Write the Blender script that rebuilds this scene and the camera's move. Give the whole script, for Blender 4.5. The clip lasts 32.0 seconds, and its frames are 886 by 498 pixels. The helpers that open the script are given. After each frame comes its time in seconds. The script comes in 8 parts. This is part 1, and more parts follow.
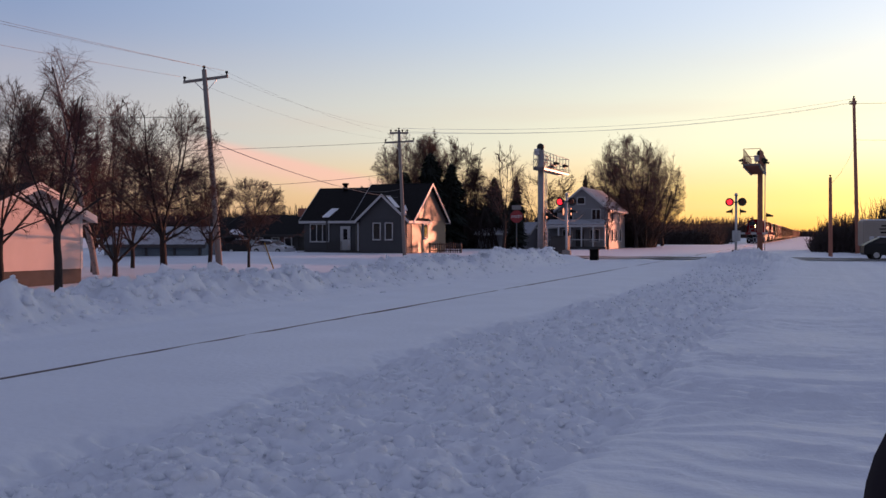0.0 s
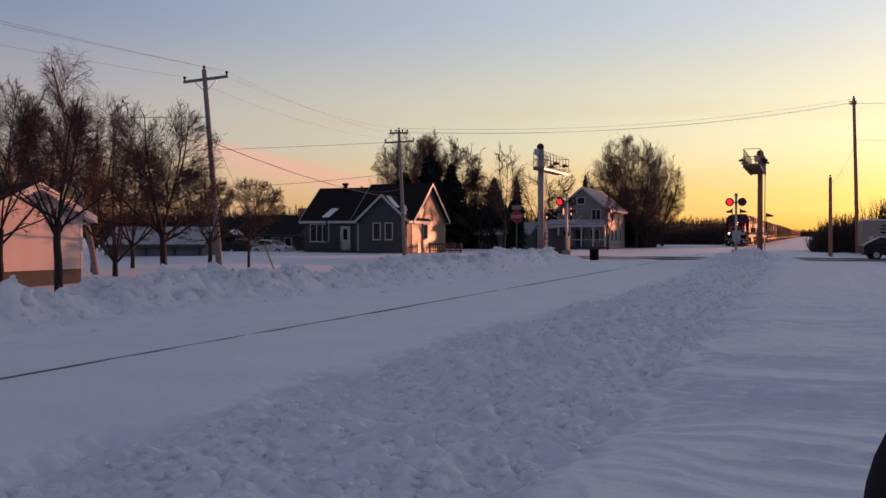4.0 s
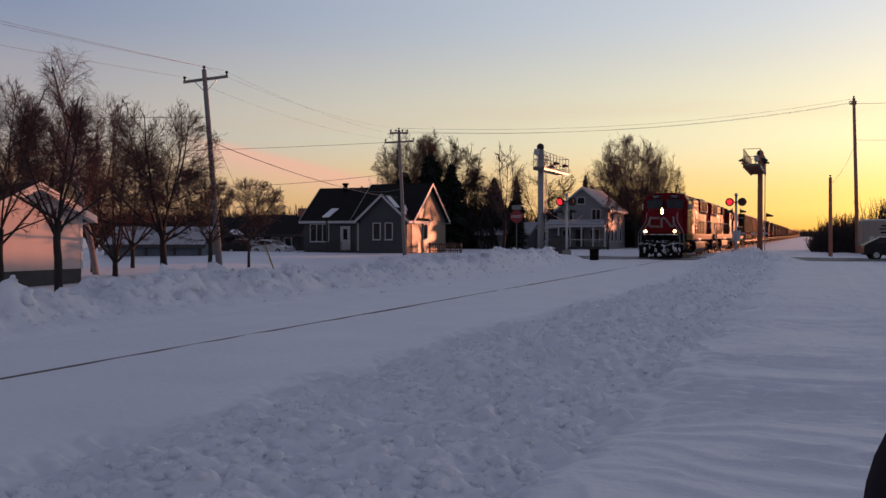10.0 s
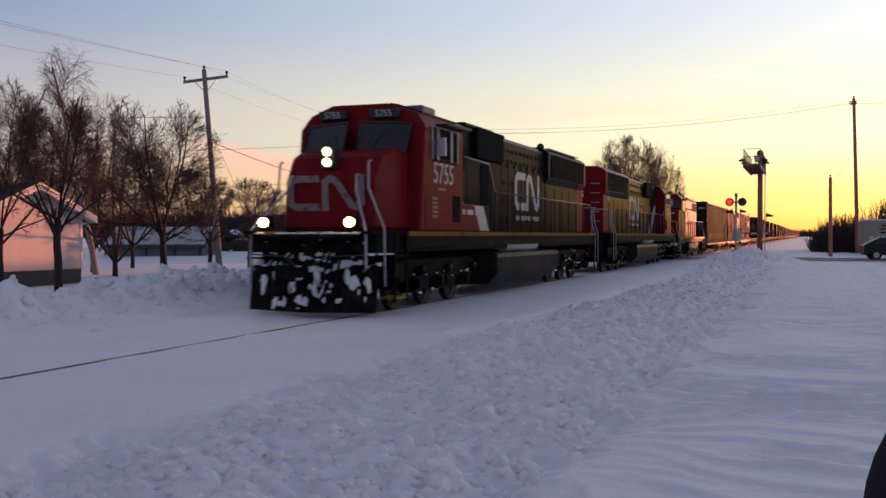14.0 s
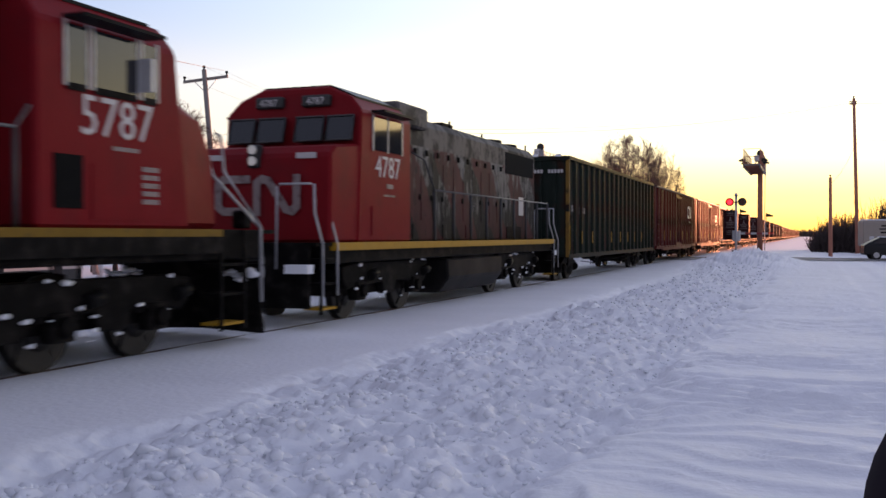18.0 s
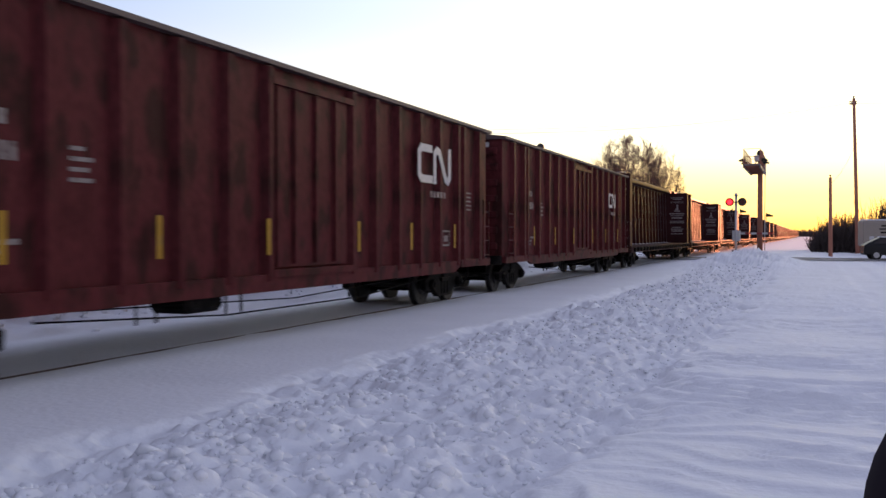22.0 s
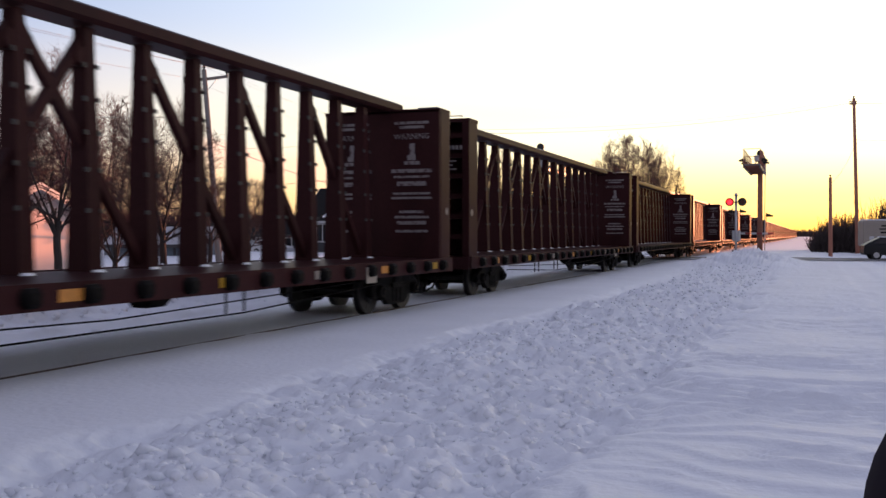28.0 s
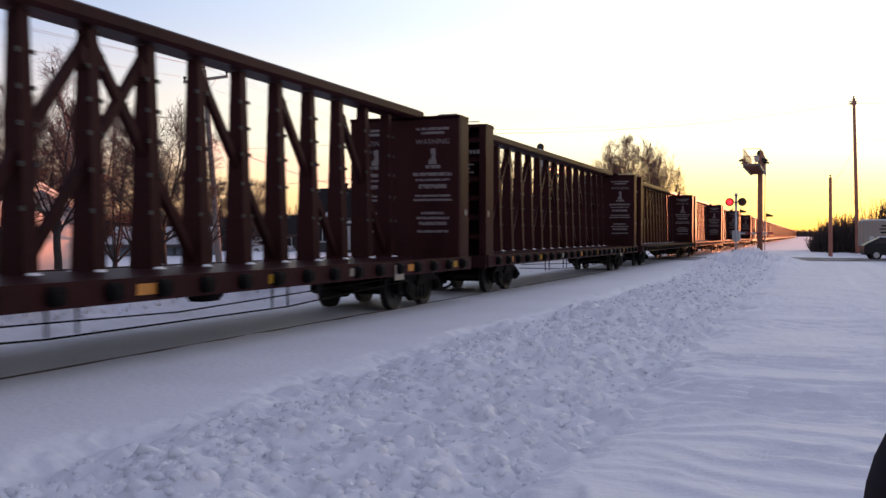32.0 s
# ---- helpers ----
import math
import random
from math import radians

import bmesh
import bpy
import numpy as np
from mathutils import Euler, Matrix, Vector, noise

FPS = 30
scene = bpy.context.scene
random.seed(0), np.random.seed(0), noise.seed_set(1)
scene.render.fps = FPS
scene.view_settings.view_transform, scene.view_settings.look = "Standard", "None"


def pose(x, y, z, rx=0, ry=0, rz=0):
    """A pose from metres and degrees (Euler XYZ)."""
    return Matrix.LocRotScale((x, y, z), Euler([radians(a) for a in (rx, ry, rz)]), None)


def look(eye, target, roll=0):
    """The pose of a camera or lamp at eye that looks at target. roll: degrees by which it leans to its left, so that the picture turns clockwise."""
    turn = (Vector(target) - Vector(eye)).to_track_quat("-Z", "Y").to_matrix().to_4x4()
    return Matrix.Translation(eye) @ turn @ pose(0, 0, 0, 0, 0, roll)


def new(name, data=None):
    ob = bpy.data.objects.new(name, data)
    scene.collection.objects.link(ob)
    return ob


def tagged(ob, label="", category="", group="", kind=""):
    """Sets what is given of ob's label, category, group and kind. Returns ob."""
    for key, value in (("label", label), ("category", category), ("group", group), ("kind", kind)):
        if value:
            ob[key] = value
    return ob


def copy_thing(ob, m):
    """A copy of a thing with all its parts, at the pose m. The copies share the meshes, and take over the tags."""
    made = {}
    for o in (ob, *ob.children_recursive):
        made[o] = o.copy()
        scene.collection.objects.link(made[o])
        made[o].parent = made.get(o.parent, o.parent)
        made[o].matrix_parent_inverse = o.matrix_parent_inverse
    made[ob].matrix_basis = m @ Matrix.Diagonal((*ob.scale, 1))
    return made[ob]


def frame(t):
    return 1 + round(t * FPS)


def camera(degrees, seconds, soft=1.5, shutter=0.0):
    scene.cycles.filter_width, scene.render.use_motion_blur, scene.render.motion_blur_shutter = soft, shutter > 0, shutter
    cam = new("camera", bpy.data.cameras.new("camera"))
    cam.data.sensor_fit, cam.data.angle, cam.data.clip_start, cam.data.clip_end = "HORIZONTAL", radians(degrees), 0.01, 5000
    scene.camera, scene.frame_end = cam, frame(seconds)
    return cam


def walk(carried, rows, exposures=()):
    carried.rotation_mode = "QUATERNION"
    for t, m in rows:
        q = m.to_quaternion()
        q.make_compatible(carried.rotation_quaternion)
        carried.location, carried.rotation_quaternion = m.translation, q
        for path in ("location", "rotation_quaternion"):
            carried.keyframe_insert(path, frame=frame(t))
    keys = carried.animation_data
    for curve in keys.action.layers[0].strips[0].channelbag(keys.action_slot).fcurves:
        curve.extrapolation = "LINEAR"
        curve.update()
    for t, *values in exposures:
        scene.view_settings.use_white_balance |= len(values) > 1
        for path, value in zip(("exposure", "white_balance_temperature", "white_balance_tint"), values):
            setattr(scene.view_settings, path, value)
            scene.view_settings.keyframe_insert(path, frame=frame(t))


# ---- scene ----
# exposure in stops, white balance in kelvin, tint
EXPO = [(0.0, 1.06, 6000, 10), (1.5, 0.93, 6350, 10), (3.0, 0.84, 6500, 10), (6.0, 0.81, 6600, 10), (9.0, 0.81, 6600, 10), (12.0, 0.86, 6550, 10), (13.0, 0.97, 6500, 10),
        (14.0, 1.20, 6500, 10), (14.5, 1.32, 6500, 10), (16.5, 1.83, 6600, 10), (18.0, 1.92, 6650, 10), (23.0, 1.96, 6650, 10), (25.5, 1.92, 6700, 10), (28.0, 1.84, 6800, 10), (32.0, 1.84, 6800, 10)]
# A static camera stands beside a snow-covered railway. Track along Y at x = TRACK_X, rail top at z = 0.
TRACK_X = -9.2
cam = camera(49.0, 32.0, soft=1.5, shutter=0.3)
CAM_POSE = pose(0, 0, 1.6, 90 - 0.82, 0, 20.62)
walk(cam, [(0.0, CAM_POSE), (32.0, CAM_POSE)], exposures=EXPO)


# ---- world and sun: a clear sky just before sunset ----
SUN_AZ = 22.0      # degrees from +Y towards +X
SUN_EL = 4.5
world = bpy.data.worlds.new("world")
scene.world = world
world.use_nodes = True
wt = world.node_tree
wt.nodes.clear()


def sky_ramp(stops, src):
    """Sky colour by height above the horizon (sine of the elevation)."""
    r = wt.nodes.new("ShaderNodeValToRGB")
    r.color_ramp.interpolation = "EASE"
    while len(r.color_ramp.elements) < len(stops):
        r.color_ramp.elements.new(0.5)
    for e, (p, c) in zip(r.color_ramp.elements, stops):
        e.position, e.color = p, (*c, 1)
    wt.links.new(src, r.inputs[0])
    return r.outputs[0]


def sky_mix(fac, a, b):
    m = wt.nodes.new("ShaderNodeMix")
    m.data_type = "RGBA"
    if isinstance(fac, float):
        m.inputs[0].default_value = fac
    else:
        wt.links.new(fac, m.inputs[0])
    wt.links.new(a, m.inputs[6])
    wt.links.new(b, m.inputs[7])
    return m.outputs[2]


w_out = wt.nodes.new("ShaderNodeOutputWorld")
w_bg = wt.nodes.new("ShaderNodeBackground")
w_sky = wt.nodes.new("ShaderNodeTexSky")
w_sky.sky_type = "NISHITA"
w_sky.sun_disc = False
w_sky.sun_elevation = radians(SUN_EL)
w_sky.sun_rotation = radians(SUN_AZ)
w_sky.air_density = 1.0
w_sky.dust_density = 1.0
w_sky.ozone_density = 1.5
w_tc = wt.nodes.new("ShaderNodeTexCoord")
w_sep = wt.nodes.new("ShaderNodeSeparateXYZ")
wt.links.new(w_tc.outputs["Generated"], w_sep.inputs[0])
w_dot = wt.nodes.new("ShaderNodeVectorMath")
w_dot.operation = "DOT_PRODUCT"
w_dot.inputs[1].default_value = (math.sin(radians(SUN_AZ)), math.cos(radians(SUN_AZ)), 0)
wt.links.new(w_tc.outputs["Generated"], w_dot.inputs[0])
Z = w_sep.outputs[2]
sunward = sky_ramp([(0.0, (1.25, .58, .11)), (0.03, (1.42, .88, .25)), (0.10, (1.32, 1.21, .78)), (0.23, (.95, 1.02, 1.12)), (0.5, (.42, .43, .57)), (1.0, (.20, .205, .325))], Z)
across = sky_ramp([(0.0, (.62, .33, .24)), (0.05, (.88, .55, .41)), (0.10, (.66, .565, .58)), (0.23, (.33, .39, .60)), (0.5, (.31, .31, .44)), (1.0, (.20, .205, .325))], Z)
away = sky_ramp([(0.0, (.16, .15, .21)), (0.10, (.31, .26, .35)), (0.3, (.30, .29, .40)), (0.5, (.29, .285, .41)), (1.0, (.20, .205, .325))], Z)
w_ang = wt.nodes.new("ShaderNodeMath")
w_ang.operation = "ARCCOSINE"
wt.links.new(w_dot.outputs["Value"], w_ang.inputs[0])
f1 = wt.nodes.new("ShaderNodeMapRange")
f1.inputs[1].default_value, f1.inputs[2].default_value = radians(66), radians(18)
wt.links.new(w_ang.outputs[0], f1.inputs[0])
f2 = wt.nodes.new("ShaderNodeMapRange")
f2.inputs[1].default_value, f2.inputs[2].default_value = radians(114), radians(66)
wt.links.new(w_ang.outputs[0], f2.inputs[0])
painted = sky_mix(f1.outputs[0], sky_mix(f2.outputs[0], away, across), sunward)
# thin peach cirrus low over the roofs
w_map = wt.nodes.new("ShaderNodeMapping")
w_map.inputs["Scale"].default_value = (1.2, 1.2, 14.0)
w_map.inputs["Rotation"].default_value = (0.0, 0.12, 0.0)
wt.links.new(w_tc.outputs["Generated"], w_map.inputs[0])
w_ns = wt.nodes.new("ShaderNodeTexNoise")
w_ns.inputs["Scale"].default_value = 1.6
w_ns.inputs["Detail"].default_value = 4
wt.links.new(w_map.outputs[0], w_ns.inputs["Vector"])
w_cl = wt.nodes.new("ShaderNodeMapRange")
w_cl.inputs[1].default_value, w_cl.inputs[2].default_value = 0.52, 0.78
w_cl.inputs[4].default_value = 0.4
wt.links.new(w_ns.outputs[0], w_cl.inputs[0])
peach = wt.nodes.new("ShaderNodeRGB")
peach.outputs[0].default_value = (.95, .60, .45, 1)
low = sky_ramp([(0.0, (1, 1, 1)), (0.10, (1, 1, 1)), (0.2, (0, 0, 0)), (1.0, (0, 0, 0))], Z)
w_mul = wt.nodes.new("ShaderNodeMath")
w_mul.operation = "MULTIPLY"
wt.links.new(w_cl.outputs[0], w_mul.inputs[0])
wt.links.new(low, w_mul.inputs[1])
painted = sky_mix(w_mul.outputs[0], painted, peach.outputs[0])


def sky_dot(v, a, b):
    """1 where the dot product with v passes b, 0 below a."""
    d = wt.nodes.new("ShaderNodeVectorMath")
    d.operation = "DOT_PRODUCT"
    d.inputs[1].default_value = v
    wt.links.new(w_tc.outputs["Generated"], d.inputs[0])
    r = wt.nodes.new("ShaderNodeMapRange")
    r.interpolation_type = "SMOOTHSTEP"
    r.inputs[1].default_value, r.inputs[2].default_value = a, b
    wt.links.new(d.outputs["Value"], r.inputs[0])
    return r.outputs[0]


def sky_mul(a, b):
    q = wt.nodes.new("ShaderNodeMath")
    q.operation = "MULTIPLY"
    wt.links.new(a, q.inputs[0])
    if isinstance(b, float):
        q.inputs[1].default_value = b
    else:
        wt.links.new(b, q.inputs[1])
    return q.outputs[0]


# one long slanting streak of it: a soft upper edge, a feathered lower one, faded at both ends
STREAK = (0.2318, 0.0458, 0.9717)
streak = sky_mul(sky_mul(sky_dot(STREAK, 0.006, -0.004), sky_dot(STREAK, -0.034, -0.006)), sky_mul(sky_dot((-0.4796, 0.8744, 0.0732), 0.9905, 0.9985), 0.85))
glow_peach = wt.nodes.new("ShaderNodeRGB")
glow_peach.outputs[0].default_value = (1.22, .62, .50, 1)
painted = sky_mix(streak, painted, glow_peach.outputs[0])
gain = wt.nodes.new("ShaderNodeVectorMath")
gain.operation = "SCALE"
gain.inputs["Scale"].default_value = 2.6
wt.links.new(painted, gain.inputs[0])
wt.links.new(sky_mix(0.85, w_sky.outputs[0], gain.outputs[0]), w_bg.inputs[0])
w_bg.inputs[1].default_value = 0.15
wt.links.new(w_bg.outputs[0], w_out.inputs[0])

sun = new("sun", bpy.data.lights.new("sun", "SUN"))
sun.data.energy = 2.3
sun.data.angle = radians(0.9)
sun.data.color = (1.0, 0.33, 0.17)
sun_dir = Vector((math.sin(radians(SUN_AZ)) * math.cos(radians(SUN_EL)),
                  math.cos(radians(SUN_AZ)) * math.cos(radians(SUN_EL)), math.sin(radians(SUN_EL))))
sun.matrix_world = look(sun_dir * 200, (0, 0, 0))


# ---- materials ----
def mat(name, col, rough=0.7, metal=0.0, var=0.12, scale=3.0, bump=0.0, bscale=30.0, col2=None, thresh=None,
        soft=0.08, stretch=(1, 1, 1), fine=40.0, rand=0.0, spec=0.5, island=0.0):
    """A painted or natural surface: base colour, large and fine variation, an optional second colour in patches, bump."""
    m = bpy.data.materials.new(name)
    m.use_nodes = True
    nt = m.node_tree
    n, l = nt.nodes, nt.links
    b = n["Principled BSDF"]
    b.inputs["Roughness"].default_value = rough
    b.inputs["Metallic"].default_value = metal
    b.inputs["Specular IOR Level"].default_value = spec
    tc = n.new("ShaderNodeTexCoord")
    mp = n.new("ShaderNodeMapping")
    mp.inputs["Scale"].default_value = stretch
    l.new(tc.outputs["Object"], mp.inputs[0])
    big = n.new("ShaderNodeTexNoise")
    big.inputs["Scale"].default_value = scale
    big.inputs["Detail"].default_value = 5
    l.new(mp.outputs[0], big.inputs["Vector"])
    small = n.new("ShaderNodeTexNoise")
    small.inputs["Scale"].default_value = fine
    small.inputs["Detail"].default_value = 3
    l.new(mp.outputs[0], small.inputs["Vector"])
    add = n.new("ShaderNodeMath")
    add.operation = "MULTIPLY_ADD"
    add.inputs[1].default_value = 0.5
    l.new(small.outputs[0], add.inputs[0])
    l.new(big.outputs[0], add.inputs[2])
    rng = n.new("ShaderNodeMapRange")
    rng.inputs[1].default_value, rng.inputs[2].default_value = 0.45, 1.05
    rng.inputs[3].default_value, rng.inputs[4].default_value = 1 - var, 1 + var
    l.new(add.outputs[0], rng.inputs[0])
    base = n.new("ShaderNodeRGB")
    base.outputs[0].default_value = (*col, 1)
    out = base.outputs[0]
    if col2 is not None:
        ramp = n.new("ShaderNodeMapRange")
        ramp.inputs[1].default_value, ramp.inputs[2].default_value = thresh - soft, thresh + soft
        l.new(big.outputs[0], ramp.inputs[0])
        mx = n.new("ShaderNodeMix")
        mx.data_type = "RGBA"
        mx.inputs[7].default_value = (*col2, 1)
        l.new(ramp.outputs[0], mx.inputs[0])
        l.new(out, mx.inputs[6])
        out = mx.outputs[2]
    val = rng.outputs[0]
    if rand or island:
        if rand:
            oi = n.new("ShaderNodeObjectInfo").outputs["Random"]
        else:
            oi = n.new("ShaderNodeNewGeometry").outputs["Random Per Island"]
        r2 = n.new("ShaderNodeMapRange")
        amt = rand or island
        r2.inputs[3].default_value, r2.inputs[4].default_value = 1 - amt, 1 + amt
        l.new(oi, r2.inputs[0])
        mm = n.new("ShaderNodeMath")
        mm.operation = "MULTIPLY"
        l.new(val, mm.inputs[0])
        l.new(r2.outputs[0], mm.inputs[1])
        val = mm.outputs[0]
    hsv = n.new("ShaderNodeHueSaturation")
    l.new(out, hsv.inputs["Color"])
    l.new(val, hsv.inputs["Value"])
    l.new(hsv.outputs[0], b.inputs["Base Color"])
    if bump:
        bn = n.new("ShaderNodeTexNoise")
        bn.inputs["Scale"].default_value = bscale
        bn.inputs["Detail"].default_value = 4
        l.new(mp.outputs[0], bn.inputs["Vector"])
        bu = n.new("ShaderNodeBump")
        bu.inputs["Strength"].default_value = bump
        bu.inputs["Distance"].default_value = 0.02
        l.new(bn.outputs[0], bu.inputs["Height"])
        l.new(bu.outputs[0], b.inputs["Normal"])
    return m


def glow(name, col, strength):
    m = bpy.data.materials.new(name)
    m.use_nodes = True
    b = m.node_tree.nodes["Principled BSDF"]
    b.inputs["Base Color"].default_value = (*col, 1)
    b.inputs["Emission Color"].default_value = (*col, 1)
    b.inputs["Emission Strength"].default_value = strength
    return m


def glass(name, col, rough=0.05):
    """Dark window glass with a mirror-like gloss."""
    return mat(name, col, rough=rough, var=0.2, scale=1.2, spec=0.45)


M_SNOW = mat("snow", (0.76, 0.78, 0.82), rough=0.6, var=0.05, scale=0.6, fine=9, bump=0.6, bscale=11, spec=0.5)
M_SNOWLUMP = mat("snow_lump", (0.76, 0.78, 0.82), rough=0.9, var=0.05, scale=4, fine=40, bump=0.25, bscale=40, spec=0.2)
M_ROOFSNOW = mat("roof_snow", (0.8, 0.82, 0.85), rough=0.85, var=0.06, scale=2, bump=0.3, spec=0.2)
M_ROAD = mat("packed_road", (0.10, 0.085, 0.075), rough=0.75, var=0.2, scale=0.8, col2=(0.55, 0.55, 0.56), thresh=0.56, soft=0.06, bump=0.3, stretch=(0.25, 1, 1))
M_RAIL = mat("rail_steel", (0.10, 0.065, 0.05), rough=0.5, metal=0.6, var=0.25, scale=6)
M_RED = mat("red_paint", (0.17, 0.009, 0.013), rough=0.36, var=0.22, scale=1.4, bump=0.05, bscale=6, spec=0.04, col2=(0.11, 0.009, 0.012), thresh=0.6, soft=0.12)
M_BLACK = mat("black_paint", (0.0075, 0.0076, 0.0085), rough=0.3, spec=0.018, var=0.35, scale=1.2, stretch=(1, 1, 0.25), col2=(0.015, 0.0148, 0.0155), thresh=0.55, soft=0.15)
M_DARK = mat("underframe_black", (0.0072, 0.0068, 0.0066), rough=0.5, spec=0.02, var=0.4, scale=4, col2=(0.016, 0.014, 0.013), thresh=0.58, bump=0.3, bscale=18)
M_GRILLE = mat("grille_black", (0.004, 0.004, 0.004), rough=0.9, spec=0.1, var=0.3, scale=3)
M_YELLOW = mat("yellow_stripe", (0.34, 0.19, 0.014), rough=0.6, spec=0.2, var=0.15, scale=5, col2=(0.25, 0.16, 0.04), thresh=0.66)
M_STRIPE = mat("dull_yellow_stripe", (0.17, 0.10, 0.014), rough=0.6, spec=0.1, var=0.3, scale=3, col2=(0.05, 0.035, 0.015), thresh=0.6)
M_WHITE = mat("white_marking", (0.46, 0.44, 0.43), rough=0.5, var=0.12, scale=3, col2=(0.3, 0.28, 0.27), thresh=0.66)
M_FADED = mat("faded_marking", (0.22, 0.17, 0.16), rough=0.6, var=0.3, scale=5, col2=(0.07, 0.03, 0.03), thresh=0.58)
M_OCHRE = mat("ochre_post", (0.20, 0.115, 0.03), rough=0.7, spec=0.1, var=0.3, scale=2, col2=(0.05, 0.035, 0.015), thresh=0.6)
M_STENCIL = mat("stencil_lettering", (0.21, 0.18, 0.175), rough=0.6, var=0.3, scale=9, col2=(0.05, 0.025, 0.024), thresh=0.57)
M_GREENPATCH = mat("green_patch", (0.007, 0.045, 0.02), rough=0.6, var=0.25, scale=3)
M_RAILING = mat("handrail_grey", (0.34, 0.34, 0.35), rough=0.4, var=0.15, metal=0.3, scale=6)
M_RAILMID = mat("handrail_worn", (0.10, 0.10, 0.10), rough=0.45, var=0.2, metal=0.3, scale=6)
M_RAILDARK = mat("handrail_black", (0.03, 0.03, 0.03), rough=0.5, var=0.2, scale=6)
M_LAMP = glow("headlight", (1.0, 0.62, 0.22), 9.0)
M_GLASS = glass("window_glass", (0.012, 0.013, 0.016))
M_CHROME = mat("bright_metal", (0.5, 0.5, 0.5), rough=0.25, metal=0.9, var=0.1)
M_TANK = mat("tank_black", (0.013, 0.0128, 0.0128), rough=0.35, spec=0.02, var=0.35, scale=0.9, col2=(0.03, 0.027, 0.025), thresh=0.55, soft=0.15)
M_WHEEL = mat("wheel_steel", (0.013, 0.0115, 0.0105), rough=0.6, metal=0.3, var=0.3, scale=5)
M_BROWN = mat("boxcar_brown", (0.090, 0.021, 0.023), rough=0.4, spec=0.025, var=0.45, scale=2.6, stretch=(1, 1, 0.55), fine=14, col2=(0.030, 0.011, 0.010), thresh=0.54, soft=0.07, bump=0.25, bscale=6, rand=0.12)
M_GREEN = mat("gondola_green", (0.020, 0.027, 0.0225), rough=0.4, spec=0.02, var=0.4, scale=2.4, stretch=(1, 1, 0.55), col2=(0.026, 0.013, 0.010), thresh=0.56, soft=0.1, bump=0.1, bscale=5)
M_CBEAM = mat("centre_beam_brown", (0.040, 0.0145, 0.015), rough=0.4, spec=0.025, var=0.3, scale=1.0, stretch=(1, 1, 0.4), col2=(0.020, 0.0095, 0.0098), thresh=0.56, soft=0.12, rand=0.1)
M_ROOFSTEEL = mat("weathered_roof", (0.07, 0.045, 0.042), rough=0.6, metal=0.1, var=0.25, scale=1.5)


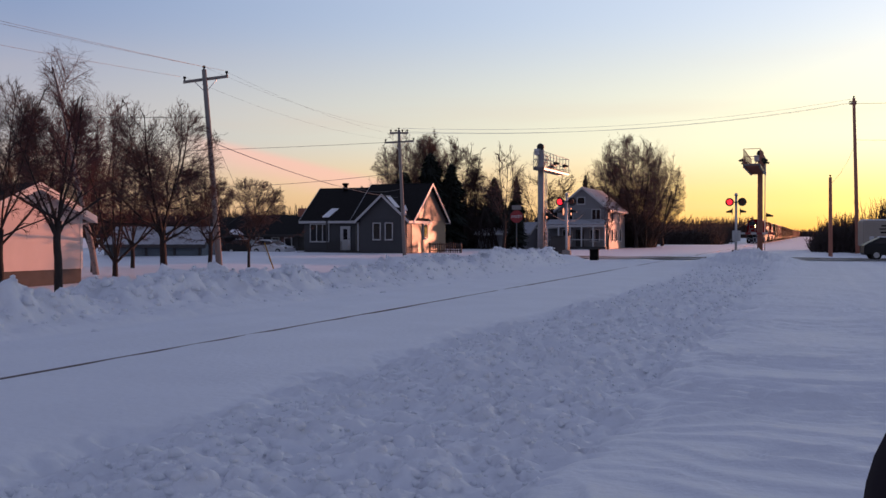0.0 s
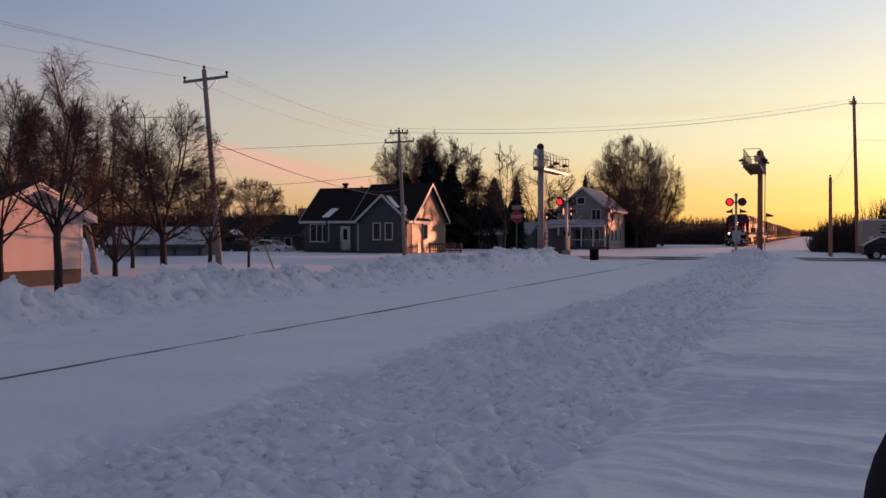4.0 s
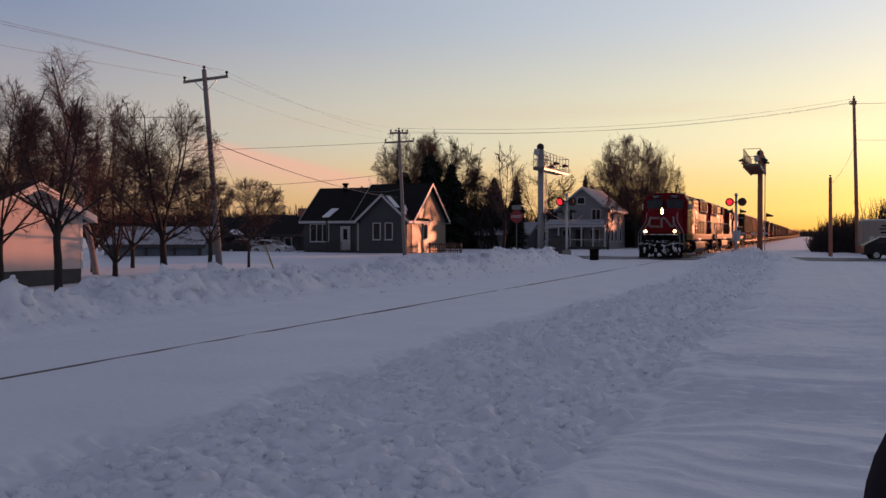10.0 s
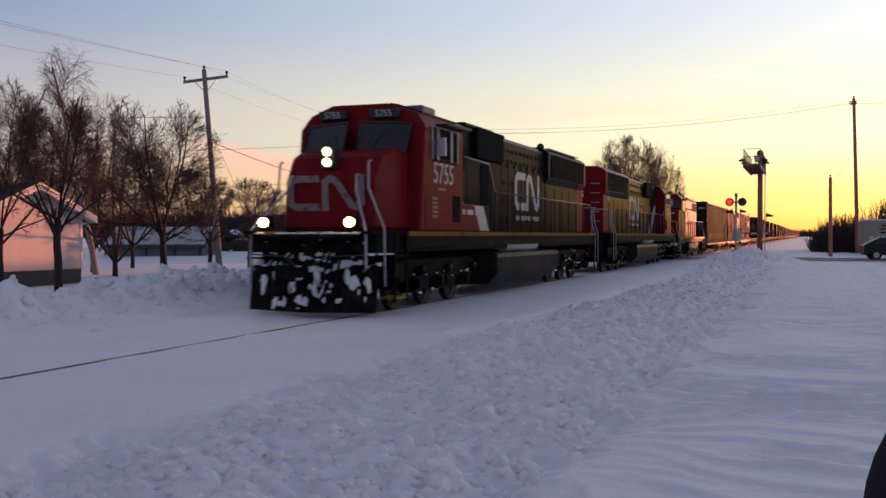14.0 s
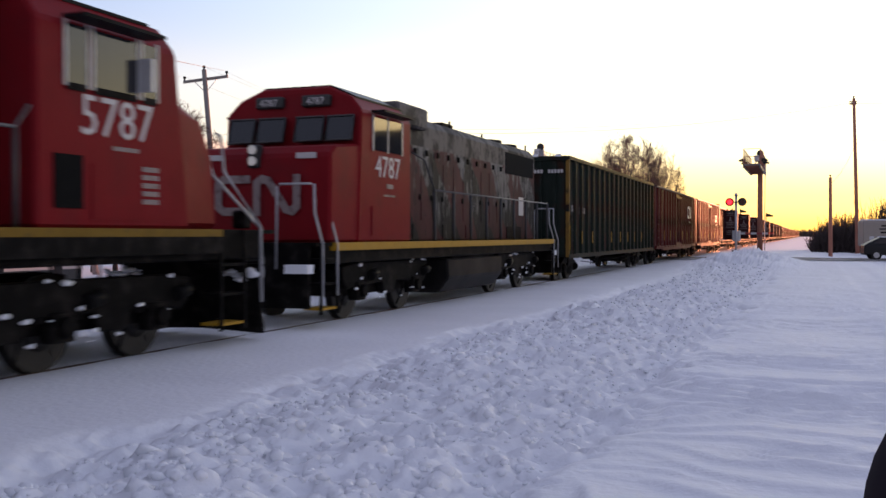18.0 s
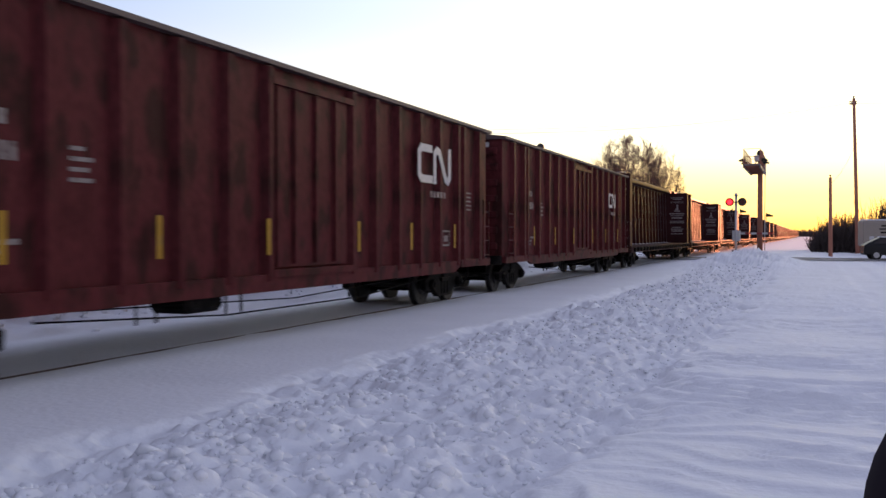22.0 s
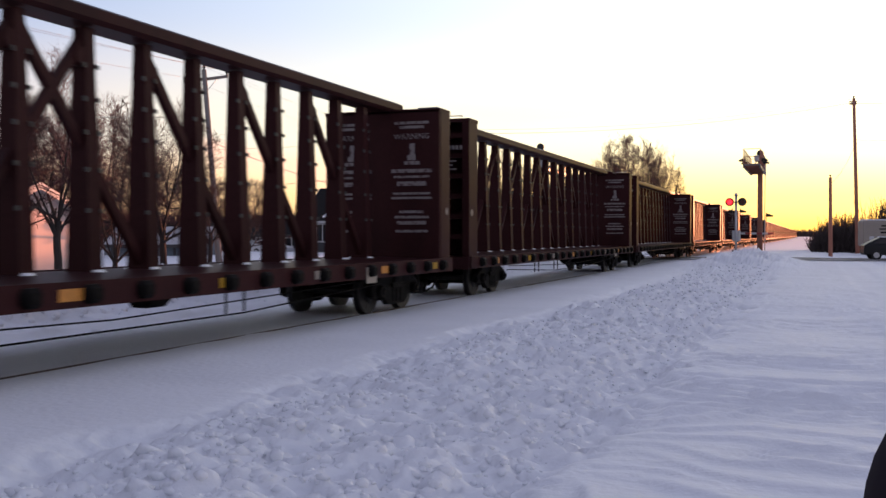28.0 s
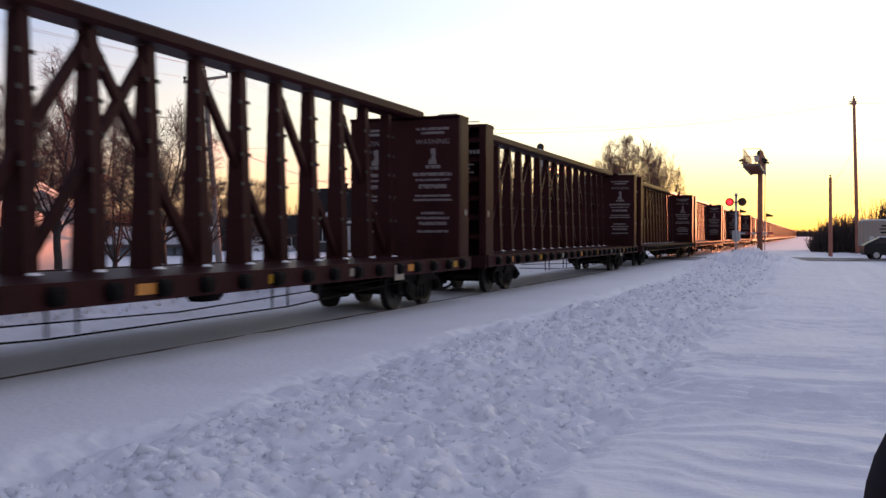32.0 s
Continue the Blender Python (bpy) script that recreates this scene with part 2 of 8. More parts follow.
def peeled():
    """Old locomotive hood: maroon and black paint in slanting fields, bared to pale metal in runs and patches, worst along the top."""
    m = bpy.data.materials.new("peeled_hood")
    m.use_nodes = True
    n, l = m.node_tree.nodes, m.node_tree.links
    b = n["Principled BSDF"]
    b.inputs["Roughness"].default_value = 0.6
    b.inputs["Specular IOR Level"].default_value = 0.1
    tc = n.new("ShaderNodeTexCoord")

    def noise_at(stretch, scale, detail, rough=0.5):
        mp = n.new("ShaderNodeMapping")
        mp.inputs["Scale"].default_value = stretch
        l.new(tc.outputs["Object"], mp.inputs[0])
        t = n.new("ShaderNodeTexNoise")
        t.inputs["Scale"].default_value = scale
        t.inputs["Detail"].default_value = detail
        t.inputs["Roughness"].default_value = rough
        l.new(mp.outputs[0], t.inputs["Vector"])
        return t.outputs[0]

    def step_of(src, a, c):
        r = n.new("ShaderNodeMapRange")
        r.inputs[1].default_value, r.inputs[2].default_value = a, c
        l.new(src, r.inputs[0])
        return r.outputs[0]

    def math_of(op, a, c):
        q = n.new("ShaderNodeMath")
        q.operation = op
        for k, v in enumerate((a, c)):
            if isinstance(v, float):
                q.inputs[k].default_value = v
            else:
                l.new(v, q.inputs[k])
        return q.outputs[0]

    def mixed(f, a, c):
        x = n.new("ShaderNodeMix")
        x.data_type = "RGBA"
        l.new(f, x.inputs[0])
        for k, v in ((6, a), (7, c)):
            if isinstance(v, tuple):
                x.inputs[k].default_value = (*v, 1)
            else:
                l.new(v, x.inputs[k])
        return x.outputs[2]
    sep = n.new("ShaderNodeSeparateXYZ")
    l.new(tc.outputs["Object"], sep.inputs[0])
    # slanting paint fields
    slant = math_of("MULTIPLY_ADD", sep.outputs[2], 0.9)
    l.new(sep.outputs[1], slant.node.inputs[2])
    wob = math_of("MULTIPLY", noise_at((1, 1, 1), 0.8, 3), 0.8)
    fr = math_of("FRACT", math_of("MULTIPLY", math_of("ADD", slant, wob), 0.36), 0.0)
    field = step_of(fr, 0.52, 0.55)
    grime = noise_at((1, 1, 0.5), 1.1, 6)
    red = mixed(step_of(grime, 0.45, 0.75), (0.066, 0.019, 0.021), (0.024, 0.012, 0.012))
    # between the red fields the black has come off in pale runs
    runs = noise_at((1, 3.2, 0.55), 2.0, 6, 0.68)
    patch = noise_at((1, 1, 0.8), 0.7, 5, 0.6)
    high = math_of("MULTIPLY", step_of(sep.outputs[2], 1.7, 3.8), 0.10)
    worn = math_of("ADD", math_of("ADD", math_of("MULTIPLY", runs, 0.7), math_of("MULTIPLY", patch, 0.3)), high)
    pale = mixed(noise_at((1, 1, 0.6), 5.0, 5), (0.085, 0.082, 0.080), (0.185, 0.18, 0.175))
    dark = mixed(step_of(worn, 0.555, 0.585), (0.0105, 0.010, 0.010), pale)
    col = mixed(field, red, dark)
    # a few runs cross the red as well
    col = mixed(step_of(worn, 0.645, 0.665), col, pale)
    # the top sheets have faded to a dirty beige, with soot
    top = mixed(step_of(noise_at((1, 1.3, 0.9), 1.5, 7, 0.66), 0.47, 0.56), (0.115, 0.106, 0.10), (0.020, 0.018, 0.0175))
    col = mixed(step_of(sep.outputs[2], 3.60, 3.63), col, top)
    col = mixed(step_of(noise_at((1, 2.6, 0.7), 3.0, 6, 0.7), 0.57, 0.62), col, (0.010, 0.0092, 0.009))
    l.new(col, b.inputs["Base Color"])
    bu = n.new("ShaderNodeBump")
    bu.inputs["Strength"].default_value = 0.25
    bu.inputs["Distance"].default_value = 0.01
    l.new(runs, bu.inputs["Height"])
    l.new(bu.outputs[0], b.inputs["Normal"])
    return m


M_PEEL = peeled()
M_PINKWALL = mat("cream_siding", (0.58, 0.47, 0.43), rough=0.75, var=0.05, scale=1.5)
M_CONCRETE = mat("concrete", (0.06, 0.058, 0.057), rough=0.9, var=0.2, scale=3, bump=0.2)
M_SIDING = mat("grey_siding", (0.040, 0.041, 0.047), rough=0.6, var=0.1, scale=2)
# The grey siding again, lightened and warmed for sun on the side wall.
M_SIDING_SUNLIT = mat("sunlit_grey_siding", (0.085, 0.075, 0.068), rough=0.5, var=0.15, scale=1.2)
# Greyer than roof_snow: tree shade over the shed is put into the colour.
M_GREYSNOW = mat("grey_roof_snow", (0.42, 0.42, 0.44), rough=0.85, var=0.25, scale=1.2, bump=0.3, spec=0.2, col2=(0.2, 0.19, 0.19), thresh=0.6)
M_SHINGLE = mat("dark_shingles", (0.016, 0.0155, 0.016), rough=1.0, spec=0.15, var=0.3, scale=6, bump=0.3, bscale=20)
M_TRIM = mat("white_trim", (0.45, 0.45, 0.45), rough=0.5, var=0.06, scale=3)
M_DARKWALL = mat("dark_siding", (0.045, 0.042, 0.042), rough=0.8, var=0.2, scale=2)
M_BLUEWALL = mat("blue_grey_shed", (0.10, 0.125, 0.15), rough=0.75, var=0.12, scale=2)
M_WHITEWALL = mat("white_clapboard", (0.19, 0.19, 0.20), rough=0.65, var=0.07, scale=2)
M_POLE = mat("weathered_pole", (0.22, 0.20, 0.185), rough=0.85, var=0.2, scale=5, stretch=(3, 3, 0.3), bump=0.3)
# Chimney brick; on the poles and mast the red stands in for sunlight.
M_BRICK_SUNRED = mat("brick_and_sunred_pole", (0.36, 0.15, 0.10), rough=0.85, var=0.2, scale=5, stretch=(3, 3, 0.3), bump=0.3)
M_WIRE = mat("wire", (0.05, 0.05, 0.055), rough=0.5, metal=0.5)
M_BARK = mat("bark", (0.024, 0.017, 0.015), rough=0.9, var=0.3, scale=6, stretch=(2, 2, 0.5), bump=0.5)
M_TWIG = mat("twigs", (0.085, 0.047, 0.040), rough=0.9, var=0.25, scale=3)
M_TWIGRED = mat("reddish_twigs", (0.10, 0.037, 0.034), rough=0.9, var=0.25, scale=3)
M_BIRCH = mat("birch_bark", (0.25, 0.21, 0.2), rough=0.8, var=0.2, scale=5, col2=(0.06, 0.05, 0.05), thresh=0.6, stretch=(1, 1, 2.5))
M_SPRUCE = mat("spruce_needles", (0.016, 0.022, 0.015), rough=0.85, var=0.3, scale=3, island=0.35)
M_BUSH = mat("bare_bush", (0.032, 0.021, 0.018), rough=0.9, var=0.3, scale=2)
M_GALV = mat("galvanised_mast", (0.48, 0.48, 0.49), rough=0.45, metal=0.4, var=0.12, scale=4)
M_MAST = mat("weathered_galvanised_mast", (0.27, 0.265, 0.265), rough=0.6, metal=0.2, var=0.18, scale=4)
M_SIGNBLACK = mat("black_target", (0.012, 0.012, 0.012), rough=0.6, var=0.2)
M_REDON = glow("red_lamp_lit", (1.0, 0.012, 0.02), 1.6)
M_REDOFF = mat("red_lens_unlit", (0.08, 0.008, 0.008), rough=0.2)
M_SIGNRED = mat("stop_sign_red", (0.22, 0.012, 0.016), rough=0.4, var=0.08)
M_CARDARK = mat("dark_car_paint", (0.008, 0.008, 0.010), rough=0.4, var=0.1, spec=0.25)
M_CARWHITE = mat("white_car_paint", (0.55, 0.55, 0.56), rough=0.25, var=0.05)
M_TYRE = mat("tyre", (0.015, 0.015, 0.015), rough=0.85, var=0.2)
M_TRAILER = mat("trailer_cream", (0.27, 0.23, 0.19), rough=0.5, var=0.08, scale=2)
M_ORANGE = mat("orange_plate", (0.50, 0.20, 0.03), rough=0.6, var=0.25, scale=6)
M_PLASTIC = mat("black_plastic", (0.022, 0.017, 0.022), rough=0.95, spec=0.1, var=0.2)


# ---- mesh helpers ----
def box(bm, x0, x1, y0, y1, z0, z1, mi=0):
    v = [bm.verts.new(p) for p in ((x0, y0, z0), (x1, y0, z0), (x1, y1, z0), (x0, y1, z0),
                                   (x0, y0, z1), (x1, y0, z1), (x1, y1, z1), (x0, y1, z1))]
    for f in ((0, 3, 2, 1), (4, 5, 6, 7), (0, 1, 5, 4), (1, 2, 6, 5), (2, 3, 7, 6), (3, 0, 4, 7)):
        bm.faces.new([v[i] for i in f]).material_index = mi
    return v


def tube(bm, pts, r0, r1=None, n=6, cap=True):
    """A tapered round bar through points."""
    r1 = r0 if r1 is None else r1
    pts = [Vector(p) for p in pts]
    rings = []
    for i, p in enumerate(pts):
        d = (pts[min(i + 1, len(pts) - 1)] - pts[max(i - 1, 0)])
        d = d.normalized() if d.length > 1e-9 else Vector((0, 0, 1))
        a = d.orthogonal().normalized() if abs(d.z) > 0.95 else d.cross(Vector((0, 0, 1))).normalized()
        b = d.cross(a)
        r = r0 + (r1 - r0) * i / max(1, len(pts) - 1)
        rings.append([bm.verts.new(p + (a * math.cos(2 * math.pi * k / n) + b * math.sin(2 * math.pi * k / n)) * r) for k in range(n)])
    for A, B in zip(rings, rings[1:]):
        for k in range(n):
            f = bm.faces.new((A[k], A[(k + 1) % n], B[(k + 1) % n], B[k]))
            f.smooth = n > 5
    if cap:
        bm.faces.new(rings[0][::-1])
        bm.faces.new(rings[-1])


def prism(bm, prof, axis, a0, a1):
    """Extrude a closed profile of (u, v) along an axis: 'y' takes (x, z), 'x' takes (y, z), 'z' takes (x, y)."""
    def at(u, v, a):
        return {"y": (u, a, v), "x": (a, u, v), "z": (u, v, a)}[axis]
    A = [bm.verts.new(at(u, v, a0)) for u, v in prof]
    B = [bm.verts.new(at(u, v, a1)) for u, v in prof]
    n = len(prof)
    for i in range(n):
        bm.faces.new((A[i], A[(i + 1) % n], B[(i + 1) % n], B[i]))
    bm.faces.new(A[::-1])
    bm.faces.new(B)


def disc(bm, c, r, axis, depth, n=16):
    d = {"x": Vector((1, 0, 0)), "y": Vector((0, 1, 0)), "z": Vector((0, 0, 1))}[axis] * (depth / 2)
    tube(bm, [Vector(c) - d, Vector(c) + d], r, r, n)


def part(name, bm, material, parent=None, label="", bevel=0.0, smooth=False):
    """Link a bmesh as one mesh object, under a thing or a part."""
    bmesh.ops.recalc_face_normals(bm, faces=bm.faces)
    if bevel:
        bmesh.ops.bevel(bm, geom=[e for e in bm.edges if e.is_manifold and e.calc_face_angle(0) > 0.6], offset=bevel, segments=1, affect="EDGES", clamp_overlap=True)
    me = bpy.data.meshes.new(name)
    bm.to_mesh(me)
    bm.free()
    if smooth:
        me.polygons.foreach_set("use_smooth", [True] * len(me.polygons))
    for m in (material if isinstance(material, (list, tuple)) else (material,)):
        me.materials.append(m)
    ob = new(name, me)
    if parent is not None:
        ob.parent = parent
    if label:
        ob["label"] = label
    return ob


def share(name, ob, parent, m, label=""):
    """Another object on the same mesh."""
    o = new(name, ob.data)
    o.parent = parent
    o.matrix_basis = m
    if label:
        o["label"] = label
    return o


def boxpart(name, dims, material, parent, label="", bevel=0.0):
    bm = bmesh.new()
    box(bm, *dims)
    return part(name, bm, material, parent, label, bevel)


def barpart(name, pts, r, material, parent, label="", n=6, r1=None):
    bm = bmesh.new()
    tube(bm, pts, r, r1, n)
    return part(name, bm, material, parent, label)


def words(name, text, size, material, parent, m, label="", thick=0.004):
    """Lettering in the built-in font, turned into a mesh."""
    cu = bpy.data.curves.new(name, "FONT")
    cu.body = text
    cu.size = size
    cu.align_x = "CENTER"
    cu.extrude = thick
    cu.resolution_u = 2
    tmp = new(name + "_tmp", cu)
    me = bpy.data.meshes.new_from_object(tmp.evaluated_get(bpy.context.evaluated_depsgraph_get()))
    bpy.data.objects.remove(tmp)
    bpy.data.curves.remove(cu)
    me.materials.clear()
    me.materials.append(material)
    ob = new(name, me)
    ob.parent = parent
    ob.matrix_basis = m
    if label:
        ob["label"] = label
    return ob


def empty(name, m, label, category, group="", kind=""):
    ob = new(name)
    ob.empty_display_size = 0.3
    ob.matrix_basis = m
    return tagged(ob, label, category, group, kind)


SIDE = pose(0, 0, 0, 90, 0, 90)      # text on a side that faces +X


def lumps(rng, n=3):
    """A blocky little ball of snow, as vertices and faces."""
    t = (1 + 5 ** 0.5) / 2
    v = np.array([(-1, t, 0), (1, t, 0), (-1, -t, 0), (1, -t, 0), (0, -1, t), (0, 1, t), (0, -1, -t), (0, 1, -t), (t, 0, -1), (t, 0, 1), (-t, 0, -1), (-t, 0, 1)]) / 1.9
    f = [(0, 11, 5), (0, 5, 1), (0, 1, 7), (0, 7, 10), (0, 10, 11), (1, 5, 9), (5, 11, 4), (11, 10, 2), (10, 7, 6), (7, 1, 8), (3, 9, 4), (3, 4, 2), (3, 2, 6), (3, 6, 8), (3, 8, 9), (4, 9, 5), (2, 4, 11), (6, 2, 10), (8, 6, 7), (9, 8, 1)]
    return v * (1 + rng.uniform(-0.35, 0.35, (12, 1))), f


# ---- ground: one sheet of snow out to the horizon ----
def vnoise(x, y, s, seed):
    """Smooth value noise on a lattice of size s."""
    u, v = x / s, y / s
    i, j = np.floor(u).astype(np.int64), np.floor(v).astype(np.int64)
    fu, fv = u - i, v - j
    fu, fv = fu * fu * (3 - 2 * fu), fv * fv * (3 - 2 * fv)

    def h(a, b):
        q = (a * 374761393 + b * 668265263 + seed * 1442695041) & 0x7FFFFFFF
        q = ((q ^ (q >> 13)) * 1274126177) & 0x7FFFFFFF
        return ((q ^ (q >> 16)) & 0xFFFF) / 65535.0
    return (h(i, j) * (1 - fu) + h(i + 1, j) * fu) * (1 - fv) + (h(i, j + 1) * (1 - fu) + h(i + 1, j + 1) * fu) * fv


def cells(x, y, s, seed):
    """Distance to the nearest scattered point, for lumpy snow."""
    u, v = x / s, y / s
    i, j = np.floor(u).astype(np.int64), np.floor(v).astype(np.int64)
    best = np.full(x.shape, 9.0)
    for a in (-1, 0, 1):
        for b in (-1, 0, 1):
            q = ((i + a) * 374761393 + (j + b) * 668265263 + seed * 974634777) & 0x7FFFFFFF
            q = ((q ^ (q >> 13)) * 1274126177) & 0x7FFFFFFF
            px = i + a + (q & 0xFFFF) / 65535.0
            py = j + b + ((q >> 15) & 0xFFFF) / 65535.0
            best = np.minimum(best, (px - u) ** 2 + (py - v) ** 2)
    return np.sqrt(best)


def bump01(x, a, b, w0, w1):
    """1 between a and b, falling to 0 over w0 before and w1 after."""
    def st(t):
        t = np.clip(t, 0, 1)
        return t * t * (3 - 2 * t)
    return st((x - a) / w0 + 1) * st((b - x) / w1 + 1)


ROAD_Y0, ROAD_Y1 = 64.0, 72.0


def ground_z(x, y):
    x, y = np.asarray(x, float), np.asarray(y, float)
    lat = x - TRACK_X
    wob = (vnoise(x * 0 + 3.3, y, 4.0, 5) - 0.5) * 0.7
    near = np.clip(1.3 - np.hypot(x, y) / 90, 0.15, 1)
    z = (vnoise(x, y, 9, 1) - 0.5) * 0.12 + (vnoise(x, y, 40, 2) - 0.5) * 0.25 * np.clip(np.abs(lat) / 40, 0, 1)
    off_road = 1 - bump01(y, ROAD_Y0 - 1, ROAD_Y1 + 1, 2.5, 2.5) * bump01(x, -400, 60, 5, 40)
    z *= off_road
    z = z - 0.4 * bump01(lat, -300, -9.0, 40, 3.0) * bump01(y, -40, 57, 30, 6)
    # the cleared way of the rails
    bed = bump01(lat, -1.9, 2.2, 0.8, 2.4)
    z = z * (1 - bed) + bed * (-0.006 + (vnoise(x, y, 0.8, 3) - 0.5) * 0.02 + (vnoise(x, y, 3.1, 4) - 0.5) * 0.02)
    # between the rails the snow lies a hand lower
    z += 0.03 * bump01(lat, -1.6, -0.5, 0.4, 0.3) - 0.014 * bump01(lat, 0.66, 0.70, 0.04, 0.03)
    # ploughed windrow beyond the track
    def dome(s, k):
        """Rounded clods packed side by side."""
        return np.sqrt(np.clip(0.42 - cells(x + (vnoise(x, y, s * 0.7, k + 60) - 0.5) * s * 0.5, y, s, k) ** 2, 0, 1)) * np.clip(vnoise(x, y, s * 1.9, k + 50) * 1.7 - 0.15, 0.1, 1.2)
    lump = (vnoise(x, y, 1.6, 9) - 0.5) * 0.34 + dome(0.62, 7) * 0.34 + dome(0.33, 8) * 0.32 + dome(0.17, 40) * 0.18 - 0.28
    far = bump01(lat + wob, -4.9, -3.7, 1.6, 1.1) * bump01(y, -40, 52, 10, 8)
    z += far * (0.50 + 0.18 * np.clip((y - 22) / 14, 0, 1) + lump * 1.3 * near)
    # a low crust left along the foot of the windrow
    z += bump01(lat + wob * 0.2, -2.75, -2.35, 0.3, 0.25) * bump01(y, -40, 52, 10, 8) * (0.05 + 0.10 * dome(0.3, 44) * near)
    # broken windrow on this side: a low, crisp-edged band of churned lumps
    edge = (vnoise(x, y, 0.9, 33) - 0.5) * 0.5 + (vnoise(x, y, 0.25, 34) - 0.5) * 0.22
    close = bump01(lat + wob * 0.35 + edge, 4.2, 7.6, 0.55, 0.3) * bump01(y, -30, 56, 8, 5)
    lump2 = dome(0.34, 17) * 0.06 + dome(0.17, 27) * 0.095 + dome(0.10, 28) * 0.09 + (vnoise(x, y, 0.9, 19) - 0.5) * 0.12 + (vnoise(x, y, 0.11, 35) - 0.5) * 0.06 + (vnoise(x, y, 0.05, 29) - 0.5) * 0.035 - 0.10
    z += close * (-0.05 + 0.09 * bump01(lat, 5.2, 6.6, 1.2, 1.2) + lump2 * near)
    # the pile where it meets the crossing
    z += 0.95 * np.exp(-((x + 2.9) / 2.6) ** 2 - ((y - 53) / 6.5) ** 2) * (0.85 + lump2 * 1.6)
    # wind ridges on the open snow
    open_ = bump01(lat + edge, 8.05, 30, 0.25, 8) * np.clip(1.2 - y / 60, 0, 1)
    def drift(q):
        q = q % 1.0
        return np.where(q < 0.16, q / 0.16, 1 - (q - 0.16) / 0.84) ** 1.5
    w1 = y + x * 0.12 + (vnoise(x, y, 1.7, 21) - 0.5) * 1.3 + (vnoise(x, y, 0.55, 26) - 0.5) * 0.4
    w2 = y + x * 0.2 + (vnoise(x, y, 0.8, 31) - 0.5) * 0.6 + (vnoise(x, y, 0.3, 36) - 0.5) * 0.16
    g1 = np.clip(vnoise(x * 0.6, y, 1.1, 22) * 1.9 - 0.3, 0.08, 1)
    z += open_ * (0.06 * drift(w1 / 0.46) * g1 + 0.032 * drift(w2 / 0.2) * np.clip(vnoise(x * 0.6, y, 0.6, 32) * 2.4 - 0.7, 0.0, 1) + (vnoise(x, y, 2.6, 23) - 0.5) * 0.08 + (vnoise(x, y, 0.16, 24) - 0.5) * 0.012)
    # a driven lane
    lane = bump01(lat, 10.9, 11.6, 0.4, 0.4) + bump01(lat, 12.7, 13.3, 0.4, 0.4)
    z -= 0.06 * lane * np.clip((y - 6) / 10, 0, 1) * np.clip(vnoise(x, y, 1.5, 25) * 2, 0.2, 1) * off_road
    return z


def spaced(marks):
    """Coordinates from (start, stop, step at start, step at stop) stretches."""
    out = []
    for a, b, s0, s1 in marks:
        p, L = a, b - a
        while p < b - 1e-6:
            out.append(p)
            p += s0 + (s1 - s0) * (p - a) / L
    out.append(marks[-1][1])
    return np.array(out)


def build_ground():
    xs = spaced([(-2600, -200, 260, 40), (-200, -45, 30, 2.5), (-45, -15.5, 2.2, 0.22), (-15.5, -11, 0.11, 0.09), (-11, -6, 0.12, 0.12), (-6, 1.6, 0.042, 0.042), (1.6, 6, 0.06, 0.4), (6, 60, 0.6, 6), (60, 400, 8, 60), (400, 2600, 80, 300)])
    ys = spaced([(-800, -40, 120, 12), (-40, 3.5, 8, 0.2), (3.5, 12, 0.042, 0.06), (12, 30, 0.065, 0.2), (30, 75, 0.24, 0.8), (75, 200, 1.2, 8), (200, 3200, 12, 400)])
    X, Y = np.meshgrid(xs, ys)
    Z = ground_z(X, Y)
    nx, ny = len(xs), len(ys)
    co = np.stack([X, Y, Z], -1).reshape(-1, 3)
    idx = np.arange(nx * ny).reshape(ny, nx)
    quads = np.stack([idx[:-1, :-1], idx[:-1, 1:], idx[1:, 1:], idx[1:, :-1]], -1).reshape(-1, 4)
    me = bpy.data.meshes.new("ground")
    me.from_pydata(co.tolist(), [], quads.tolist())
    me.polygons.foreach_set("use_smooth", [True] * len(me.polygons))
    me.materials.append(M_SNOW)
    tagged(new("ground", me), "snow-covered ground with ploughed windrows beside the track", "snow", kind="structure")


build_ground()


def build_road():
    bm = bmesh.new()
    xs = list(np.linspace(-19, 45, 41))
    rows = []
    for x in xs:
        skew = 0.0
        rows.append([bm.verts.new((x, y + skew, 0.05 + 0.015 * math.sin(x * 1.3 + y))) for y in (ROAD_Y0 + 0.4, 66, 68, 70, ROAD_Y1 - 0.4)])
    for A, B in zip(rows, rows[1:]):
        for k in range(4):
            bm.faces.new((A[k], B[k], B[k + 1], A[k + 1])).smooth = True
    tagged(part("road", bm, M_ROAD), "wet asphalt road with packed snow, over the rails", "road", kind="structure")


build_road()


def build_rails():
    for s, nm in ((0.755, "rail_near"), (-0.755, "rail_far")):
        bm = bmesh.new()
        c = TRACK_X + s
        prof = [(-0.075, -0.17), (0.075, -0.17), (0.075, -0.155), (0.012, -0.13), (0.012, -0.04), (0.036, -0.03), (0.036, -0.004), (0.028, 0.0), (-0.028, 0.0), (-0.036, -0.004), (-0.036, -0.03), (-0.012, -0.04), (-0.012, -0.13), (-0.075, -0.155)]
        prism(bm, [(c + u, v) for u, v in prof], "y", -60, 900)
        tagged(part(nm, bm, M_RAIL), "rusty steel rail half buried in snow", "rail", kind="structure")


build_rails()


# ---- the train's way ----
def along(u, t):
    """Place along the track at t seconds of a point that stands at u metres at 15 s."""
    return u - 12.075 * (t - 15) + 0.00234 * (t - 15) ** 2


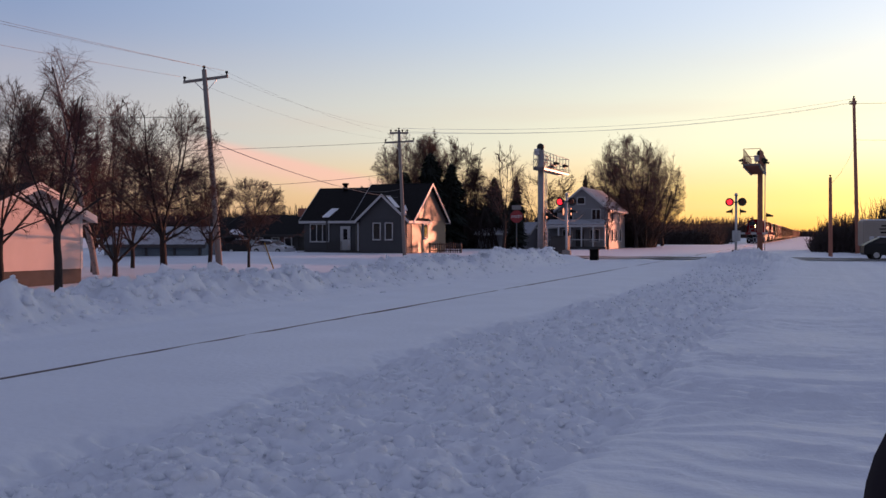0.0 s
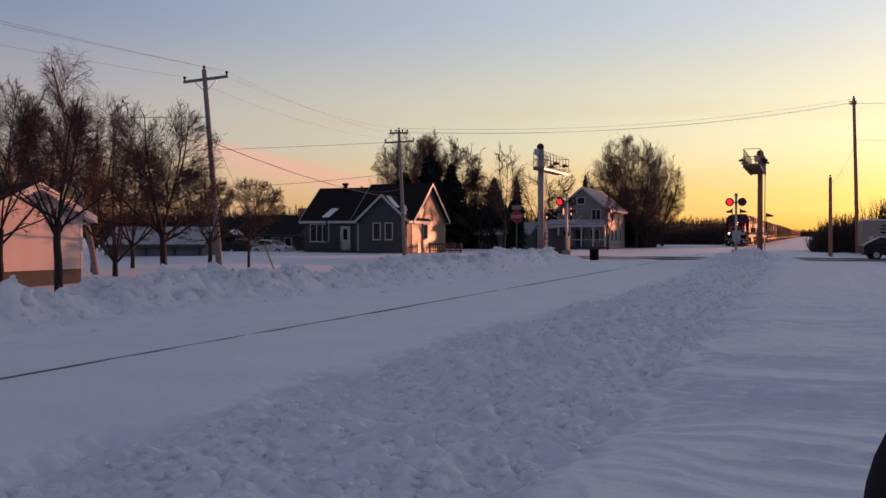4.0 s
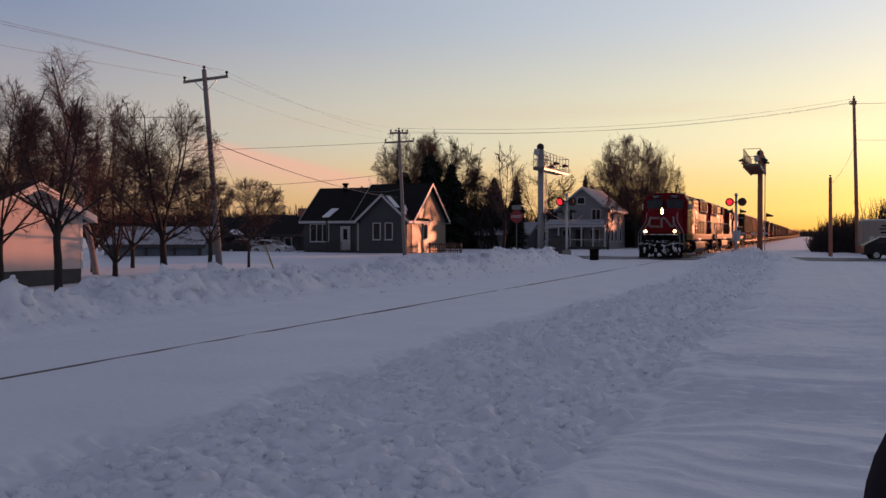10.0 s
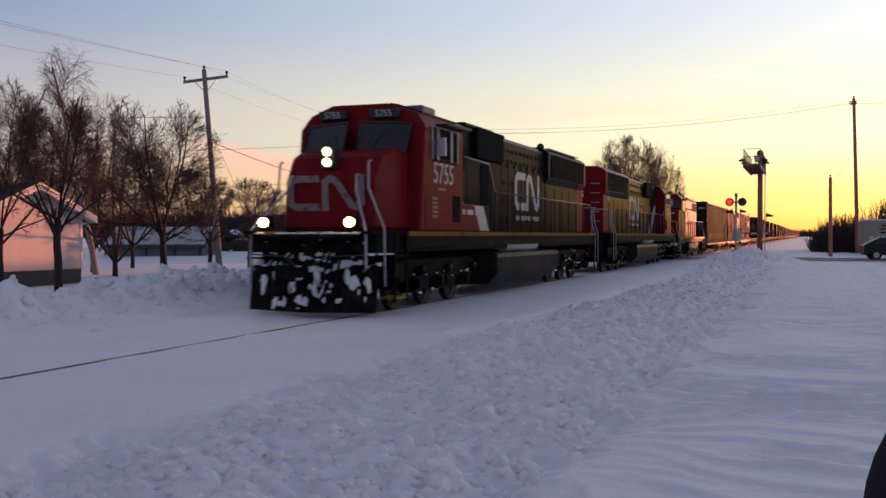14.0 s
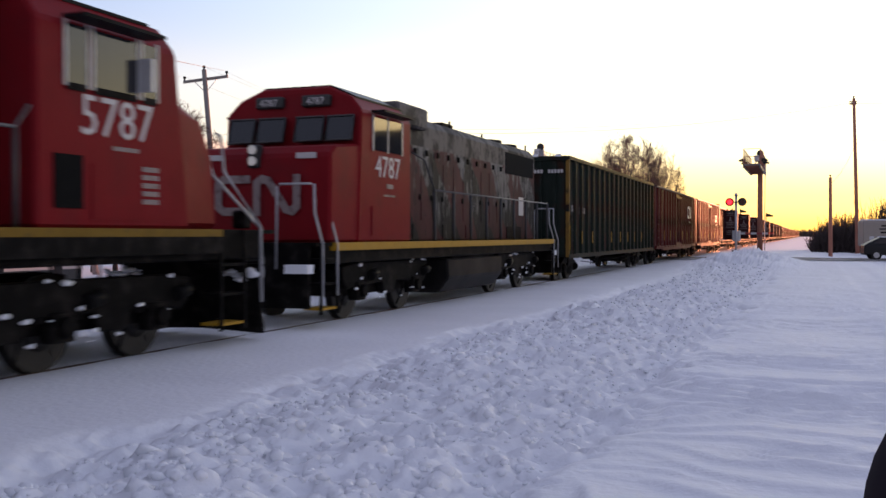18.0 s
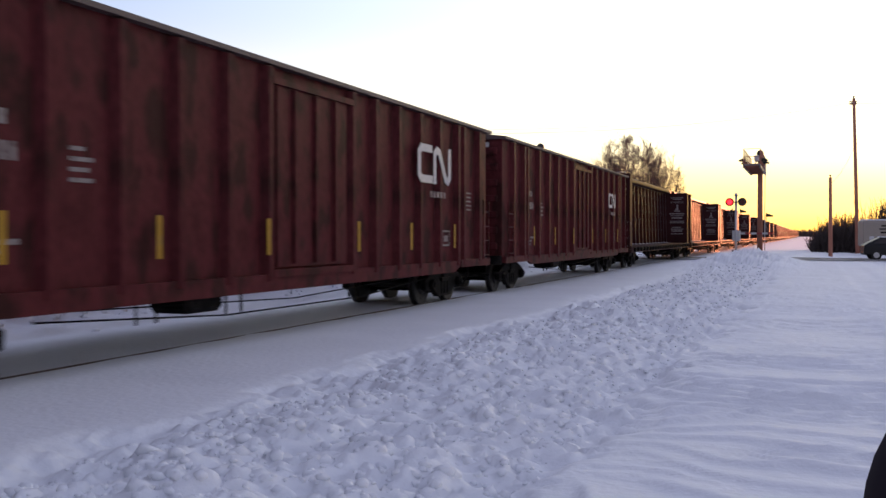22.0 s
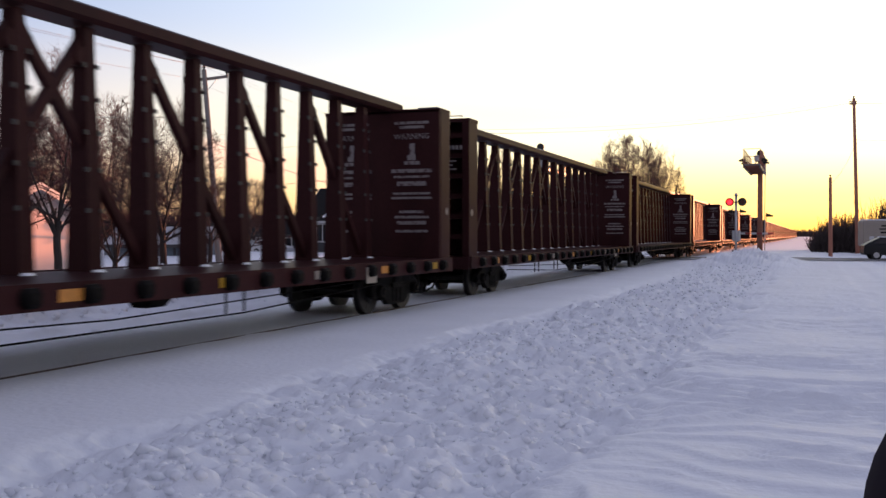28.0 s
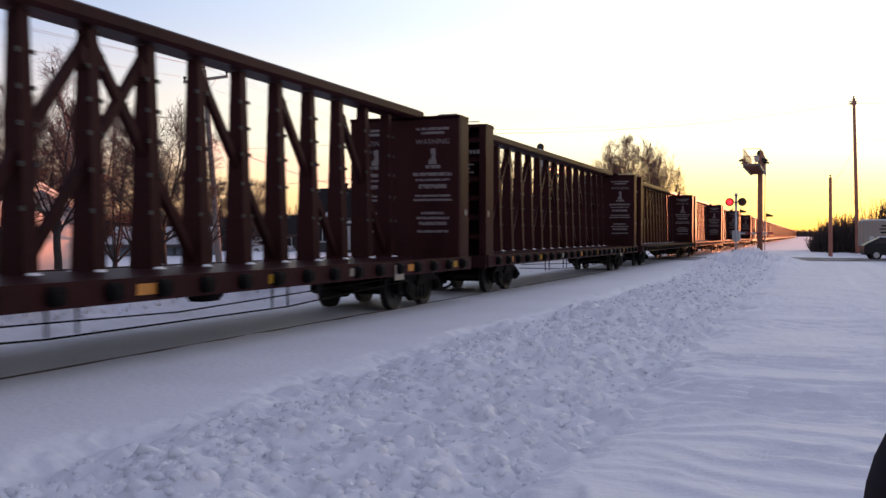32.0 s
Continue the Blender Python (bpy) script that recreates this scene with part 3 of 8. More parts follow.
TRAIN = []       # (thing, u, turn)
WHEELS = []      # (wheelset, pose on its bogie, radius, turning sense)
CACHE = {}


# ---- running gear ----
def wheelset(parent, y, r, sense, keyed):
    """Two flanged wheels on an axle, turning about its own middle."""
    key = ("ws", r)
    if key not in CACHE:
        bm = bmesh.new()
        tube(bm, [(-0.95, 0, 0), (0.95, 0, 0)], 0.075, n=10)
        for s in (-1, 1):
            tube(bm, [(s * 0.68, 0, 0), (s * 0.71, 0, 0)], r + 0.025, n=24)
            tube(bm, [(s * 0.71, 0, 0), (s * 0.825, 0, 0)], r, n=24)
            tube(bm, [(s * 0.825, 0, 0), (s * 0.845, 0, 0)], r * 0.55, r * 0.3, n=16)
            for k in range(3):
                a = k * 2.094
                tube(bm, [(s * 0.823, math.cos(a) * r * 0.7, math.sin(a) * r * 0.7), (s * 0.835, math.cos(a) * r * 0.7, math.sin(a) * r * 0.7)], 0.045, n=6)
        ob = part("wheelset", bm, M_WHEEL, parent)
        CACHE[key] = ob
    else:
        ob = share("wheelset", CACHE[key], parent, pose(0, 0, 0))
    m = pose(0, y, r)
    ob.matrix_basis = m
    if keyed:
        WHEELS.append((ob, m, r, sense))
    return ob


def freight_bogie(parent, yc, sense=1, keyed=False):
    """A three-piece freight truck: cast side frames, springs, bolster, two wheelsets."""
    b = new("bogie")
    b.parent = parent
    b.matrix_basis = pose(0, yc, 0)
    if "fsf" not in CACHE:
        bm = bmesh.new()
        prof = [(-1.22, 0.36), (-1.02, 0.30), (-0.72, 0.36), (-0.42, 0.16), (0.42, 0.16), (0.72, 0.36), (1.02, 0.30), (1.22, 0.36), (1.24, 0.56), (1.05, 0.66), (0.62, 0.80), (-0.62, 0.80), (-1.05, 0.66), (-1.24, 0.56)]
        prism(bm, prof, "x", 0.92, 1.06)
        for s in (-1, 1):
            disc(bm, (1.1, s * 0.88, 0.46), 0.13, "x", 0.12, 10)
            disc(bm, (1.17, s * 0.88, 0.46), 0.08, "x", 0.05, 8)
        CACHE["fsf"] = part("side_frame", bm, M_DARK, b, bevel=0.015)
        bm = bmesh.new()
        for dy in (-0.2, 0.0, 0.2):
            tube(bm, [(0, dy, 0.22), (0, dy, 0.52)], 0.085, n=8)
        box(bm, -0.12, 0.12, -0.33, 0.33, 0.52, 0.6)
        CACHE["spr"] = part("spring_group", bm, M_DARK, b)
        CACHE["spr"].matrix_basis = pose(1.0, 0, 0)
        bm = bmesh.new()
        box(bm, -1.1, 1.1, -0.2, 0.2, 0.5, 0.78)
        CACHE["bol"] = part("bolster", bm, M_DARK, b, bevel=0.03)
        bm = bmesh.new()
        for s in (-1, 1):
            box(bm, -0.85, 0.85, s * 0.36 - 0.05, s * 0.36 + 0.05, 0.28, 0.42)
            box(bm, -0.85, -0.68, min(s * 0.36, s * 0.45), max(s * 0.36, s * 0.45), 0.24, 0.62)
            box(bm, 0.68, 0.85, min(s * 0.36, s * 0.45), max(s * 0.36, s * 0.45), 0.24, 0.62)
        CACHE["brk"] = part("brake_beam", bm, M_DARK, b)
    else:
        share("side_frame", CACHE["fsf"], b, pose(0, 0, 0))
        share("spring_group", CACHE["spr"], b, pose(1.0, 0, 0))
        share("bolster", CACHE["bol"], b, pose(0, 0, 0))
        share("brake_beam", CACHE["brk"], b, pose(0, 0, 0))
    share("side_frame", CACHE["fsf"], b, pose(0, 0, 0, 0, 0, 180))
    share("spring_group", CACHE["spr"], b, pose(-1.0, 0, 0))
    for dy in (-0.88, 0.88):
        wheelset(b, dy, 0.46, sense, keyed)
    return b


def loco_bogie(parent, yc, axles, sense):
    """A motor truck with deep side frames, axle boxes, brake cylinders and sand pipes."""
    b = new("motor_bogie")
    b.parent = parent
    b.matrix_basis = pose(0, yc, 0)
    half = (axles - 1) * 0.5 * (1.75 if axles == 3 else 2.75) + 0.55
    key = ("lsf", axles)
    pitch = 1.75 if axles == 3 else 2.75
    ys = [(i - (axles - 1) / 2) * pitch for i in range(axles)]
    if key not in CACHE:
        bm = bmesh.new()
        prof = [(-half - 0.2, 0.78), (-half, 0.58), (-half + 0.35, 0.62)]
        for i in range(len(ys) - 1):
            mid = (ys[i] + ys[i + 1]) / 2
            prof += [(mid - 0.35, 0.66), (mid - 0.25, 0.42), (mid + 0.25, 0.42), (mid + 0.35, 0.66)]
        prof += [(half - 0.35, 0.62), (half, 0.58), (half + 0.2, 0.78), (half + 0.2, 1.02), (half - 0.3, 1.08), (-half + 0.3, 1.08), (-half - 0.2, 1.02)]
        prism(bm, prof, "x", 1.0, 1.16)
        CACHE[key] = part("side_frame", bm, M_DARK, b, bevel=0.02)
    else:
        share("side_frame", CACHE[key], b, pose(0, 0, 0))
    share("side_frame", CACHE[key], b, pose(0, 0, 0, 0, 0, 180))
    if "axb" not in CACHE:
        bm = bmesh.new()
        box(bm, 0.98, 1.2, -0.19, 0.19, 0.36, 0.72)
        disc(bm, (1.24, 0, 0.54), 0.13, "x", 0.09, 10)
        CACHE["axb"] = part("axle_box", bm, M_DARK, b, bevel=0.02)
        bm = bmesh.new()
        tube(bm, [(1.05, 0, 0.6), (1.05, 0, 0.98)], 0.095, n=8)
        CACHE["spg"] = part("coil_spring", bm, M_DARK, b)
        bm = bmesh.new()
        tube(bm, [(1.2, 0.62, 0.86), (1.2, 0.36, 0.8)], 0.1, n=8)
        CACHE["bcy"] = part("brake_cylinder", bm, M_TANK, b)
        bm = bmesh.new()
        tube(bm, [(1.1, -0.5, 0.95), (1.12, -0.6, 0.5), (0.95, -0.52, 0.14)], 0.022, n=5)
        CACHE["snd"] = part("sand_pipe", bm, M_DARK, b)
        for k in ("axb", "spg", "bcy", "snd"):
            CACHE[k].matrix_basis = pose(0, ys[0], 0)
    for sd in (0, 180):
        for i, y in enumerate(ys):
            share("axle_box", CACHE["axb"], b, pose(0, y, 0, 0, 0, sd))
            share("brake_cylinder", CACHE["bcy"], b, pose(0, y, 0, 0, 0, sd))
            share("sand_pipe", CACHE["snd"], b, pose(0, y, 0, 0, 0, sd))
            for dy in (-0.3, 0.3):
                share("coil_spring", CACHE["spg"], b, pose(0, y + dy, 0, 0, 0, sd))
    bm = bmesh.new()
    box(bm, -0.98, 0.98, -half, half, 0.45, 0.95)
    part("frame", bm, M_DARK, b)
    rng = np.random.RandomState(int(half * 100 + yc * 10))
    bm = bmesh.new()
    for _ in range(44):
        v, f = lumps(rng)
        sd = rng.choice((-1, 1))
        x, y, z = sd * rng.uniform(1.13, 1.22), rng.uniform(-half, half), rng.choice((0.34, 0.45, 0.62, 0.74, 1.06)) + rng.uniform(-0.04, 0.04)
        q = rng.uniform(0.018, 0.07)
        vs = [bm.verts.new((x + p[0] * 0.03, y + p[1] * q * 1.5, z + p[2] * q * 0.6)) for p in v]
        for t in f:
            bm.faces.new([vs[i] for i in t])
    part("caked_snow", bm, M_SNOWLUMP, b, "dabs of packed snow", smooth=True)["kind"] = "stuff"
    for y in ys:
        wheelset(b, y, 0.52, sense, True)
    return b


def coupler(parent, y, out):
    """A knuckle coupler with its hose, at y, pointing out (-1 or 1)."""
    bm = bmesh.new()
    box(bm, -0.09, 0.09, min(y, y + out * 0.75), max(y, y + out * 0.75), 0.78, 0.98)
    box(bm, -0.16, 0.13, min(y + out * 0.6, y + out * 0.95), max(y + out * 0.6, y + out * 0.95), 0.72, 1.04)
    part("coupler", bm, M_DARK, parent, bevel=0.03)
    barpart("air_hose", [(0.42, y - out * 0.1, 0.8), (0.46, y + out * 0.08, 0.5), (0.42, y + out * 0.3, 0.29), (0.34, y + out * 0.55, 0.22), (0.26, y + out * 0.8, 0.28), (0.2, y + out * 0.98, 0.42)], 0.032, M_DARK, parent)


def noodle(parent, m, s, material, label):
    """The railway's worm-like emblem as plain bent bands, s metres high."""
    bm = bmesh.new()
    w = 0.2 * s

    def band(pts):
        for kk, ((ax, az), (bx, bz)) in enumerate(zip(pts, pts[1:])):
            d = Vector((bx - ax, bz - az)).normalized()
            n = Vector((-d.y, d.x)) * w / 2
            e = d * w * 0.25
            q = [(ax - e.x + n.x, az - e.y + n.y), (ax - e.x - n.x, az - e.y - n.y), (bx + e.x - n.x, bz + e.y - n.y), (bx + e.x + n.x, bz + e.y + n.y)]
            A = [bm.verts.new((u * s, v * s, -0.0005 * kk)) for u, v in q]
            B = [bm.verts.new((u * s, v * s, 0.006 + 0.0012 * (kk % 3) + 0.0004 * kk)) for u, v in q]
            for k in range(4):
                bm.faces.new((A[k], A[(k + 1) % 4], B[(k + 1) % 4], B[k]))
            bm.faces.new(B)
            bm.faces.new(A[::-1])
    w /= s
    band([(-0.28, 0.9), (-1.0, 0.9), (-1.15, 0.78), (-1.15, 0.22), (-1.0, 0.1), (-0.26, 0.1)])
    band([(-0.04, 0.04), (-0.04, 0.8), (0.12, 0.9), (0.3, 0.85), (0.78, 0.15), (0.95, 0.1), (1.08, 0.22), (1.08, 0.95)])
    ob = part("emblem", bm, material, parent, label)
    ob.matrix_basis = m


def bars(name, parent, m, rows, material, label=""):
    """Unreadable small writing as plain bars: rows of (x0, x1, z0, z1)."""
    bm = bmesh.new()
    for x0, x1, z0, z1 in rows:
        box(bm, x0, x1, z0, z1, 0.0, 0.005)
    ob = part(name, bm, material, parent, label)
    ob.matrix_basis = m
    if len(rows) > 3:
        ob["kind"] = "stuff"
    return ob


def side(x, y, z, s):
    """Pose of flat work on a side: s = 1 faces +X, -1 faces -X; text runs level."""
    return pose(x, y, z, 90, 0, 90 if s > 0 else -90)


FRONT = pose(0, 0, 0, 90, 0, 0)


def stanchions(root, y0, y1, zd, zt, n, s, rail=True, r=0.03):
    """Walkway handrail on one side: posts as parts and one long top rail."""
    for i in range(n + 1):
        y = y0 + (y1 - y0) * i / n
        key = ("st", round(zt - zd, 2))
        if key not in CACHE:
            CACHE[key] = barpart("stanchion", [(0, 0, 0), (0, 0, zt - zd)], r, M_RAILDARK, root, n=6)
            CACHE[key].matrix_basis = pose(s * 1.46, y, zd)
        else:
            share("stanchion", CACHE[key], root, pose(s * 1.46, y, zd))
    if rail:
        barpart("handrail", [(s * 1.46, y0, zt), (s * 1.46, y1, zt)], 0.022, M_RAILMID, root, "pale steel handrail")


def steps(root, y, s, out, zd, plow=False):
    """Corner steps with their bent grab rails. out: which way the end lies."""
    bm = bmesh.new()
    a, b = sorted((y, y + out * 0.55))
    box(bm, s * 1.5 - 0.02, s * 1.5 + 0.02, a - 0.05, a, 0.25, zd)
    box(bm, s * 1.5 - 0.02, s * 1.5 + 0.02, b, b + 0.05, 0.25, zd)
    part("step_frame", bm, M_DARK, root)
    for z in (0.32, 0.74, 1.16):
        boxpart("step", (min(s * 1.5, s * 1.15), max(s * 1.5, s * 1.15), a, b, z, z + 0.04), M_DARK if z > 0.4 else M_YELLOW, root)
    for yy in () if plow else (a, b):
        barpart("grab_rail", [(s * 1.52, yy, 0.55), (s * 1.52, yy, zd - 0.02), (s * 1.36, yy + 0.02, zd + 0.5), (s * 1.36, yy, zd + 1.0)], 0.022, M_RAILING, root, "pale bent grab rail")


def front_rail(root, y, zd, material):
    """Railing across an end platform."""
    for s in (-1, 1):
        barpart("end_rail", [(s * 1.36, y, zd + 1.0), (s * 0.75, y, zd + 1.0), (s * 0.7, y, zd + 0.95), (s * 0.68, y, zd - 0.45)], 0.022, material, root, "pale bent end railing")


def icy_plow(root, y, out):
    """A V-shaped pilot plough crusted with snow, hoses and pipes above it."""
    bm = bmesh.new()
    zs = [(0.1, 0.0), (0.45, 0.1), (1.02, 0.28)]
    xs = (-1.4, -0.95, -0.45, 0, 0.45, 0.95, 1.4)

    def face(x, back):
        return y + out * (0.42 - 0.42 * abs(x) / 1.4) - out * back * 0.6
    pts = []
    for z, back in zs:
        pts.append([(x, face(x, back), z - (0.14 if z > 0.9 and abs(x) < 0.5 else 0.0)) for x in xs])
    F = [[bm.verts.new(p) for p in r] for r in pts]
    Bk = [[bm.verts.new((p[0], p[1] - out * 0.05, p[2])) for p in r] for r in pts]
    n = len(xs) - 1
    for L, flip in ((F, 1), (Bk, 0)):
        for A, B in zip(L, L[1:]):
            for i in range(n):
                q = (A[i], A[i + 1], B[i + 1], B[i])
                bm.faces.new(q if flip else q[::-1])
    for i in range(n):
        bm.faces.new((F[0][i], Bk[0][i], Bk[0][i + 1], F[0][i + 1]))
        bm.faces.new((F[2][i], F[2][i + 1], Bk[2][i + 1], Bk[2][i]))
    for i in (0, n):
        for j in (0, 1):
            bm.faces.new((F[j][i], F[j + 1][i], Bk[j + 1][i], Bk[j][i]))
    part("plough", bm, M_DARK, root, "black pilot plough caked with snow")
    rng = np.random.RandomState(5)
    bm = bmesh.new()

    def clot(x, yy, z, sx, sy, sz):
        v, f = lumps(rng)
        v = v * (1 + rng.uniform(-0.25, 0.25, (12, 1)))
        vs = [bm.verts.new((x + p[0] * sx, yy + p[1] * sy, z + p[2] * sz)) for p in v]
        for t in f:
            bm.faces.new([vs[i] for i in t])
    # frozen sheets on the blade, a ledge along its rim, dabs on the pilot
    for k in range(44):
        x, z = rng.uniform(-1.3, 1.3), rng.uniform(0.22, 0.95)
        clot(x, face(x, 0.28 * (z - 0.1)), z, rng.uniform(0.025, 0.1), 0.03, rng.uniform(0.04, 0.17))
    for k in range(26):
        x = -1.35 + 2.7 * k / 25
        clot(x, face(x, 0.28) - out * 0.1, 0.98 + rng.uniform(-0.05, 0.06) - (0.1 if abs(x) < 0.5 else 0), rng.uniform(0.07, 0.16), 0.13, rng.uniform(0.03, 0.09))
    for k in range(34):
        x, z = rng.uniform(-1.2, 1.2), rng.uniform(1.1, 1.6)
        clot(x, y - out * 0.1, z, rng.uniform(0.03, 0.13), 0.05, rng.uniform(0.03, 0.09))
    for k in range(16):
        x = rng.uniform(-1.1, 1.1)
        clot(x, y + out * 0.2, 1.63, rng.uniform(0.06, 0.16), 0.08, 0.03)
    part("caked_snow", bm, M_SNOWLUMP, root, "clots of packed snow", smooth=True)["kind"] = "stuff"
    for s in (-1, 1):
        barpart("uncoupling_lever", [(s * 1.32, y + out * 0.12, 1.22), (s * 0.5, y + out * 0.18, 1.18), (s * 0.16, y + out * 0.3, 1.0)], 0.018, M_RAILDARK, root)
        for k in range(3):
            xx = s * (0.42 + 0.14 * k)
            barpart("air_hose", [(xx, y - out * 0.02, 1.25), (xx + s * 0.05, y + out * 0.24, 1.05), (xx + s * 0.02, y + out * 0.34, 0.72), (xx, y + out * 0.4, 0.55)], 0.028, M_DARK, root)
        barpart("multiple_unit_cable", [(s * 0.3, y, 1.52), (s * 0.42, y + out * 0.2, 1.3), (s * 0.75, y + out * 0.2, 1.28), (s * 0.9, y, 1.5)], 0.022, M_DARK, root)
        boxpart("pilot_step", (min(s * 0.95, s * 1.38), max(s * 0.95, s * 1.38), min(y, y + out * 0.12), max(y, y + out * 0.12), 1.12, 1.16), M_DARK, root)


# ---- six-axle locomotive ----
def six_axle(number, lit, turned):
    L = 22.6
    root = empty("locomotive", pose(0, 0, 0), "leading red and black six-axle diesel locomotive with lit headlights" if lit else "trailing red and black six-axle diesel locomotive running hood first", "locomotive", "locomotives of the train")
    zd = 1.68
    bm = bmesh.new()
    box(bm, -1.42, 1.42, 1.0, L - 1.0, 1.25, zd - 0.02)
    part("underframe", bm, M_DARK, root, bevel=0.02)
    for s in (-1, 1):
        x0, x1 = sorted((s * 1.42, s * 1.55))
        boxpart("sill_stripe", (x0, x1, 2.3, L - 1.7, zd - 0.1, zd), M_STRIPE, root, "worn yellow sill stripe")
        boxpart("sill", (x0 if s < 0 else x0 - 0.1, x1 + 0.1 if s < 0 else x1 - 0.06, 2.3, L - 1.7, zd - 0.33, zd - 0.102), M_DARK, root)
    # end platforms
    for a, b, out in ((0.75, 2.4, -1), (L - 2.0, L - 0.75, 1)):
        boxpart("end_platform", (-1.45, 1.45, a, b, zd - 0.06, zd), M_DARK, root)
        ye = a if out < 0 else b
        yp = ye - out * (0.3 if out < 0 else 0.0)
        boxpart("pilot_plate", (-1.12, 1.12, min(yp, yp - out * 0.08), max(yp, yp - out * 0.08), 0.75, zd - 0.06), M_DARK, root, "black pilot plate with snow")
        for s in (-1, 1):
            steps(root, ye + 0.95 if out < 0 else ye - 0.95, s, 1, zd, out < 0)
        if out > 0:
            front_rail(root, ye, zd, M_RAILING)
        coupler(root, ye, out)
    for xa, xb in ((-1.1, -0.42), (-0.2, 0.62)):
        boxpart("sill_stripe", (xa, xb, 0.735, 0.755, zd - 0.085, zd - 0.01), M_YELLOW, root)
    boxpart("anticlimber", (-1.12, 1.12, 0.66, 1.0, zd - 0.16, zd - 0.06), M_DARK, root, "black anticlimber dusted with snow", bevel=0.03)
    icy_plow(root, 0.95, -1)
    # nose and cab
    bm = bmesh.new()
    prof = [(1.62, zd), (1.72, 2.75), (2.05, 3.28), (2.7, 3.42), (3.2, 3.42), (3.2, zd)]
    prism(bm, prof, "x", -1.28, 1.28)
    for v in bm.verts:
        if v.co.y < 1.9 and abs(v.co.x) > 1:
            v.co.x *= 0.80
        elif v.co.y < 2.4 and abs(v.co.x) > 1:
            v.co.x *= 0.86
        if v.co.z > 3.2 and abs(v.co.x) > 1:
            v.co.x *= 0.9
    part("nose", bm, M_RED, root, "red wide nose", bevel=0.09, smooth=False)
    bm = bmesh.new()
    sec = [(-1.5, zd), (-1.5, 3.95), (-1.28, 4.26), (-0.72, 4.47), (0.72, 4.47), (1.28, 4.26), (1.5, 3.95), (1.5, zd)]
    rows = []
    for y, slope in ((3.0, 0.42), (5.75, 0.0)):
        rows.append([bm.verts.new((x, y + slope * max(0, z - 3.2) * 0.9 - (0.0 if y > 4 else 0.35 * (1 - abs(x) / 1.5)), z)) for x, z in sec])
    n = len(sec)
    for i in range(n):
        bm.faces.new((rows[0][i], rows[0][(i + 1) % n], rows[1][(i + 1) % n], rows[1][i]))
    bm.faces.new(rows[0][::-1])
    bm.faces.new(rows[1])
    part("cab", bm, M_RED, root, "red cab with number boards", bevel=0.04)
    bm = bmesh.new()
    secr = [(-1.3, 4.29), (-0.72, 4.49), (0.72, 4.49), (1.3, 4.29), (1.3, 4.25), (-1.3, 4.25)]
    prism(bm, secr, "y", 3.6, 5.85)
    part("cab_roof", bm, M_BLACK, root, "dark cab roof")
    boxpart("roof_unit", (0.78, 1.2, 3.9, 4.7, 4.3, 4.48), M_RAILMID, root, "grey rooftop unit", bevel=0.03)

    def windscreen(s):
        bm = bmesh.new()
        a, b = (0.16, 1.2)
        q = []
        for x, z in ((a, 3.42), (b, 3.36), (b + 0.03, 3.98), (b - 0.3, 4.02), (a, 4.04)):
            y = 3.0 + 0.42 * max(0, z - 3.2) * 0.9 - 0.35 * (1 - x / 1.5)
            q.append((s * x, y, z))
        A = [bm.verts.new((p[0], p[1] - 0.05, p[2])) for p in q]
        B = [bm.verts.new((p[0], p[1] + 0.06, p[2])) for p in q]
        m5 = len(q)
        for i in range(m5):
            bm.faces.new((A[i], A[(i + 1) % m5], B[(i + 1) % m5], B[i]))
        bm.faces.new(A)
        bm.faces.new(B[::-1])
        w = part("windscreen", bm, M_GLASS, root, "dark reflecting windscreen")
        barpart("wiper", [(s * 0.7, 2.83 - 0.02, 3.98), (s * 0.45, 2.72, 3.55)], 0.012, M_RAILDARK, w)
        barpart("window_gasket", [(p[0], p[1] - 0.06, p[2]) for p in q + [q[0]]], 0.026, M_RAILDARK, w)
    windscreen(1)
    windscreen(-1)
    for s in (-1, 1):
        nb = boxpart("number_board", (min(s * 0.28, s * 0.95), max(s * 0.28, s * 0.95), 3.1, 3.36, 4.13, 4.33), M_SIGNBLACK, root, "black number board", bevel=0.02)
        words("board_number", number, 0.2, M_WHITE, nb, pose(s * 0.615, 3.094, 4.16, 90, 0, 0), "white road number")
        x = s * 1.503
        for ya, yb, nm in ((3.72, 3.98, "side_window"), (4.1, 4.85, "side_window"), (4.98, 5.3, "side_window")):
            w = boxpart(nm, (min(x, x + s * 0.012), max(x, x + s * 0.012), ya, yb, 3.3, 3.95), M_GLASS, root, "cab side window with pale frame")
            boxpart("window_frame", (min(x, x + s * 0.02), max(x, x + s * 0.02), ya - 0.04, ya, 3.26, 3.99), M_RAILING, w)
            boxpart("window_frame", (min(x, x + s * 0.02), max(x, x + s * 0.02), yb, yb + 0.04, 3.26, 3.99), M_RAILING, w)
            boxpart("window_frame", (min(x, x + s * 0.02), max(x, x + s * 0.02), ya, yb, 3.22, 3.3), M_DARK, w)
        boxpart("sunshade", (min(x, x + s * 0.3), max(x, x + s * 0.3), 3.9, 5.35, 4.0, 4.04), M_BLACK, root)
        boxpart("mirror", (min(x, x + s * 0.2), max(x, x + s * 0.2), 4.0, 4.06, 3.35, 3.75), M_GALV, root)
        words("road_number", number, 0.66, M_WHITE, root, side(x, 4.43, 2.75, s), "white road number")
        bars("small_print", root, side(x, 4.3, 2.6, s), [(-0.24, 0.24, 0, 0.05)], M_FADED)
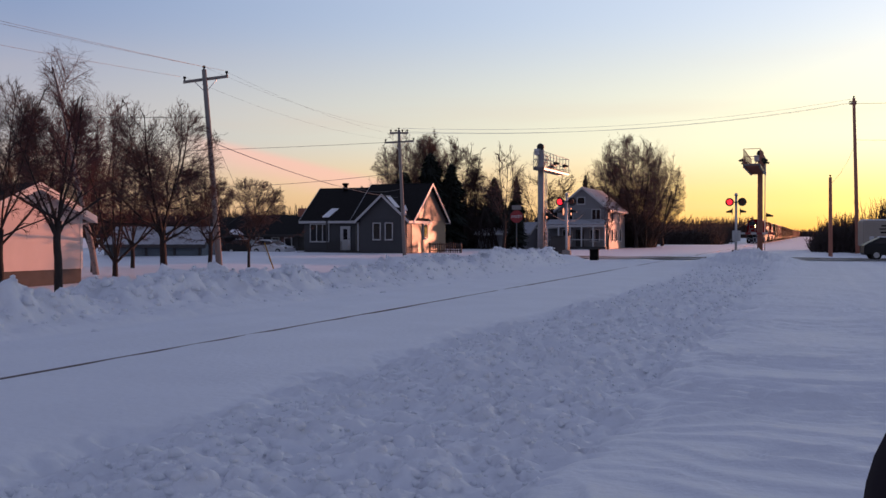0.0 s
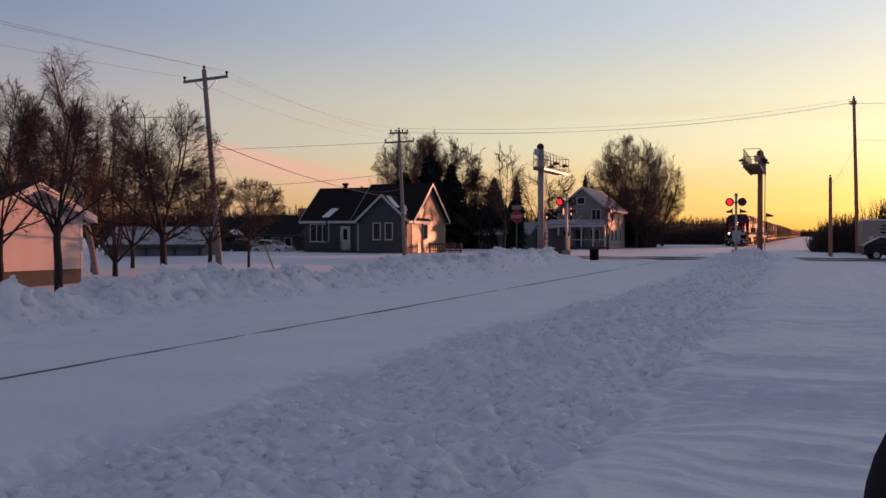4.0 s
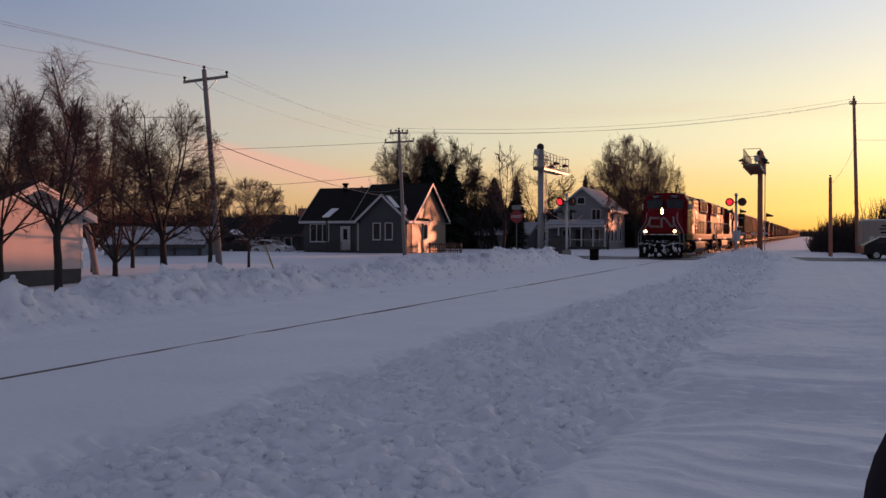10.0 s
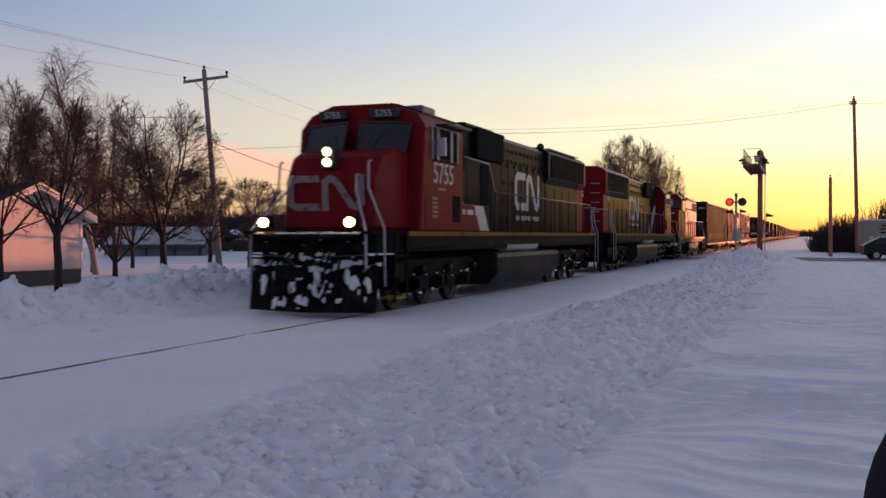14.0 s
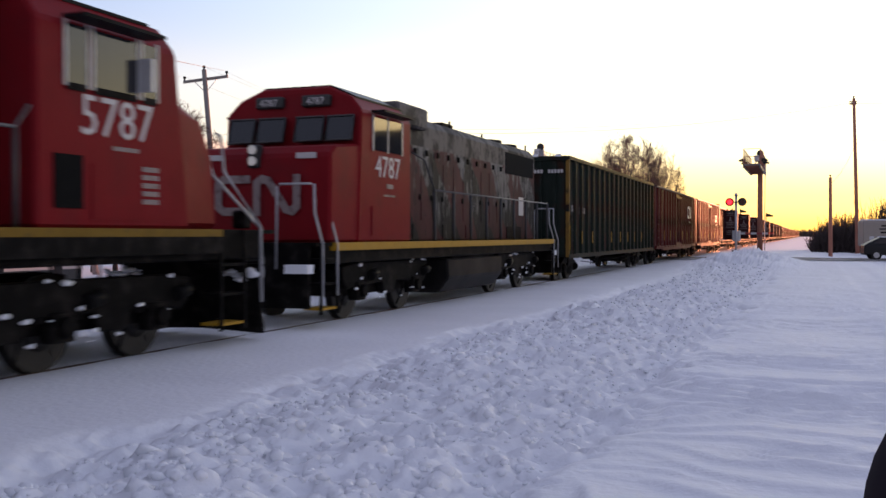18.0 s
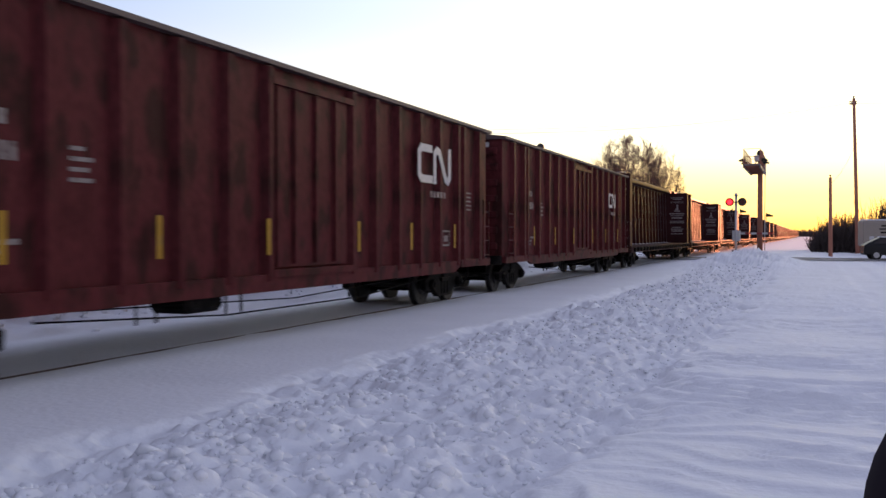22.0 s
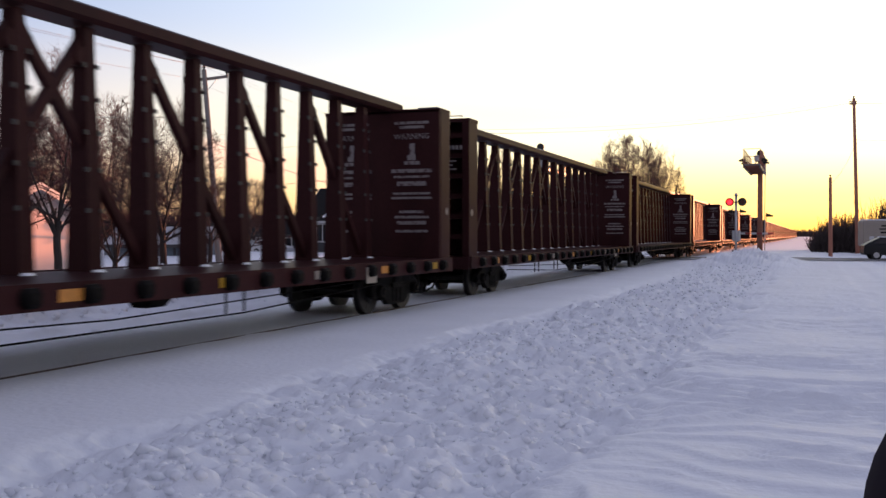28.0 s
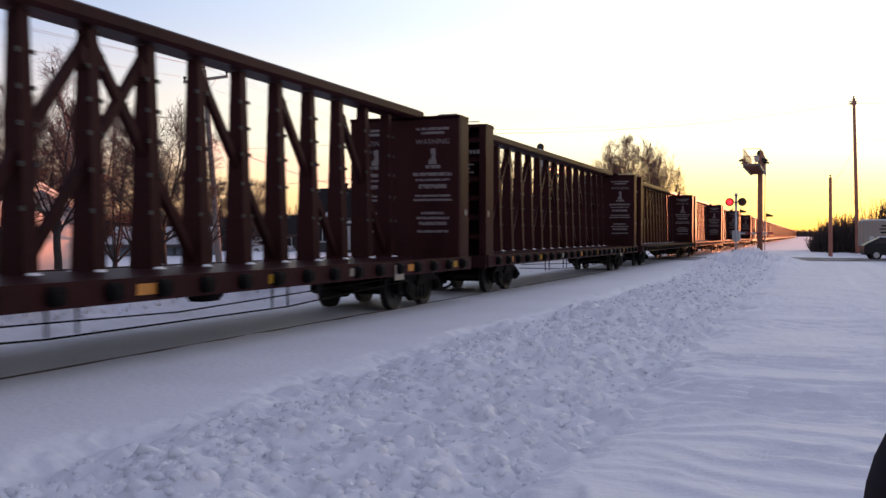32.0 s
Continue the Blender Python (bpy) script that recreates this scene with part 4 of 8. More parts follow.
        boxpart("cab_door_panel", (min(x, x + s * 0.01), max(x, x + s * 0.01), 3.3, 4.9, zd + 0.1, 2.42), M_RED, root, "red cabinet door below the cab window")
        bars("warning_block", root, side(s * 1.516, 3.85, 1.98, s), [(-0.16, 0.16, k * 0.1, k * 0.1 + 0.06) for k in range(5)], M_FADED)
        boxpart("vent", (min(x, x + s * 0.015), max(x, x + s * 0.015), 5.05, 5.5, 1.9, 2.5), M_GRILLE, root)
    # headlights in the nose
    hl = boxpart("headlight_housing", (-0.16, 0.16, 1.66, 1.95, 2.95, 3.42), M_SIGNBLACK, root, bevel=0.03)
    dls = []
    for z in (3.08, 3.3):
        bm = bmesh.new()
        disc(bm, (0, 1.66, z), 0.085, "y", 0.05, 14)
        part("headlight", bm, M_LAMP if lit else M_CHROME, hl, "lit headlight" if lit else "unlit headlight")
    for s in (-1, 1):
        hd = boxpart("ditch_light_housing", (s * 0.95 - 0.12, s * 0.95 + 0.12, 0.77, 0.98, zd + 0.02, zd + 0.3), M_DARK, root, bevel=0.03)
        bm = bmesh.new()
        disc(bm, (s * 0.95, 0.75, zd + 0.17), 0.095, "y", 0.05, 14)
        part("ditch_light", bm, M_LAMP if lit else M_CHROME, hd, "lit ditch light" if lit else "unlit ditch light")
        barpart("nose_grab_rail", [(s * 1.0, 1.62, 3.1), (s * 1.0, 1.52, 3.06), (s * 1.02, 1.46, 2.55), (s * 1.48, 1.2, zd + 0.05), (s * 1.5, 1.2, 0.6)], 0.024, M_RAILING, root, "pale bent grab rail")
        barpart("nose_grab_rail", [(s * 0.74, 1.6, 2.82), (s * 0.74, 1.5, 2.8), (s * 0.78, 1.4, 2.5), (s * 1.26, 0.82, zd + 0.02), (s * 1.28, 0.8, 0.95), (s * 1.2, 0.85, 0.9)], 0.024, M_RAILING, root, "pale bent grab rail")
    noodle(root, pose(0, 1.655, 2.1, 93.5, 0, 0), 0.72, M_FADED, "faded white railway emblem on the nose")
    boxpart("nose_door", (-0.35, 0.35, 1.655, 1.68, zd + 0.05, 2.9), M_RED, root)
    # long hood
    bm = bmesh.new()
    hood = [(-0.98, zd), (-0.98, 4.3), (-0.78, 4.45), (0.78, 4.45), (0.98, 4.3), (0.98, zd)]
    prism(bm, hood, "y", 5.75, 15.3)
    part("hood", bm, M_BLACK, root, "dirty black engine hood", bevel=0.02)
    bm = bmesh.new()
    hood2 = [(-1.0, zd), (-1.0, 3.3), (-1.12, 3.5), (-1.12, 4.33), (-0.9, 4.5), (0.9, 4.5), (1.12, 4.33), (1.12, 3.5), (1.0, 3.3), (1.0, zd)]
    prism(bm, hood2, "y", 15.3, 19.8)
    part("radiator_hood", bm, M_BLACK, root, "dirty black radiator section", bevel=0.02)
    bm = bmesh.new()
    prism(bm, hood2, "y", 19.8, L - 1.55)
    part("hood_end", bm, M_RED, root, "red hood end", bevel=0.05)
    for s in (-1, 1):
        def strip(nm, ya, yb, z0, z1, x, material, label="", d=0.012):
            return boxpart(nm, (min(s * x, s * (x + d)), max(s * x, s * (x + d)), ya, yb, z0, z1), material, root, label)
        g = strip("radiator_grille", 15.6, 20.7, 3.52, 4.3, 1.12, M_GRILLE, "black radiator grille")
        for k in range(9):
            y = 15.75 + k * 0.6
            boxpart("louvre", (min(s * 1.13, s * 1.145), max(s * 1.13, s * 1.145), y, y + 0.03, 3.53, 4.29), M_BLACK, g)
        strip("intake_grille", 6.2, 7.3, 3.25, 3.85, 0.98, M_GRILLE, "black filter grille")
        strip("filter_box", 7.9, 10.2, 3.62, 4.4, 0.98, M_GRILLE, "protruding black filter box", 0.16)
        for k in range(11):
            for z in (2.55, 3.05, 3.7, 4.0):
                if z < 3.6 and 2 < k < 10:
                    continue
                strip("latch", 10.62 + k * 0.43, 10.69 + k * 0.43, z, z + 0.1, 0.992, M_DARK, "", 0.02)
        # flat black strip, stands in for the shade inside a recess
        strip("recess", 8.6, 9.3, zd + 0.3, 3.5, 0.98, M_GRILLE)
        for k, (ya, yb) in enumerate(((9.5, 10.4), (10.45, 11.1), (11.15, 11.8), (11.85, 12.5), (12.55, 13.2), (13.25, 13.9), (13.95, 14.6), (14.65, 15.25))):
            dd = strip("hood_door", ya, yb, zd + 0.12, 3.75, 0.98, M_BLACK)
            for z in (1.98, 3.56):
                boxpart("latch", (min(s * 0.99, s * 1.015), max(s * 0.99, s * 1.015), yb - 0.12, yb - 0.05, z, z + 0.13), M_DARK, dd)
        for k in range(4):
            strip("radiator_door", 15.5 + k * 1.1, 16.5 + k * 1.1, zd + 0.12, 3.2, 1.0, M_BLACK)
        # pale slanting band and red quarter behind the cab
        wall = (min(s * 0.982, s * 0.996), max(s * 0.982, s * 0.996))
        yb0, yb1 = (6.9, 7.9) if s > 0 else (7.6, 8.5)
        bm = bmesh.new()
        prism(bm, [(yb0, zd + 0.02), (yb1, zd + 0.02), (6.35, 3.25), (5.85, 3.25)], "x", *wall)
        part("pale_band", bm, M_WHITE, root, "pale slanting band")
        bm = bmesh.new()
        prism(bm, [(5.78, zd + 0.02), (yb0 - 0.02, zd + 0.02), (5.83, 3.25), (5.78, 3.25)], "x", *wall)
        part("red_quarter", bm, M_RED, root, "red panel behind the cab")
        if s > 0:
            boxpart("battery_box", (0.99, 1.42, 5.8, 8.0, zd, 2.35), M_RED, root, "red battery box", bevel=0.03)
        else:
            strip("filter_panel", 8.75, 10.1, zd + 0.5, 3.55, 0.982, M_TANK, "dull grey filter panel", 0.02)
            bars("notice", root, side(s * 1.0, 8.75, 1.95, s), [(-0.22, 0.22, 0.0, 0.08), (-0.22, 0.22, 0.12, 0.2)], M_WHITE)
        if s > 0:
            bm = bmesh.new()
            prism(bm, [(7.25, zd + 0.03), (7.98, zd + 0.03), (7.5, 2.33), (6.8, 2.33)], "x", 1.421, 1.427)
            part("pale_band", bm, M_WHITE, root, "pale slanting band")
            bm = bmesh.new()
            prism(bm, [(7.985, zd + 0.03), (7.985, 2.33), (7.51, 2.33)], "x", 1.421, 1.426)
            part("black_corner", bm, M_BLACK, root)
            bars("small_print", root, side(s * 1.428, 6.6, 2.1, s), [(-0.8, -0.5, 0, 0.12), (-0.35, 0.1, 0, 0.12), (0.25, 0.8, 0, 0.12)], M_WHITE)
        noodle(root, side(s * 1.0, 13.2, 2.35, s), 1.15, M_WHITE, "large white railway emblem")
        bars("web_address", root, side(s * 1.0, 13.2, 2.05, s), [(-1.3 + k * 0.19, -1.3 + k * 0.19 + 0.14, 0, 0.13) for k in range(14)], M_WHITE, "row of pale lettering")["kind"] = "stuff"
        words("road_number", number[2:], 0.34, M_WHITE, root, side(s * 1.125, L - 2.1, 3.05, s), "white road number")
        stanchions(root, 8.4, L - 2.3, zd, zd + 1.05, 10, s)
        if s > 0:
            barpart("handrail", [(s * 1.46, 8.4, zd + 1.05), (s * 1.46, 7.9, zd + 1.75), (s * 1.46, 6.0, zd + 1.8)], 0.022, M_RAILING, root, "pale steel handrail")
            barpart("stanchion", [(s * 1.46, 6.2, zd + 0.7), (s * 1.46, 6.2, zd + 1.8)], 0.026, M_RAILDARK, root)
        else:
            stanchions(root, 6.0, 7.2, zd, zd + 1.05, 1, s, False)
            barpart("handrail", [(s * 1.46, 8.4, zd + 1.05), (s * 1.46, 6.0, zd + 1.05), (s * 1.46, 5.8, zd + 1.3)], 0.022, M_RAILMID, root, "worn steel handrail")
        # air reservoir over the tank
        barpart("air_reservoir", [(s * 1.28, 9.6, 1.3), (s * 1.28, 12.8, 1.3)], 0.16, M_RAILING, root, "grey air reservoir", n=12)
    barpart("hood_grab_rail", [(0.5, L - 1.5, 3.9), (0.5, L - 1.5, 2.0)], 0.02, M_RAILING, root)
    for z in (2.2, 2.6, 3.0, 3.4, 3.8):
        barpart("ladder_rung", [(-0.85, L - 1.5, z), (-0.45, L - 1.5, z)], 0.018, M_RAILING, root)
    hb = boxpart("rear_headlight_housing", (-0.2, 0.2, L - 1.58, L - 1.45, 3.6, 3.85), M_SIGNBLACK, root)
    for x in (-0.1, 0.1):
        bm = bmesh.new()
        disc(bm, (x, L - 1.45, 3.72), 0.08, "y", 0.04, 12)
        part("rear_headlight", bm, M_CHROME, hb)
    # roof details
    for y in (16.6, 18.2, 19.9):
        bm = bmesh.new()
        tube(bm, [(0, y, 4.5), (0, y, 4.6)], 0.62, n=20)
        part("radiator_fan", bm, M_DARK, root, "round roof fan")
    boxpart("exhaust_silencer", (-0.45, 0.45, 11.0, 12.6, 4.45, 4.66), M_DARK, root, "dark exhaust silencer", bevel=0.05)
    boxpart("brake_hatch", (-0.8, 0.8, 7.9, 10.4, 4.44, 4.56), M_BLACK, root, bevel=0.04)
    barpart("horn", [(0.3, 10.8, 4.62), (0.3, 10.5, 4.64)], 0.05, M_DARK, root)
    boxpart("snow_on_roof", (0.35, 1.0, 15.9, 20.3, 4.5, 4.53), M_ROOFSNOW, root)
    # tank
    bm = bmesh.new()
    tk = [(-1.45, 1.15), (-1.5, 1.0), (-1.5, 0.6), (-1.2, 0.28), (1.2, 0.28), (1.5, 0.6), (1.5, 1.0), (1.45, 1.15)]
    prism(bm, tk, "y", 8.5, 15.2)
    part("fuel_tank", bm, M_TANK, root, "black fuel tank", bevel=0.04)
    loco_bogie(root, 5.0, 3, turned)
    loco_bogie(root, L - 4.3, 3, turned)
    return root, L


# ---- four-axle road switcher with peeling paint ----
def four_axle(number):
    L = 18.05
    root = empty("locomotive", pose(0, 0, 0), "old four-axle diesel locomotive, red cab and peeling streaked hood", "locomotive", "locomotives of the train")
    zd = 1.47
    boxpart("underframe", (-1.4, 1.4, 0.95, L - 0.95, 1.1, zd - 0.02), M_DARK, root, bevel=0.02)
    for s in (-1, 1):
        x0, x1 = sorted((s * 1.4, s * 1.53))
        boxpart("sill_stripe", (x0, x1, 1.3, L - 1.3, zd - 0.14, zd), M_YELLOW, root, "bright yellow sill stripe")
    for a, b, out in ((0.7, 1.6, -1), (L - 1.6, L - 0.7, 1)):
        boxpart("end_platform", (-1.45, 1.45, a, b, zd - 0.06, zd), M_DARK, root)
        ye = a if out < 0 else b
        boxpart("pilot_plate", (-1.3, 1.3, min(ye, ye - out * 0.08), max(ye, ye - out * 0.08), 0.35, zd - 0.06), M_DARK, root)
        for s in (-1, 1):
            steps(root, ye - out * 0.1 - (0.55 if out > 0 else 0), s, 1, zd)
        front_rail(root, ye, zd, M_RAILING)
        coupler(root, ye, out)
        boxpart("snow_on_step", (0.95, 1.4, min(ye, ye + out * 0.2), max(ye, ye + out * 0.2), 0.95, 1.1), M_ROOFSNOW, root)
    bm = bmesh.new()
    prism(bm, [(1.25, zd), (1.3, 3.02), (1.5, 3.2), (2.6, 3.3), (2.6, zd)], "x", -1.42, 1.42)
    part("nose", bm, M_RED, root, "blunt red nose", bevel=0.05)
    bm = bmesh.new()
    sec = [(-1.45, zd), (-1.45, 3.92), (-1.2, 4.2), (-0.7, 4.42), (0.7, 4.42), (1.2, 4.2), (1.45, 3.92), (1.45, zd)]
    rows = []
    for y, k in ((2.3, 0.25), (4.85, 0.0)):
        rows.append([bm.verts.new((x, y + k * max(0, z - 3.2), z)) for x, z in sec])
    n = len(sec)
    for i in range(n):
        bm.faces.new((rows[0][i], rows[0][(i + 1) % n], rows[1][(i + 1) % n], rows[1][i]))
    bm.faces.new(rows[0][::-1])
    bm.faces.new(rows[1])
    part("cab", bm, M_RED, root, "red comfort cab", bevel=0.04)
    bm = bmesh.new()
    prism(bm, [(-1.22, 4.22), (-0.7, 4.45), (0.7, 4.45), (1.22, 4.22), (1.22, 4.18), (-1.22, 4.18)], "y", 2.7, 4.9)
    part("cab_roof", bm, M_BLACK, root)
    for xa, xb in ((-1.32, -0.78), (-0.7, -0.12), (0.12, 0.7), (0.78, 1.32)):
        w = bmesh.new()
        za, zb = 3.36, 3.82
        q = [(xa, za), (xb, za), (xb, zb), (xa, zb)]
        A = [w.verts.new((u, 2.3 + 0.25 * (z - 3.2) - 0.03, z)) for u, z in q]
        B = [w.verts.new((u, 2.3 + 0.25 * (z - 3.2) + 0.03, z)) for u, z in q]
        for i in range(4):
            w.faces.new((A[i], A[(i + 1) % 4], B[(i + 1) % 4], B[i]))
        w.faces.new(A)
        w.faces.new(B[::-1])
        win = part("windscreen", w, M_GLASS, root, "dark windscreen pane")
        barpart("window_gasket", [(u, 2.3 + 0.25 * (z - 3.2) - 0.035, z) for u, z in q + [q[0]]], 0.028, M_RAILDARK, win)
    for s in (-1, 1):
        nb = boxpart("number_board", (min(s * 0.2, s * 0.8), max(s * 0.2, s * 0.8), 2.45, 2.7, 4.02, 4.24), M_SIGNBLACK, root, "black number board", bevel=0.03)
        words("board_number", number, 0.19, M_WHITE, nb, pose(s * 0.5, 2.445, 4.06, 90, 0, 0), "white road number")
        x = s * 1.455
        w = boxpart("side_window", (min(x, x + s * 0.012), max(x, x + s * 0.012), 2.95, 4.35, 3.22, 3.85), M_GLASS, root, "cab side window")
        for ya in (2.93, 3.62, 4.33):
            boxpart("window_frame", (min(x, x + s * 0.022), max(x, x + s * 0.022), ya, ya + 0.05, 3.2, 3.88), M_RAILING, w)
        boxpart("sunshade", (min(x, x + s * 0.28), max(x, x + s * 0.28), 2.9, 4.4, 3.92, 3.96), M_BLACK, root)
        words("road_number", number, 0.6, M_WHITE, root, side(x, 3.68, 2.72, s), "white road number")
        bars("small_print", root, side(x, 3.75, 2.45, s), [(-0.16, 0.16, 0.06, 0.15), (-0.28, 0.28, -0.1, -0.06)], M_FADED)
        boxpart("cab_door_panel", (min(x, x + s * 0.012), max(x, x + s * 0.012), 2.9, 4.6, zd + 0.12, 2.15), M_RED, root, "red cabinet door below the cab window")
        bars("small_print", root, pose(s * 0.95, 1.27, 2.95, 90, 0, 0), [(-0.2, 0.2, 0, 0.1)], M_WHITE)
    hl = boxpart("headlight_housing", (-0.22, 0.02, 1.22, 1.4, 2.8, 3.22), M_SIGNBLACK, root, bevel=0.03)
    for z in (2.92, 3.12):
        bm = bmesh.new()
        disc(bm, (-0.1, 1.21, z), 0.085, "y", 0.04, 12)
        part("headlight", bm, M_CHROME, hl, "unlit headlight")
    noodle(root, pose(0, 1.235, 1.95, 90, 0, 0), 0.72, M_FADED, "faded white railway emblem on the nose")
    # hood
    bm = bmesh.new()
    prism(bm, [(-0.92, zd), (-0.92, 4.1), (-0.72, 4.3), (0.72, 4.3), (0.92, 4.1), (0.92, zd)], "y", 4.85, L - 1.55)
    part("hood", bm, M_PEEL, root, "engine hood with peeling white and red streaks", bevel=0.02)
    boxpart("brake_blister", (-1.15, 1.15, 4.9, 6.6, 3.95, 4.42), M_PEEL, root, "weathered roof housing", bevel=0.05)
    for s in (-1, 1):
        x = 0.92
        boxpart("radiator_grille", (min(s * x, s * (x + 0.015)), max(s * x, s * (x + 0.015)), 13.3, 16.3, 3.4, 4.02), M_GRILLE, root, "black radiator grille")
        boxpart("intake_grille", (min(s * x, s * (x + 0.015)), max(s * x, s * (x + 0.015)), 4.9, 5.9, 3.1, 3.9), M_GRILLE, root)
        for k in range(5):
            boxpart("louvre_panel", (min(s * x, s * (x + 0.03)), max(s * x, s * (x + 0.03)), 4.9, 5.85, zd + 0.2 + k * 0.3, zd + 0.42 + k * 0.3), M_PEEL, root)
        for k in range(10):
            ya = 6.0 + k * 0.72
            dd = boxpart("hood_door", (min(s * x, s * (x + 0.012)), max(s * x, s * (x + 0.012)), ya, ya + 0.67, 1.95, 3.3), M_PEEL, root)
            boxpart("latch", (min(s * x, s * (x + 0.05)), max(s * x, s * (x + 0.05)), ya + 0.3, ya + 0.36, 3.42, 3.55), M_DARK, dd)
            boxpart("latch", (min(s * x, s * (x + 0.05)), max(s * x, s * (x + 0.05)), ya + 0.58, ya + 0.63, 2.4, 2.52), M_DARK, dd)
        bars("notice", root, side(s * 0.935, 14.9, 2.2, s), [(-0.25, 0.25, 0, 0.55)], M_WHITE, "white notice plate")
        for k, ya in enumerate((6.2, 8.1, 9.8, 11.6, 13.4)):
            boxpart("kick_plate", (min(s * 0.92, s * 0.94), max(s * 0.92, s * 0.94), ya, ya + 1.5, zd + 0.04, zd + 0.38), M_PEEL if k < 4 else M_DARK, root)
        stanchions(root, 6.2, L - 2.0, zd, zd + 1.12, 8, s, r=0.042)
        barpart("handrail", [(s * 1.46, 6.2, zd + 1.12), (s * 1.46, 5.6, zd + 1.75), (s * 1.46, 4.9, zd + 1.85)], 0.022, M_RAILDARK, root)
        barpart("air_reservoir", [(s * 1.25, 7.6, 1.2), (s * 1.25, 11.0, 1.2)], 0.15, M_TANK, root, n=12)
    for y in (13.9, 15.5):
        bm = bmesh.new()
        tube(bm, [(0, y, 4.3), (0, y, 4.42)], 0.6, n=20)
        part("radiator_fan", bm, M_DARK, root, "round roof fan")
    for y, h in ((7.4, 0.12), (9.2, 0.16), (11.8, 0.1), (16.2, 0.16)):
        barpart("lifting_lug", [(0.7, y, 4.28), (0.7, y, 4.3 + h)], 0.03, M_DARK, root)
    boxpart("exhaust_stack", (-0.35, 0.35, 9.6, 10.4, 4.3, 4.5), M_DARK, root)
    bm = bmesh.new()
    prism(bm, [(-1.4, 1.05), (-1.42, 0.6), (-1.15, 0.26), (1.15, 0.26), (1.42, 0.6), (1.4, 1.05)], "y", 7.2, 11.4)
    part("fuel_tank", bm, M_TANK, root, "black fuel tank", bevel=0.04)
    loco_bogie(root, 4.4, 2, 1)
    loco_bogie(root, L - 4.4, 2, 1)
    return root, L


# ---- freight cars ----
def rib_mesh(name, root, y, s, z0, z1, w, d, x, material):
    key = ("rib", round(z0, 2), round(z1, 2), w, d, material.name)
    if key not in CACHE:
        bm = bmesh.new()
        prism(bm, [(-w / 2, 0), (-w / 4, d), (w / 4, d), (w / 2, 0)], "z", z0, z1)
        ob = part(name, bm, material, root)
        CACHE[key] = ob
        ob.matrix_basis = pose(s * x, y, 0, 0, 0, -90 if s > 0 else 90)
        return ob
    return share(name, CACHE[key], root, pose(s * x, y, 0, 0, 0, -90 if s > 0 else 90))


def ladder(root, y, s, x, z0, z1, w, material):
    """Side ladder: two rails and rungs."""
    bm = bmesh.new()
    for dy in (-w / 2, w / 2):
        tube(bm, [(s * x, y + dy, z0), (s * x, y + dy, z1)], 0.02, n=5)
    k = z0 + 0.1
    while k < z1:
        tube(bm, [(s * x, y - w / 2, k), (s * x, y + w / 2, k)], 0.014, n=5)
        k += 0.36
    part("ladder", bm, material, root)


def end_gear(root, L, material, z_end):
    """Couplers, end corrugations, brake rigging and trucks shared by all freight cars."""
    coupler(root, 0.7, -1)
    coupler(root, L - 0.7, 1)
    boxpart("centre_sill", (-0.25, 0.25, 0.6, L - 0.6, 0.72, 0.98), M_DARK, root)


def brake_rods(root, L):
    barpart("brake_rod", [(1.15, 4.4, 0.62), (1.15, L * 0.4, 0.42), (1.15, L * 0.62, 0.42), (1.15, L - 4.4, 0.62)], 0.014, M_DARK, root)
    barpart("brake_rod", [(1.15, 4.6, 0.72), (1.15, L * 0.5, 0.55), (1.15, L - 4.6, 0.72)], 0.012, M_DARK, root)
    for y in (L * 0.3, L * 0.32, L * 0.4, L * 0.42, L * 0.6, L * 0.62):
        barpart("hanger", [(1.15, y, 0.44), (1.15, y, 0.9)], 0.018, M_DARK, root)


